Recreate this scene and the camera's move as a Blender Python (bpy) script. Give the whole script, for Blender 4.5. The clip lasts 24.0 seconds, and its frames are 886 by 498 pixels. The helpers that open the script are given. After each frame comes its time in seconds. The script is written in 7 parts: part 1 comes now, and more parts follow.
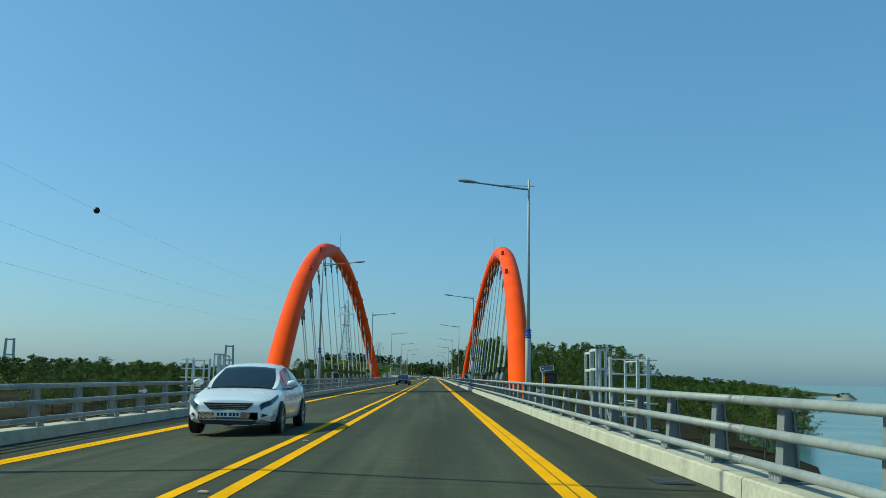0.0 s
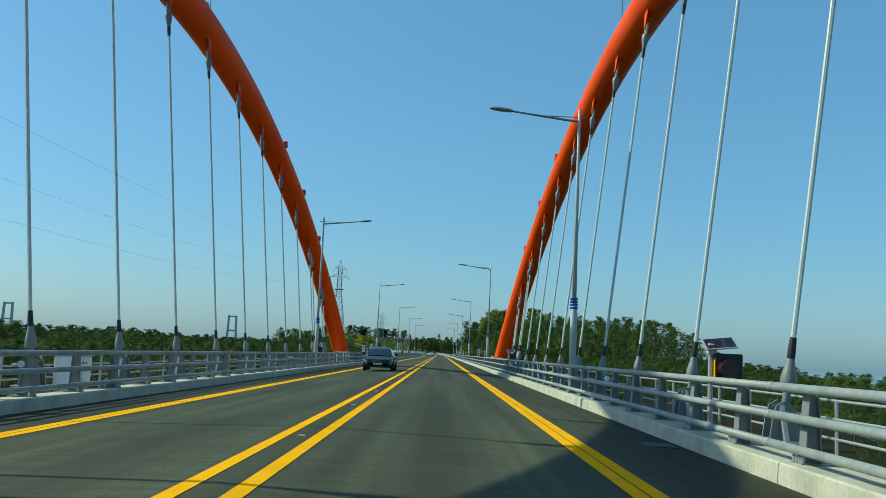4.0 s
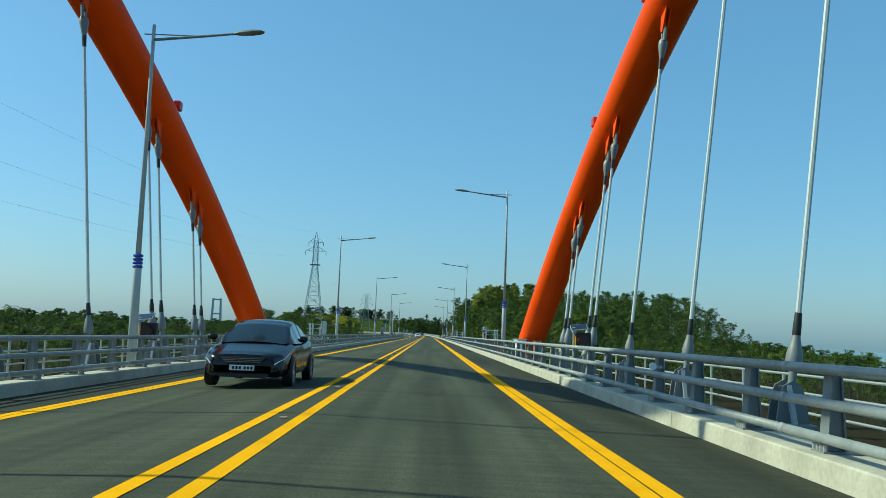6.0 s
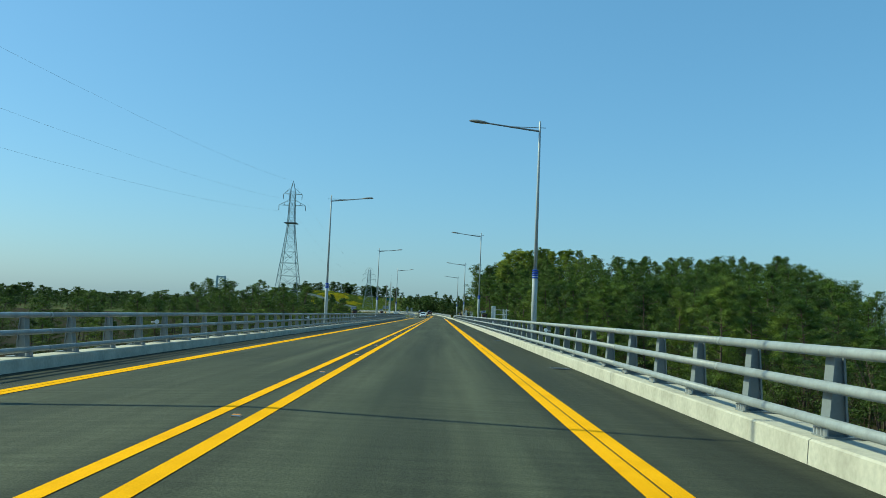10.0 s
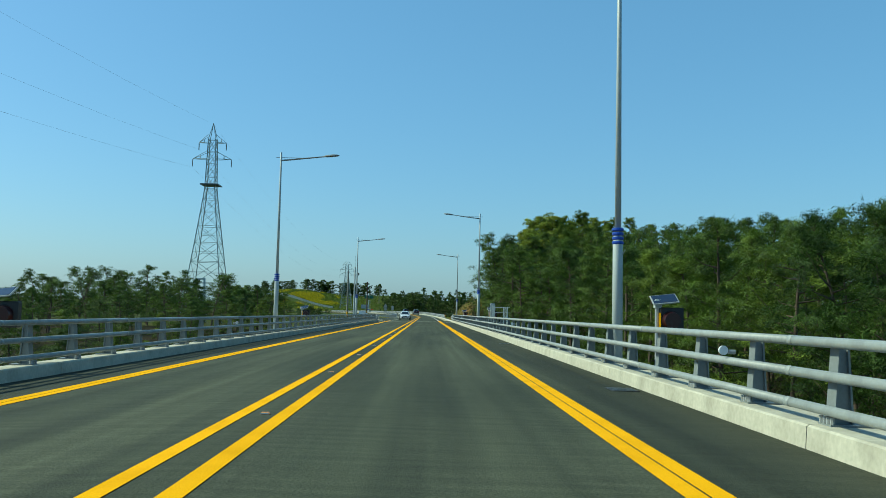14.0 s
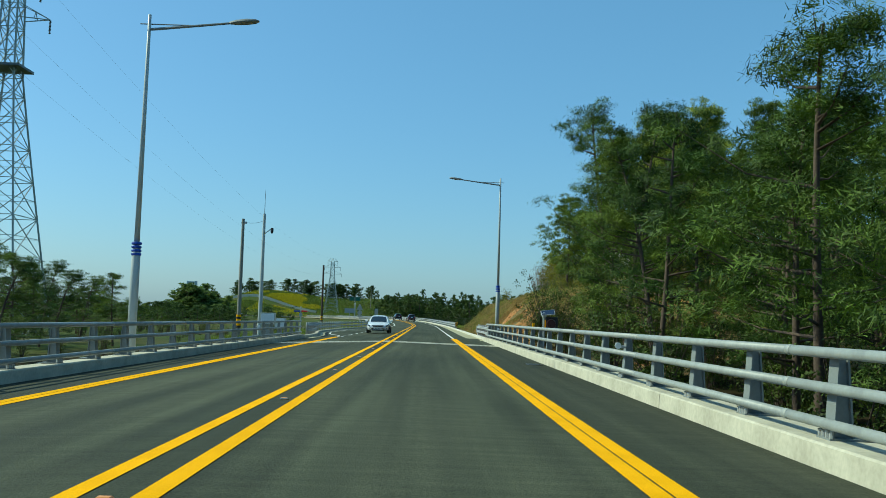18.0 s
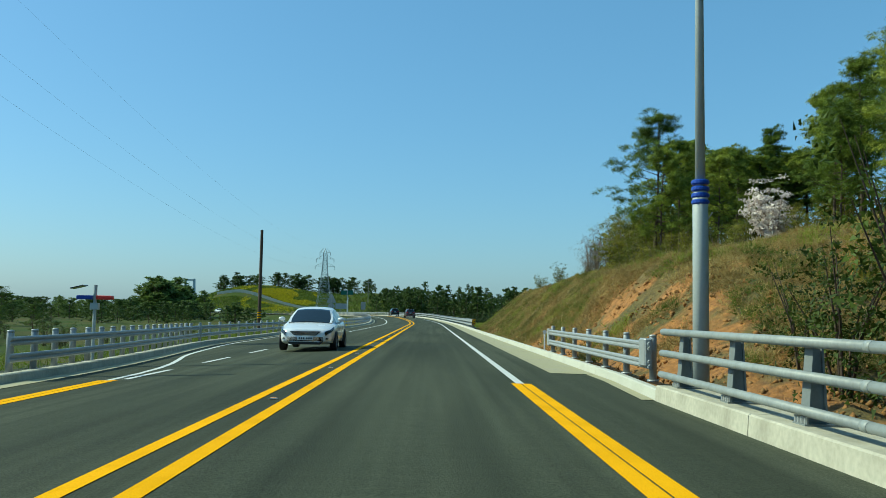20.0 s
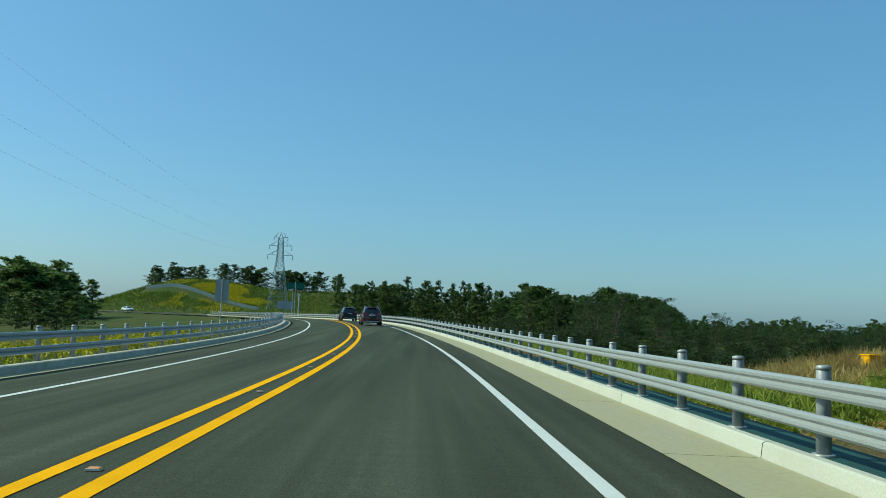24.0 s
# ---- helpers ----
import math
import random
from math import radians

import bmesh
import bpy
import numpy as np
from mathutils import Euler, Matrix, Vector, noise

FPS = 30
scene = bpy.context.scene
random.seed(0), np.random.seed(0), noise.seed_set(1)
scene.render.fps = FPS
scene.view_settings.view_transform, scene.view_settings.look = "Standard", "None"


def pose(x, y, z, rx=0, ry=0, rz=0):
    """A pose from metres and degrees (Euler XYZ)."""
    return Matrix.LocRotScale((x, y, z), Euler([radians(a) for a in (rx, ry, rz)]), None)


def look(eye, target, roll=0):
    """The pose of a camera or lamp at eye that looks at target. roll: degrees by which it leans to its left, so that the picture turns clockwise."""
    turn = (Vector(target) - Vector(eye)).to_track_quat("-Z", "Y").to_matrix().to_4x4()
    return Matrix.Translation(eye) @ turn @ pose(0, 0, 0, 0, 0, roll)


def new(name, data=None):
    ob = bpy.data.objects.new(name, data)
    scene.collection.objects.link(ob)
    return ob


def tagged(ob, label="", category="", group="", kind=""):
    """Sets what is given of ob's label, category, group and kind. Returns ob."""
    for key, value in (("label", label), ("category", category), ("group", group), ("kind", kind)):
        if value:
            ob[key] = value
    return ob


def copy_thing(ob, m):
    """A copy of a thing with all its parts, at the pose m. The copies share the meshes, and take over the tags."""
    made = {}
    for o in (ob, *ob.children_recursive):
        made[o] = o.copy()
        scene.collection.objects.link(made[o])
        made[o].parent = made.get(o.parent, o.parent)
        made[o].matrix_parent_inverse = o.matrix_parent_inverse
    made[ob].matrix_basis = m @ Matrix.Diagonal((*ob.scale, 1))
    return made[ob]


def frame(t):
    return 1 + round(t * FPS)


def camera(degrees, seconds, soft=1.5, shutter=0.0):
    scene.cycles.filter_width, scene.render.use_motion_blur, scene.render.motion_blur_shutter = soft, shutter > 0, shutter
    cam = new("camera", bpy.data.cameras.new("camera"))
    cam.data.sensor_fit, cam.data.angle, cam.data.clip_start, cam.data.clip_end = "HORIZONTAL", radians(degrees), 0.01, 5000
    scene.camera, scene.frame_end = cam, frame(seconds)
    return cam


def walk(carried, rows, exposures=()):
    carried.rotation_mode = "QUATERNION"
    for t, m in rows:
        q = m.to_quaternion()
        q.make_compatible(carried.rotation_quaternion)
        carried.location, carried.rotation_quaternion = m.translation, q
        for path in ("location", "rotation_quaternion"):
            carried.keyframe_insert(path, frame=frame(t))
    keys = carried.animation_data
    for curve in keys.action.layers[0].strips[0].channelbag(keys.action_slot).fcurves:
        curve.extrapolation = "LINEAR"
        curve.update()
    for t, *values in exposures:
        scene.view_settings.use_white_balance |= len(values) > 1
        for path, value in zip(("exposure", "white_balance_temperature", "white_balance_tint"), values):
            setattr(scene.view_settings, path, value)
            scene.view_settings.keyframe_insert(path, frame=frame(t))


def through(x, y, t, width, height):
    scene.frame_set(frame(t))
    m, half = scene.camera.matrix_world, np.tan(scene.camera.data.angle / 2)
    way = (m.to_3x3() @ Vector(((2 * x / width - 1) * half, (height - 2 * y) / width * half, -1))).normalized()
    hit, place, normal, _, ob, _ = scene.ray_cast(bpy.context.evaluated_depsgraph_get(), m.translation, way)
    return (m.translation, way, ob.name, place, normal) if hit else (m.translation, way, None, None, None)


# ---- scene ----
from math import sin, cos, pi, atan2, hypot, exp

# ---- camera: seconds, x, y, z, pitch, yaw, roll ----
cam = camera(53.886, 24.0, soft=0.7)
PATH = [
    (0.0, 2.296, 35.066, 1.183, 8.337, -0.437, 1.067),
    (0.5, 2.226, 42.774, 1.185, 8.087, -0.505, 0.991),
    (1.0, 2.133, 50.722, 1.186, 7.811, -0.573, 0.922),
    (1.5, 2.043, 59.012, 1.188, 7.666, -0.613, 1.033),
    (2.0, 1.977, 67.429, 1.189, 7.507, -0.521, 1.382),
    (2.5, 1.932, 75.877, 1.189, 7.335, -0.351, 1.846),
    (3.0, 1.898, 84.377, 1.190, 7.158, -0.151, 2.302),
    (3.5, 1.866, 92.947, 1.191, 6.984, 0.031, 2.625),
    (4.0, 1.828, 101.609, 1.191, 6.820, 0.147, 2.692),
    (4.5, 1.789, 110.429, 1.192, 6.555, 0.119, 2.552),
    (5.0, 1.800, 119.115, 1.192, 6.191, -0.121, 2.305),
    (5.5, 1.870, 127.739, 1.190, 5.874, -0.453, 2.151),
    (6.0, 1.933, 136.336, 1.189, 5.620, -0.745, 2.039),
    (6.5, 1.950, 145.062, 1.189, 5.378, -0.915, 1.996),
    (7.0, 1.960, 153.976, 1.189, 5.195, -1.035, 1.960),
    (7.5, 1.992, 162.941, 1.188, 5.035, -1.058, 1.958),
    (8.0, 2.081, 172.072, 1.187, 4.908, -1.008, 1.916),
    (8.5, 2.160, 181.332, 1.186, 4.747, -0.812, 1.842),
    (9.0, 2.183, 190.121, 1.185, 4.598, -0.549, 1.969),
    (9.5, 2.177, 199.141, 1.185, 4.396, -0.306, 2.183),
    (10.0, 2.152, 208.269, 1.186, 4.256, -0.129, 2.336),
    (10.5, 2.111, 217.756, 1.187, 4.212, -0.020, 2.324),
    (11.0, 2.065, 227.127, 1.187, 4.225, 0.015, 2.198),
    (11.5, 2.016, 236.449, 1.188, 4.273, -0.020, 2.003),
    (12.0, 1.966, 245.791, 1.189, 4.333, -0.120, 1.786),
    (12.5, 1.915, 255.219, 1.190, 4.383, -0.280, 1.592),
    (13.0, 1.864, 264.802, 1.191, 4.401, -0.497, 1.469),
    (13.5, 1.833, 274.394, 1.191, 4.285, -0.802, 1.354),
    (14.0, 1.842, 284.107, 1.191, 4.221, -0.999, 1.247),
    (14.5, 1.875, 293.857, 1.190, 4.180, -1.124, 1.295),
    (15.0, 1.915, 303.757, 1.190, 4.261, -1.199, 1.416),
    (15.5, 1.962, 313.893, 1.189, 4.365, -1.271, 1.516),
    (16.0, 2.003, 323.927, 1.188, 4.494, -1.261, 1.526),
    (16.5, 2.036, 334.020, 1.188, 4.596, -1.224, 1.691),
    (17.0, 2.023, 344.112, 1.188, 4.690, -1.151, 1.847),
    (17.5, 2.003, 354.583, 1.188, 4.718, -1.055, 1.863),
    (18.0, 2.011, 365.045, 1.188, 4.643, -0.967, 1.692),
    (18.5, 2.039, 375.557, 1.188, 4.491, -0.888, 1.424),
    (19.0, 2.078, 386.101, 1.187, 4.338, -0.831, 1.154),
    (19.5, 2.115, 396.658, 1.186, 4.262, -0.809, 0.980),
    (20.0, 2.138, 407.213, 1.186, 4.343, -0.834, 1.000),
    (20.5, 2.124, 417.794, 1.186, 4.463, -0.930, 1.050),
    (21.0, 2.102, 428.539, 1.187, 4.570, -1.050, 1.089),
    (21.5, 2.098, 439.350, 1.187, 4.684, -1.158, 1.182),
    (22.0, 2.118, 450.166, 1.186, 4.778, -1.284, 1.374),
    (22.5, 2.147, 461.276, 1.186, 4.853, -1.438, 1.633),
    (23.0, 2.172, 472.764, 1.186, 5.003, -1.562, 1.824),
    (23.5, 2.230, 484.432, 1.185, 4.850, -1.690, 1.889),
    (24.0, 2.325, 496.101, 1.183, 4.724, -1.809, 2.039),
]

walk(cam, [(r[0], pose(r[1], r[2], r[3], 90 + r[4], 0, r[5]) @ pose(0, 0, 0, 0, 0, r[6])) for r in PATH],
     [(0, -0.12, 5600, -9), (3, -0.08, 5600, -9), (6, 0.08, 5600, -9), (21, 0.08, 5600, -9), (24, -0.08, 5600, -9)])

# ---- world and sun ----
SUN_EL, SUN_DIR = 40.5, Vector((-0.993, 0.12, 0))
world = bpy.data.worlds.new("sky")
scene.world = world
world.use_nodes = True
wn = world.node_tree.nodes
sky = wn.new("ShaderNodeTexSky")
sky.sky_type, sky.sun_disc = 'NISHITA', False
sky.sun_elevation, sky.sun_rotation = radians(SUN_EL), atan2(SUN_DIR.x, SUN_DIR.y)
sky.altitude, sky.air_density, sky.dust_density, sky.ozone_density = 0, 1.2, 1.1, 6.0
wn["Background"].inputs["Strength"].default_value = 0.128
haze = wn.new("ShaderNodeMix")        # thin even haze in front of the clear sky
haze.data_type = 'RGBA'
haze.inputs["Factor"].default_value = 0.30
haze.inputs["B"].default_value = (1.6, 3.6, 5.1, 1)
world.node_tree.links.new(sky.outputs[0], haze.inputs["A"])
world.node_tree.links.new(haze.outputs["Result"], wn["Background"].inputs["Color"])
lamp = bpy.data.lights.new("sun", 'SUN')
lamp.energy, lamp.angle, lamp.color = 5.0, radians(0.53), (1.0, 0.89, 0.62)
sun = new("sun", lamp)
d = Vector((SUN_DIR.x * cos(radians(SUN_EL)), SUN_DIR.y * cos(radians(SUN_EL)), sin(radians(SUN_EL))))
sun.matrix_world = look(d * 100, (0, 0, 0))

# ---- materials ----
def material(name, colour, rough=0.6, metal=0.0, vary=0.15, scale=4.0, fine=60.0, bump=0.0, second=None, amount=0.4,
             blotch=0.6, spread=0.0, coat=0.0, spec=0.5, stretch=None):
    """Noise at two scales over a base colour; second: a stain colour; spread: variation from piece to piece."""
    m = bpy.data.materials.new(name)
    m.use_nodes = True
    n, l = m.node_tree.nodes, m.node_tree.links
    b = n["Principled BSDF"]
    b.inputs["Metallic"].default_value = metal
    b.inputs["Coat Weight"].default_value = coat
    b.inputs["Specular IOR Level"].default_value = spec
    co = n.new("ShaderNodeTexCoord")
    src = co.outputs["Object"]
    if stretch:
        mp = n.new("ShaderNodeMapping")
        mp.inputs["Scale"].default_value = stretch
        l.new(src, mp.inputs[0])
        src = mp.outputs[0]
    big, small = n.new("ShaderNodeTexNoise"), n.new("ShaderNodeTexNoise")
    for t, s, v in ((big, scale, src), (small, fine, co.outputs["Object"])):
        t.inputs["Scale"].default_value = s
        t.inputs["Detail"].default_value = 5
        l.new(v, t.inputs["Vector"])
    ramp = n.new("ShaderNodeMapRange")
    ramp.inputs[1].default_value, ramp.inputs[2].default_value = blotch - 0.15, blotch + 0.15
    l.new(big.outputs[0], ramp.inputs[0])
    mix = n.new("ShaderNodeMix")
    mix.data_type = 'RGBA'
    mix.inputs["A"].default_value = (*colour, 1)
    mix.inputs["B"].default_value = (*(second or [c * (1 - vary) for c in colour]), 1)
    fac = n.new("ShaderNodeMath")
    fac.operation = 'MULTIPLY'
    fac.inputs[1].default_value = amount if second else 1.0
    l.new(ramp.outputs[0], fac.inputs[0])
    l.new(fac.outputs[0], mix.inputs["Factor"])
    hsv = n.new("ShaderNodeHueSaturation")
    val = n.new("ShaderNodeMapRange")
    val.inputs[1].default_value, val.inputs[2].default_value = 0.25, 0.75
    val.inputs[3].default_value, val.inputs[4].default_value = 1 - vary, 1 + vary
    l.new(small.outputs[0], val.inputs[0])
    out = val.outputs[0]
    if spread:
        geo = n.new("ShaderNodeNewGeometry")
        info = n.new("ShaderNodeObjectInfo")
        add = n.new("ShaderNodeMath")
        l.new(geo.outputs["Random Per Island"], add.inputs[0])
        l.new(info.outputs["Random"], add.inputs[1])
        sp = n.new("ShaderNodeMapRange")
        sp.inputs[2].default_value = 2
        sp.inputs[3].default_value, sp.inputs[4].default_value = 1 - spread, 1 + spread
        l.new(add.outputs[0], sp.inputs[0])
        mul = n.new("ShaderNodeMath")
        mul.operation = 'MULTIPLY'
        l.new(out, mul.inputs[0])
        l.new(sp.outputs[0], mul.inputs[1])
        out = mul.outputs[0]
    l.new(out, hsv.inputs["Value"])
    l.new(mix.outputs["Result"], hsv.inputs["Color"])
    l.new(hsv.outputs[0], b.inputs["Base Color"])
    ro = n.new("ShaderNodeMapRange")
    ro.inputs[3].default_value, ro.inputs[4].default_value = max(rough - 0.1, 0.03), min(rough + 0.1, 1)
    l.new(big.outputs[0], ro.inputs[0])
    l.new(ro.outputs[0], b.inputs["Roughness"])
    if bump:
        bp = n.new("ShaderNodeBump")
        bp.inputs["Strength"].default_value = bump
        bp.inputs["Distance"].default_value = 0.02
        l.new(small.outputs[0], bp.inputs["Height"])
        l.new(bp.outputs[0], b.inputs["Normal"])
    return m


def leafy(name, dark, light, through=0.25):
    """Foliage: colour from leaf to leaf and from tree to tree, some light through."""
    m = bpy.data.materials.new(name)
    m.use_nodes = True
    n, l = m.node_tree.nodes, m.node_tree.links
    b = n["Principled BSDF"]
    b.inputs["Roughness"].default_value = 0.65
    b.inputs["Specular IOR Level"].default_value = 0.25
    geo, info, mix = n.new("ShaderNodeNewGeometry"), n.new("ShaderNodeObjectInfo"), n.new("ShaderNodeMix")
    mix.data_type = 'RGBA'
    mix.inputs["A"].default_value, mix.inputs["B"].default_value = (*dark, 1), (*light, 1)
    # lighter and darker leaves in patches of about a metre
    co, patch = n.new("ShaderNodeTexCoord"), n.new("ShaderNodeTexNoise")
    patch.inputs["Scale"].default_value, patch.inputs["Detail"].default_value = 0.9, 2.0
    l.new(co.outputs["Object"], patch.inputs["Vector"])
    ramp = n.new("ShaderNodeMapRange")
    ramp.inputs[1].default_value, ramp.inputs[2].default_value = 0.38, 0.64
    l.new(patch.outputs[0], ramp.inputs[0])
    both = n.new("ShaderNodeMix")
    both.inputs["Factor"].default_value = 0.55
    l.new(geo.outputs["Random Per Island"], both.inputs["A"])
    l.new(ramp.outputs[0], both.inputs["B"])
    l.new(both.outputs["Result"], mix.inputs["Factor"])
    hsv = n.new("ShaderNodeHueSaturation")
    mr = n.new("ShaderNodeMapRange")
    mr.inputs[3].default_value, mr.inputs[4].default_value = 0.6, 1.4
    l.new(info.outputs["Random"], mr.inputs[0])
    l.new(mr.outputs[0], hsv.inputs["Value"])
    hu = n.new("ShaderNodeMapRange")
    hu.inputs[3].default_value, hu.inputs[4].default_value = 0.512, 0.472
    l.new(info.outputs["Random"], hu.inputs[0])
    l.new(hu.outputs[0], hsv.inputs["Hue"])
    l.new(mix.outputs["Result"], hsv.inputs["Color"])
    l.new(hsv.outputs[0], b.inputs["Base Color"])
    tr = n.new("ShaderNodeBsdfTranslucent")
    l.new(hsv.outputs[0], tr.inputs[0])
    ms = n.new("ShaderNodeMixShader")
    ms.inputs[0].default_value = through
    l.new(b.outputs[0], ms.inputs[1])
    l.new(tr.outputs[0], ms.inputs[2])
    l.new(ms.outputs[0], n["Material Output"].inputs[0])
    return m


def slope_earth(name, earth, stain, soil):
    """Dull earth with stains, and orange soil laid bare low down where the slope was dug."""
    m = material(name, earth, 0.95, 0, 0.5, 0.35, 5.0, 1.0, stain, 1.0, 0.55)
    n, l = m.node_tree.nodes, m.node_tree.links
    hsv = next(q for q in n if q.bl_idname == "ShaderNodeHueSaturation")
    before = hsv.inputs["Color"].links[0].from_socket
    co, sep, nz, top = n.new("ShaderNodeTexCoord"), n.new("ShaderNodeSeparateXYZ"), n.new("ShaderNodeTexNoise"), n.new("ShaderNodeMix")
    l.new(co.outputs["Object"], sep.inputs[0])
    l.new(co.outputs["Object"], nz.inputs["Vector"])
    nz.inputs["Scale"].default_value, nz.inputs["Detail"].default_value = 0.5, 6
    out = nz.outputs[0]
    for axis, a, b in ((0, 11.5, 8.0), (1, 462, 444), (1, 414, 419)):
        r = n.new("ShaderNodeMapRange")
        r.inputs[1].default_value, r.inputs[2].default_value = a, b
        r.inputs[3].default_value, r.inputs[4].default_value = 0.80, 1.05
        l.new(sep.outputs[axis], r.inputs[0])
        k = n.new("ShaderNodeMath")
        k.operation = 'MULTIPLY'
        l.new(out, k.inputs[0])
        l.new(r.outputs[0], k.inputs[1])
        out = k.outputs[0]
    cut = n.new("ShaderNodeMapRange")
    cut.inputs[1].default_value, cut.inputs[2].default_value = 0.46, 0.55
    l.new(out, cut.inputs[0])
    top.data_type = 'RGBA'
    top.inputs["B"].default_value = (*soil, 1)
    l.new(cut.outputs[0], top.inputs["Factor"])
    l.new(before, top.inputs["A"])
    # coarse clods under the fine grain
    lump, relief = n.new("ShaderNodeTexNoise"), n.new("ShaderNodeBump")
    lump.inputs["Scale"].default_value, lump.inputs["Detail"].default_value, lump.inputs["Roughness"].default_value = 4.0, 8, 0.7
    relief.inputs["Strength"].default_value, relief.inputs["Distance"].default_value = 1.0, 0.16
    l.new(co.outputs["Object"], lump.inputs["Vector"])
    l.new(lump.outputs[0], relief.inputs["Height"])
    l.new(n["Principled BSDF"].inputs["Normal"].links[0].from_socket, relief.inputs["Normal"])
    l.new(relief.outputs[0], n["Principled BSDF"].inputs["Normal"])
    l.new(top.outputs["Result"], hsv.inputs["Color"])
    return m


def road_surface(m, lanes=True):
    """Wheel tracks worn paler along the lanes, darker shoulders, and fine ribs across the road."""
    n, l = m.node_tree.nodes, m.node_tree.links
    hsv = next(q for q in n if q.bl_idname == "ShaderNodeHueSaturation")
    out = hsv.inputs["Value"].links[0].from_socket
    co, sep, mp, ribs = n.new("ShaderNodeTexCoord"), n.new("ShaderNodeSeparateXYZ"), n.new("ShaderNodeMapping"), n.new("ShaderNodeTexNoise")
    l.new(co.outputs["Object"], sep.inputs[0])
    l.new(co.outputs["Object"], mp.inputs[0])
    mp.inputs["Scale"].default_value = (0.7, 6.0, 1)
    ribs.inputs["Scale"].default_value, ribs.inputs["Detail"].default_value = 1.0, 3.0
    l.new(mp.outputs[0], ribs.inputs["Vector"])
    wear, mp2 = n.new("ShaderNodeTexNoise"), n.new("ShaderNodeMapping")
    mp2.inputs["Scale"].default_value = (3.2, 0.035, 1)
    wear.inputs["Scale"].default_value, wear.inputs["Detail"].default_value = 1.0, 4.0
    l.new(co.outputs["Object"], mp2.inputs[0])
    l.new(mp2.outputs[0], wear.inputs["Vector"])
    factors = []
    for tex, low, high in ((ribs, 0.82, 1.18) if lanes else (ribs, 0.94, 1.06), (wear, 0.78, 1.22)):
        r = n.new("ShaderNodeMapRange")
        r.inputs[1].default_value, r.inputs[2].default_value = 0.3, 0.7
        r.inputs[3].default_value, r.inputs[4].default_value = low, high
        l.new(tex.outputs[0], r.inputs[0])
        factors.append(r.outputs[0])
    if lanes:
        across, scale_, ramp = n.new("ShaderNodeMath"), n.new("ShaderNodeMath"), n.new("ShaderNodeValToRGB")
        across.operation, scale_.operation = 'ABSOLUTE', 'DIVIDE'
        scale_.inputs[1].default_value = 6.0
        l.new(sep.outputs[0], across.inputs[0])
        l.new(across.outputs[0], scale_.inputs[0])
        l.new(scale_.outputs[0], ramp.inputs[0])
        stops = ((0.0, 0.47), (0.12, 0.50), (0.19, 0.56), (0.27, 0.50), (0.36, 0.48), (0.45, 0.56), (0.56, 0.50), (0.66, 0.45), (0.74, 0.37), (1.0, 0.35))
        while len(ramp.color_ramp.elements) < len(stops):
            ramp.color_ramp.elements.new(0.5)
        for e, (p, v) in zip(ramp.color_ramp.elements, stops):
            e.position, e.color = p, (v, v, v, 1)
        dbl = n.new("ShaderNodeMath")
        dbl.operation = 'MULTIPLY'
        dbl.inputs[1].default_value = 2.0
        l.new(ramp.outputs[0], dbl.inputs[0])
        factors.append(dbl.outputs[0])
    for f in factors:
        k = n.new("ShaderNodeMath")
        k.operation = 'MULTIPLY'
        l.new(out, k.inputs[0])
        l.new(f, k.inputs[1])
        out = k.outputs[0]
    l.new(out, hsv.inputs["Value"])
    return m


ASPHALT = material("asphalt", (0.033, 0.038, 0.021), 0.85, 0, 0.42, 0.9, 45, 0.5, (0.066, 0.072, 0.043), 0.9, 0.50, stretch=(1, 0.07, 1), spec=0.2)
ASPHALT_NEW = material("new_asphalt", (0.038, 0.044, 0.027), 0.85, 0, 0.42, 0.8, 45, 0.5, (0.068, 0.076, 0.050), 0.9, 0.51, stretch=(1, 0.07, 1), spec=0.12)
road_surface(ASPHALT)
road_surface(ASPHALT_NEW, False)
CONCRETE = material("concrete", (0.46, 0.44, 0.345), 0.85, 0, 0.14, 1.6, 14, 0.12, (0.29, 0.275, 0.21), 0.75, 0.56)
GUTTER = material("gutter_concrete", (0.34, 0.315, 0.185), 0.85, 0, 0.10, 1.0, 16, 0.08, (0.33, 0.31, 0.24), 0.6, 0.6)
DECK = material("deck_concrete", (0.35, 0.35, 0.33), 0.9, 0, 0.15, 1.0, 30, 0.3, (0.25, 0.25, 0.23), 0.6, 0.55)
YELLOW = material("yellow_road_paint", (0.80, 0.40, 0.0), 0.9, 0, 0.10, 1.2, 60, 0.3, (0.58, 0.28, 0.0), 0.5, 0.58, spec=0.03)
WHITE_PAINT = material("white_road_paint", (0.60, 0.61, 0.58), 0.6, 0, 0.1, 3.0, 50, 0.3, (0.5, 0.5, 0.48), 0.4, 0.6)
GALV = material("galvanised_steel", (0.33, 0.345, 0.345), 0.45, 0.25, 0.1, 2.0, 30, 0.05, (0.30, 0.33, 0.34), 0.5, 0.55)
RAIL = material("grey_rail_paint", (0.275, 0.30, 0.292), 0.5, 0.0, 0.12, 3.0, 18, 0.08, (0.20, 0.22, 0.215), 0.8, 0.55)
POST = material("grey_post_paint", (0.17, 0.19, 0.19), 0.55, 0.0, 0.08, 3.0, 25, 0.05, (0.12, 0.135, 0.135), 0.5, 0.6)
POLE = material("grey_pole_paint", (0.39, 0.43, 0.43), 0.45, 0.0, 0.06, 1.0, 25, 0.0, (0.30, 0.33, 0.33), 0.5, 0.6)
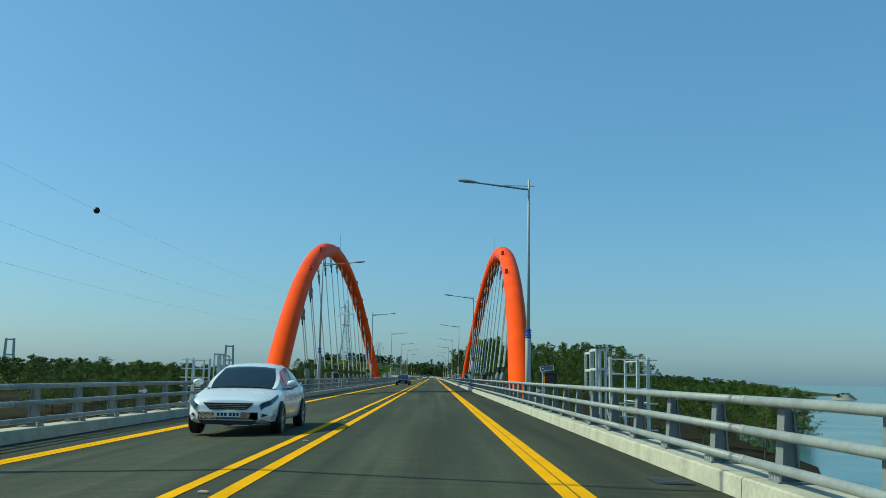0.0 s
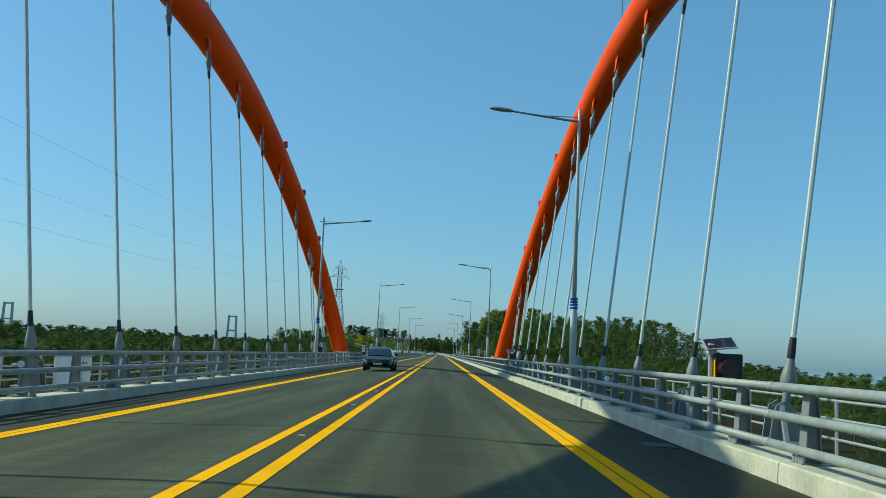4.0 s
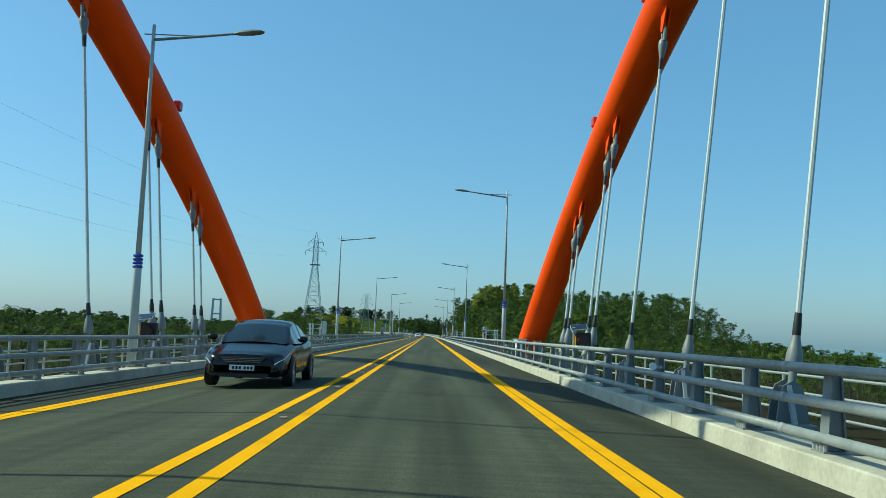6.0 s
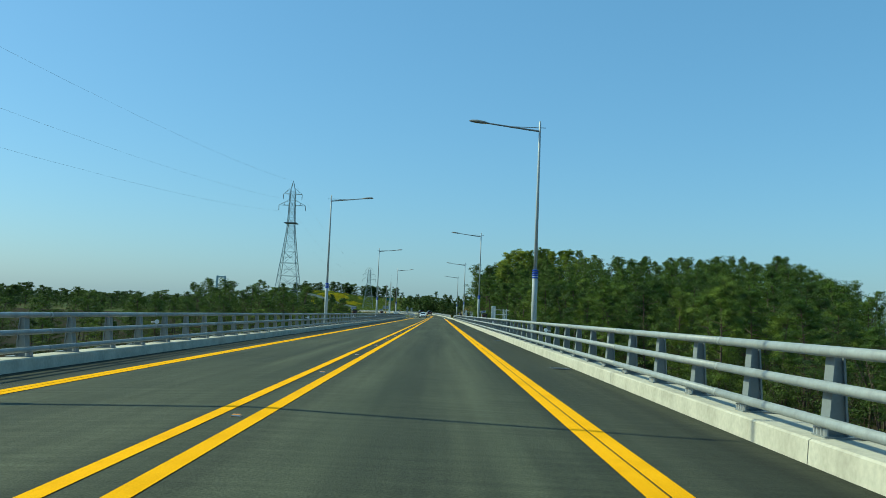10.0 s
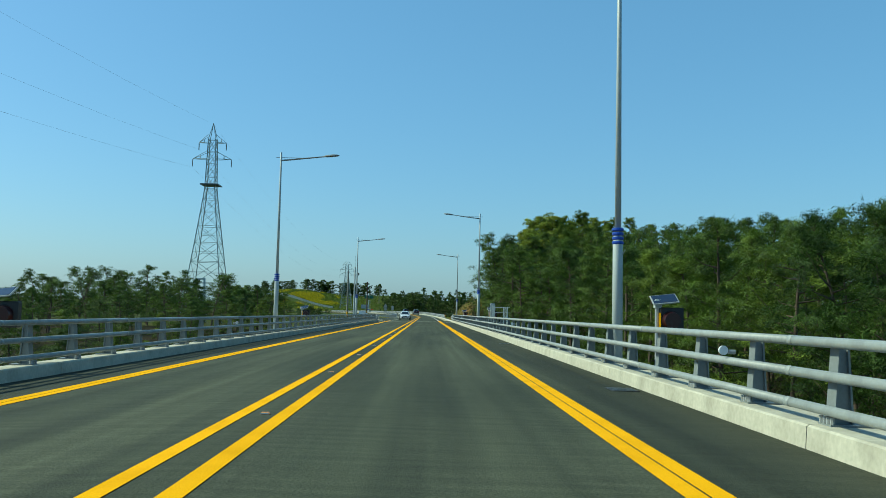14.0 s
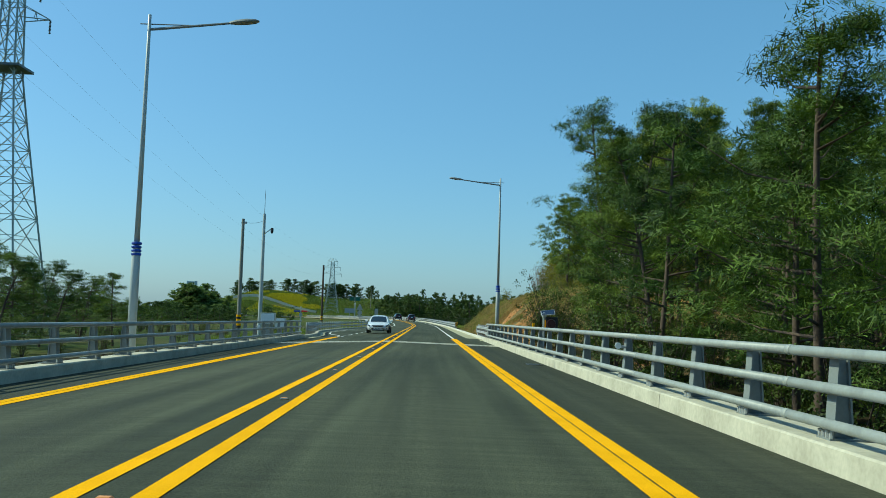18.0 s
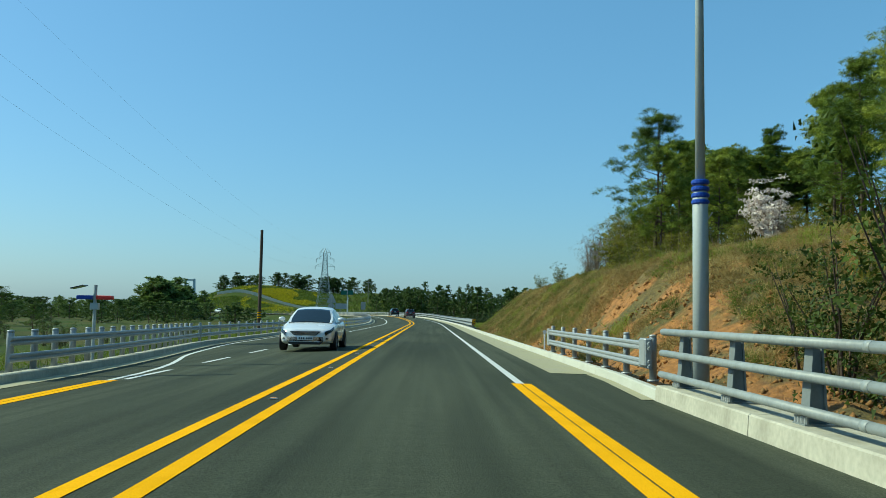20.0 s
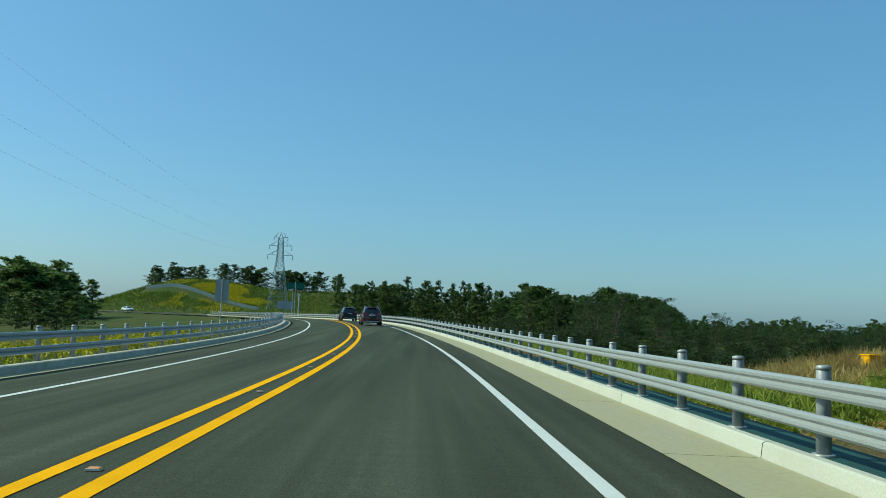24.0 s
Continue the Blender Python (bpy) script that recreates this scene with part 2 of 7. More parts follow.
PALE_STEEL = material("pale_galvanised_steel", (0.50, 0.54, 0.53), 0.5, 0.1, 0.06, 2.0, 25, 0.0, (0.40, 0.43, 0.43), 0.5, 0.6)
SOCKET = material("socket_grey", (0.17, 0.185, 0.185), 0.5, 0.1, 0.08, 3.0, 25)
BLUE = material("blue_plastic", (0.01, 0.05, 0.35), 0.4, 0, 0.1, 3.0, 25)
ORANGE = material("orange_arch_paint", (0.80, 0.078, 0.0), 0.5, 0, 0.05, 0.25, 8, 0.02, (0.68, 0.058, 0.0), 0.7, 0.55, spec=0.06)
RED = material("red_paint", (0.55, 0.02, 0.012), 0.4, 0, 0.1, 2.0, 20)
BLACK = material("black_rubber", (0.012, 0.012, 0.013), 0.55, 0, 0.2, 5.0, 40)
DARK_STEEL = material("dark_grey_steel", (0.10, 0.12, 0.125), 0.45, 0.2, 0.1, 3.0, 30)
PYLON = material("pylon_steel", (0.30, 0.34, 0.32), 0.6, 0.2, 0.1, 0.5, 10)
WOOD = material("weathered_pole_concrete", (0.22, 0.22, 0.19), 0.8, 0, 0.15, 1.5, 30, 0.2)
BARK = material("pine_bark", (0.075, 0.052, 0.037), 0.9, 0, 0.3, 2.0, 20, 0.6)
NEW_KERB = material("new_kerb_concrete", (0.47, 0.47, 0.40), 0.8, 0, 0.10, 0.8, 40, 0.15, (0.37, 0.365, 0.30), 0.6, 0.62)
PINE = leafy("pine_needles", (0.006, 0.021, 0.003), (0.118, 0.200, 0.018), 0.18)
# lighter copy of the needles: sunlight on the slope's pines is painted in
PINE_LIT = leafy("pine_needles_painted_lit", (0.030, 0.065, 0.009), (0.26, 0.34, 0.036), 0.32)
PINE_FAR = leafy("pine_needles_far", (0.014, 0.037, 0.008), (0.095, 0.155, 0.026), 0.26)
# bush leaves darkened, so that the shade under the pines is painted in
BUSH_SHADED = leafy("bush_leaves_painted_shade", (0.012, 0.026, 0.004), (0.065, 0.110, 0.012), 0.2)
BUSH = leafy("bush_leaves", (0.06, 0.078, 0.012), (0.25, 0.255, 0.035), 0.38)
STRAW = leafy("dry_grass", (0.22, 0.16, 0.05), (0.64, 0.51, 0.19), 0.42)
GRASS = leafy("green_grass", (0.06, 0.11, 0.014), (0.17, 0.235, 0.03), 0.3)
RAPE = leafy("yellow_rape_flowers", (0.34, 0.32, 0.01), (0.72, 0.62, 0.02), 0.3)
BLOSSOM = leafy("white_blossom", (0.35, 0.30, 0.26), (0.75, 0.70, 0.64), 0.2)
TWIG = material("bare_twigs", (0.22, 0.18, 0.14), 0.9, 0, 0.2, 3.0, 30)

# ---- alignment: s along the road, x across it to the right, z above the crown ----
CURVE = 510.0
LINE = [(0.0, CURVE, 0.0)]
for i in range(1, 500):
    x, y, a = LINE[-1]
    k = min(0.00125 + 1.3e-5 * i, 0.0062) if i < 330 else 0
    a2 = a + k
    LINE.append((x - sin((a + a2) / 2), y + cos((a + a2) / 2), a2))


def rise(s):
    d = min(max(s - CURVE, 0), 120)
    return 1.2e-4 * d * d if d < 60 else 0.432 + 0.0144 * (d - 60) - 1.2e-4 * (d - 60) ** 2


def crown(x):
    x = max(-9.0, min(9.0, x))
    return 0.012 * x - 0.029 * abs(x)


def centre(s):
    if s <= CURVE:
        return 0.0, s, 0.0
    d = min(s - CURVE, 498.0)
    i = int(d)
    a, b, f = LINE[i], LINE[i + 1], d - i
    return a[0] + (b[0] - a[0]) * f, a[1] + (b[1] - a[1]) * f, a[2] + (b[2] - a[2]) * f


def at(s, x, z=0.0):
    """A place by the road: z above the road's surface at that point."""
    cx, cy, a = centre(s)
    return Vector((cx + x * cos(a), cy + x * sin(a), rise(s) + crown(x) + z))


def turn(s):
    return Matrix.Rotation(centre(s)[2], 4, 'Z')


def stations(a, b, straight=10.0, bend=3.0):
    out = [a]
    while out[-1] < b - 1e-6:
        out.append(min(b, out[-1] + (straight if out[-1] < CURVE - 2 else bend)))
    return out


# ---- mesh helpers ----
def mesh_object(name, bm, material_, parent=None, label="", smooth=False):
    me = bpy.data.meshes.new(name)
    bmesh.ops.recalc_face_normals(bm, faces=bm.faces)
    bm.to_mesh(me)
    bm.free()
    for m in (material_ if isinstance(material_, (list, tuple)) else [material_]):
        me.materials.append(m)
    if smooth:
        me.shade_smooth()
        me.set_sharp_from_angle(angle=radians(40))
    ob = new(name, me)
    ob.parent = parent
    if label:
        ob["label"] = label
    return ob


def part(name, bm, material_, parent, label="", smooth=False):
    return mesh_object(name, bm, material_, parent, label, smooth)


def shared(name, me, parent, m=None, label=""):
    ob = new(name, me)
    ob.parent = parent
    if m is not None:
        ob.matrix_basis = m
    if label:
        ob["label"] = label
    return ob


def thing(name, label, category, group="", kind="", m=None):
    ob = new(name)
    if m is not None:
        ob.matrix_basis = m
    return tagged(ob, label, category, group, kind)


def box(bm, x0, x1, y0, y1, z0, z1, bevel=0.0, m=None):
    vs = [bm.verts.new((x, y, z)) for x in (x0, x1) for y in (y0, y1) for z in (z0, z1)]
    fs = [bm.faces.new([vs[i] for i in q]) for q in ((0, 1, 3, 2), (4, 6, 7, 5), (0, 4, 5, 1), (2, 3, 7, 6), (0, 2, 6, 4), (1, 5, 7, 3))]
    if bevel:
        es = list({e for f in fs for e in f.edges})
        got = bmesh.ops.bevel(bm, geom=es, offset=bevel, segments=1, affect='EDGES')
        vs = list({v for v in got["verts"]} | {v for f in got["faces"] for v in f.verts})
    if m is not None:
        for v in vs:
            v.co = m @ v.co
    return vs


def tube(bm, pts, radii, sides=8, caps=True, twist=0.0):
    """A round tube through the points."""
    pts = [Vector(p) for p in pts]
    if not isinstance(radii, (list, tuple)):
        radii = [radii] * len(pts)
    rings, side = [], None
    for i, p in enumerate(pts):
        way = (pts[min(i + 1, len(pts) - 1)] - pts[max(i - 1, 0)]).normalized()
        if side is None:
            side = way.cross(Vector((0, 0, 1)) if abs(way.z) < 0.9 else Vector((1, 0, 0))).normalized()
        else:
            side = (side - way * side.dot(way)).normalized()
        up = side.cross(way)
        rings.append([bm.verts.new(p + (side * cos(2 * pi * k / sides + twist) + up * sin(2 * pi * k / sides + twist)) * radii[i]) for k in range(sides)])
    for a, b in zip(rings, rings[1:]):
        for k in range(sides):
            bm.faces.new((a[k], a[(k + 1) % sides], b[(k + 1) % sides], b[k]))
    if caps:
        bm.faces.new(rings[0][::-1])
        bm.faces.new(rings[-1])
    return rings


def strip(bm, profile, ss, fx=lambda s: 0.0, close=False):
    """Sweeps a profile of (x, z above the road) along the stations."""
    rows = [[bm.verts.new(at(s, x + fx(s), z)) for x, z in profile] for s in ss]
    n = len(profile)
    for a, b in zip(rows, rows[1:]):
        for k in range(n if close else n - 1):
            bm.faces.new((a[k], a[(k + 1) % n], b[(k + 1) % n], b[k]))
    if close:
        bm.faces.new(rows[0])
        bm.faces.new(rows[-1][::-1])


def profile_prism(bm, outline, axis_from, axis_to):
    """A prism: outline of (x, z) between two y values."""
    a = [bm.verts.new((x, axis_from, z)) for x, z in outline]
    b = [bm.verts.new((x, axis_to, z)) for x, z in outline]
    n = len(outline)
    bm.faces.new(a)
    bm.faces.new(b[::-1])
    for k in range(n):
        bm.faces.new((a[k], b[k], b[(k + 1) % n], a[(k + 1) % n]))


def raw(name, verts, faces, material_, parent=None, label="", smooth=False):
    me = bpy.data.meshes.new(name)
    me.from_pydata(verts, [], faces)
    for m in (material_ if isinstance(material_, (list, tuple)) else [material_]):
        me.materials.append(m)
    if smooth:
        me.shade_smooth()
    ob = new(name, me)
    ob.parent = parent
    if label:
        ob["label"] = label
    return ob

# ---- ground and water ----
def smooth(a, b, x):
    t = min(max((x - a) / (b - a), 0), 1)
    return t * t * (3 - 2 * t)


def hill(x, y):
    """The cut slope beside the approach."""
    e = 466 + 1.8 * min(x, 22)
    along = smooth(416, 440, y) * (1 - smooth(e, e + 42, y))
    if along <= 0 or x < 6.5:
        return 0.0
    z = 3.86 * smooth(6.6, 11.5, x) + max(0, x - 11.5) * 0.26 - max(0, x - 18) * 0.10
    z += 0.8 * smooth(462, 480, y) * smooth(11, 18, x)
    z = min(z, 9.5) * (1 - smooth(40, 70, x))
    return along * z


def road_gap(x, y):
    """Distance across and along from the road's centre line."""
    if y < CURVE:
        return abs(x), y
    best = (1e9, 0)
    for i in range(0, 498, 6):
        a = LINE[i]
        dd = hypot(x - a[0], y - a[1])
        if dd < best[0]:
            best = (dd, CURVE + i)
    return best


def ground_height(x, y):
    gap, s = road_gap(x, y)
    if x > 0:
        base = -13 + 7 * smooth(60, 330, y) + 5.0 * smooth(330, 440, y)
        base += 4.5 * smooth(118, 145, y) * (1 - smooth(230, 300, y)) * smooth(16, 28, x) * (1 - smooth(44, 56, x))
        base -= 3.5 * smooth(58, 76, x) * (1 - smooth(290, 350, y))
        base -= 14 * smooth(0.33, 0.41, x / max(y, 1)) * smooth(60, 120, x)
        base -= 9 * smooth(110, 200, x) * (1 - smooth(500, 800, y))
        base += 5.0 * smooth(18, 60, x) * (1 - smooth(62, 105, x)) * smooth(180, 380, y) * (1 - smooth(440, 560, y))
    else:
        base = -13 + 8 * smooth(90, 200, y) + 3.6 * smooth(340, 440, y)
        base -= 10 * smooth(400, 700, -x) * (1 - smooth(700, 1000, y))
    base += 0.5 * noise.noise(Vector((x * 0.03, y * 0.03, 0)))
    land = smooth(395, 418, y)
    near = 1 - smooth(9.5, 22, gap)
    if x > 0 and y < 530:
        near = 1 - smooth(7.5, 16, gap)
    level = rise(s) - 0.42 if gap < 40 else 0
    z = base + (level - base) * near * land
    z = max(z, base) if near * land < 0.999 else z
    z += hill(x, y) if y < CURVE else 0
    z += 11.5 * exp(-((x + 92) / 34) ** 2 - ((y - 862) / 28) ** 2) + 8.5 * exp(-((x + 30) / 55) ** 2 - ((y - 885) / 34) ** 2)
    if y > 700:
        z += 6 * smooth(700, 900, y) * exp(-((x - 20) / 130) ** 2) * (1 - near)
    if x > 7 and 500 < y < 545:
        z += 1.1 * exp(-((x - 17) / 3.5) ** 2 - ((y - 523) / 4.5) ** 2)
    if x > 7 and 418 < y < 520:
        z += 0.40 * noise.noise(Vector((x * 0.35, y * 0.35, 2))) * smooth(7, 10, x) + 0.34 * noise.noise(Vector((x * 1.3, y * 1.3, 5))) * smooth(6.7, 7.8, x)
    return z


def spaced(edges):
    out = []
    for a, b, step in edges:
        n = max(1, round((b - a) / step))
        out += [a + (b - a) * i / n for i in range(n)]
    return out + [edges[-1][1]]


GX = spaced([(-4500, -1500, 1000), (-1500, -300, 200), (-300, -120, 20), (-120, -24, 8), (-24, -6.9, 2.85), (-6.9, 6.6, 6.75), (6.6, 16, 0.7), (16, 30, 1.4), (30, 120, 9), (120, 300, 30), (300, 1500, 200), (1500, 4500, 1000)])
GY = spaced([(-1500, -100, 350), (-100, 300, 25), (300, 410, 10), (410, 534, 1.0), (534, 560, 4), (560, 1000, 10), (1000, 1400, 50), (1400, 5000, 900)])
GVERTS = [(x, y, ground_height(x, y) - (0 if abs(x) < 400 and y < 1100 else 2)) for y in GY for x in GX]
nx = len(GX)
GFACES = [(j * nx + i, j * nx + i + 1, (j + 1) * nx + i + 1, (j + 1) * nx + i) for j in range(len(GY) - 1) for i in range(nx - 1)]
EARTH = material("green_meadow", (0.05, 0.072, 0.018), 0.95, 0, 0.35, 0.10, 3.0, 0.6, (0.10, 0.085, 0.035), 0.9, 0.57, spec=0.05)
SLOPE = slope_earth("dry_slope_earth", (0.15, 0.105, 0.030), (0.085, 0.080, 0.018), (0.33, 0.150, 0.036))
# litter brown, darkened: the wood's shade is painted into its floor
FLOOR_SHADED = material("forest_floor_painted_shade", (0.030, 0.022, 0.012), 0.95, 0, 0.4, 0.4, 6.0, 0.6, (0.018, 0.026, 0.008), 0.8, 0.55, spec=0.05)
ground = tagged(raw("ground", GVERTS, GFACES, (EARTH, SLOPE, FLOOR_SHADED), smooth=True), "grassy ground with bare orange soil on the cut slope", "ground", kind="structure")
for f in ground.data.polygons:
    c = f.center
    f.material_index = 1 if 6.3 < c.x < 30 and 414 < c.y < 524 else 2 if 6.3 < c.x < 100 and 100 < c.y < 432 or -130 < c.x < -7 and 150 < c.y < 420 else 0

bm = bmesh.new()
vs = [bm.verts.new(p) for p in ((-4800, -1600, -9.5), (4800, -1600, -9.5), (4800, 4900, -9.5), (-4800, 4900, -9.5))]
bm.faces.new(vs)
WATER = material("sea_water", (0.03, 0.11, 0.12), 0.15, 0, 0.1, 0.05, 0.8, 0.4)
tagged(mesh_object("water", bm, WATER), "calm teal sea water under the bridge", "water", kind="structure")

# ---- road, lines, kerbs ----
END = 410.0      # the bridge's end
FAR = 985.0


def left_edge(s):
    """The foot of the left kerb."""
    keys = ((0, -5.7), (424, -5.7), (451, -7.9), (470, -8.0), (487, -6.4), (502, -6.0), (2000, -6.0))
    for (a, x0), (b, x1) in zip(keys, keys[1:]):
        if s <= b:
            return x0 + (x1 - x0) * smooth(a, b, s)
    return -6.0


def right_edge(s):
    return 5.7 if s < 421 else 5.7 + 0.2 * smooth(421, 425, s)


bm = bmesh.new()
strip(bm, [(-5.75, 0), (-3, 0), (0, 0), (3, 0), (5.75, 0)], stations(-60, 409.4, 20))
road_deck = tagged(mesh_object("road_bridge", bm, ASPHALT), "dark grey asphalt carriageway of the bridge", "road", kind="structure")
bm = bmesh.new()
strip(bm, [(-8.1, 0), (-6, 0), (-3, 0), (0, 0), (3, 0), (6.05, 0)], stations(411.6, FAR, 10))
tagged(mesh_object("road_approach", bm, ASPHALT_NEW), "dark grey asphalt road curving behind the bridge", "road", kind="structure")

joint = thing("expansion_joint", "steel finger expansion joint between pale concrete strips", "expansion joint", kind="structure")
for a, b, mat, z in ((409.4, 410.15, CONCRETE, 0.002), (410.85, 411.6, CONCRETE, 0.002)):
    bm = bmesh.new()
    strip(bm, [(-5.7, z), (0, z), (5.7, z)], [a, b])
    part("concrete_strip", bm, mat, joint)
bm = bmesh.new()
strip(bm, [(-5.7, -0.02), (0, -0.02), (5.7, -0.02)], [410.15, 410.85])
part("joint_trough", bm, BLACK, joint)
bm = bmesh.new()
for i in range(75):
    x = -5.65 + i * 0.152
    for s0, s1, o in ((410.15, 410.58, 0), (410.42, 410.85, 0.076)):
        vs = [bm.verts.new(at(s, x + o + e, 0.004)) for s, e in ((s0, -0.036), (s0, 0.036), (s1, 0.02), (s1, -0.02))]
        bm.faces.new(vs)
part("steel_fingers", bm, GALV, joint)

markings = thing("road_markings", "yellow and white painted road lines", "road marking", kind="structure")


def line(name, x0, x1, a, b, mat, z=0.006, fx=lambda s: 0.0):
    bm = bmesh.new()
    strip(bm, [(x0, z), (x1, z)], stations(a, b, 10), fx)
    return part(name, bm, mat, markings)


for x in (-0.25, 0.25):
    line("centre_line", x - 0.085, x + 0.085, -60, FAR, YELLOW)
for x in (3.775, 3.975):
    line("edge_line", x - 0.091, x + 0.091, -60, 423.6, YELLOW)
for x in (-3.83, -4.03):
    line("edge_line", x - 0.091, x + 0.091, -60, 424, YELLOW)
line("edge_line", 3.78, 3.94, 423.6, FAR, WHITE_PAINT)
for i in range(9):
    line("lane_dash", -3.74, -3.60, 424.2 + i * 5.85, 427.1 + i * 5.85, WHITE_PAINT)
bm = bmesh.new()
bay = stations(424.0, 478.0, 2)
strip(bm, [(-0.07, 0.006), (0.07, 0.006)], bay, lambda s: -3.93 + (left_edge(s) + 0.95 + 3.93) * smooth(424, 436, s) * (1 - smooth(468, 478, s)) + 0.28 * smooth(468, 478, s))
part("bay_line", bm, WHITE_PAINT, markings)
line("edge_line", -3.72, -3.57, 478, FAR, WHITE_PAINT)

bridge = thing("bridge_deck", "concrete bridge deck with kerbs on both edges", "bridge deck", kind="structure")
bm = bmesh.new()
strip(bm, [(-8.4, -0.12), (-8.4, -0.7), (-5.2, -1.1), (-4.6, -2.9), (4.6, -2.9), (5.2, -1.1), (8.4, -0.7), (8.4, -0.12), (5.75, -0.12), (5.75, -0.03), (-5.75, -0.03), (-5.75, -0.12)], [-60, 60, 200, 411], close=True)
part("slab", bm, DECK, bridge)
for side in (-1, 1):
    s = -60.0
    while s < 421:
        e = min(s + 9.54, 421.0)
        bm = bmesh.new()
        prof = [(side * x, z) for x, z in ((5.70, -0.1), (5.72, 0.225), (5.745, 0.245), (6.40, 0.245), (6.40, -0.11))]
        strip(bm, prof, [s, e - 0.018], close=True)
        part("kerb_block", bm, CONCRETE, bridge)
        s = e

# kerbs and gutters of the approach
right_kerb = thing("kerb_right", "pale concrete kerb with a wide gutter", "kerb", kind="structure")
left_kerb = thing("kerb_left", "grey concrete kerb beside the lay-by", "kerb", kind="structure")
s = 421.0
while s < 700:
    e = s + 6.0
    ss = stations(s, e - 0.02, 2, 2)
    bm = bmesh.new()
    strip(bm, [(0, -0.1), (0.03, 0.16), (0.06, 0.18), (0.17, 0.18), (0.17, -0.4)], ss, right_edge, close=True)
    part("kerb_block", bm, NEW_KERB, right_kerb)
    bm = bmesh.new()
    strip(bm, [(-1.0 if s > 424 else -0.2, 0.010), (0.0, 0.014)], ss, right_edge)
    part("gutter_slab", bm, GUTTER, right_kerb)
    bm = bmesh.new()
    strip(bm, [(0, -0.1), (-0.03, 0.16), (-0.06, 0.18), (-0.30, 0.18), (-0.30, -0.4)], ss, left_edge, close=True)
    part("kerb_block", bm, CONCRETE, left_kerb)
    bm = bmesh.new()
    strip(bm, [(0.5, 0.010), (0.0, 0.014)], ss, left_edge)
    part("gutter_slab", bm, GUTTER, left_kerb)
    s = e
bm = bmesh.new()
strip(bm, [(6.06, 0.13), (6.5, 0.14), (6.95, 0.12), (7.1, 0.04)], stations(490.5, 700, 3))
TARP = material("dark_green_geotextile", (0.010, 0.060, 0.052), 0.8, 0, 0.3, 1.0, 20, 0.3)
tagged(mesh_object("verge_mat", bm, TARP), "dark blue-green matting on the verge behind the kerb", "verge mat", kind="structure")
SOIL = material("orange_verge_soil", (0.30, 0.17, 0.06), 0.95, 0, 0.3, 0.8, 18, 0.7, (0.17, 0.12, 0.05), 0.8, 0.5)
bm = bmesh.new()
strip(bm, [(7.0, 0.03), (7.6, -0.06), (8.2, -0.22), (9.2, -0.6)], stations(492, 640, 3))
tagged(mesh_object("soil_verge", bm, SOIL), "bare orange soil strip behind the matting", "soil", kind="structure")

# ---- bridge railings ----
def post_mesh():
    """Tapered web between two flanges, on a ribbed base plate; the road lies at -x."""
    bm = bmesh.new()
    h0, h1 = 0.265, 1.04
    profile_prism(bm, [(0.0, h0), (0.19, h0), (0.15, h1), (0.06, h1)], -0.045, 0.045)
    profile_prism(bm, [(-0.012, h0), (0.012, h0), (0.072, h1), (0.048, h1)], -0.10, 0.10)
    profile_prism(bm, [(0.178, h0), (0.198, h0), (0.158, h1), (0.138, h1)], -0.085, 0.085)
    box(bm, -0.07, 0.36, -0.15, 0.15, 0.245, 0.265)
    me = bpy.data.meshes.new("post")
    bmesh.ops.recalc_face_normals(bm, faces=bm.faces)
    bm.to_mesh(me)
    bm.free()
    me.materials.append(POST)
    return me


def rib_mesh():
    bm = bmesh.new()
    for k in range(4):
        y = -0.12 + 0.08 * k
        tube(bm, [(-0.045, y, 0.262), (-0.045, y, 0.335)], 0.022, 6)
    me = bpy.data.meshes.new("anchor_bolts")
    bmesh.ops.recalc_face_normals(bm, faces=bm.faces)
    bm.to_mesh(me)
    bm.free()
    me.materials.append(GALV)
    return me


def pipe_mesh(name, length, radius, mat, sides=10, sleeve=0.0):
    bm = bmesh.new()
    tube(bm, [(0, 0, 0), (0, length, 0)], radius, sides)
    if sleeve:
        tube(bm, [(0, 0, 0), (0, sleeve, 0)], radius * 1.045, sides)
    for f in bm.faces:
        f.smooth = len(f.verts) == 4
    me = bpy.data.meshes.new(name)
    bmesh.ops.recalc_face_normals(bm, faces=bm.faces)
    bm.to_mesh(me)
    bm.free()
    me.materials.append(mat)
    return me


POST_MESH, BOLT_MESH = post_mesh(), rib_mesh()
PIPE = pipe_mesh("rail", 6.72, 0.054, RAIL, 12, 0.12)
for side, label in ((1, "right"), (-1, "left")):
    railing = thing("railing_" + label, "grey-painted steel bridge railing with three round rails", "railing", kind="structure")
    step, first = (2.2385, 44.5) if side > 0 else (2.2335, 53.72)
    first -= step * int((first - 26) / step)
    n = int((421.9 - first) / step)
    last = first + n * step
    for i in range(n + 1):
        s = last - i * step
        m = Matrix.Translation(at(s, side * 5.97)) @ Matrix.Diagonal((side, 1, 1, 1))
        shared("post", POST_MESH, railing, m)
        shared("anchor_bolts", BOLT_MESH, railing, m)
        if i % 3 == 0 and i + 3 <= n + 3:
            for z, x in ((1.08, 5.93), (0.74, 5.91), (0.40, 5.89)):
                shared("rail", PIPE, railing, Matrix.Translation(at(s - step * 3 + 0.75, side * x, z)))

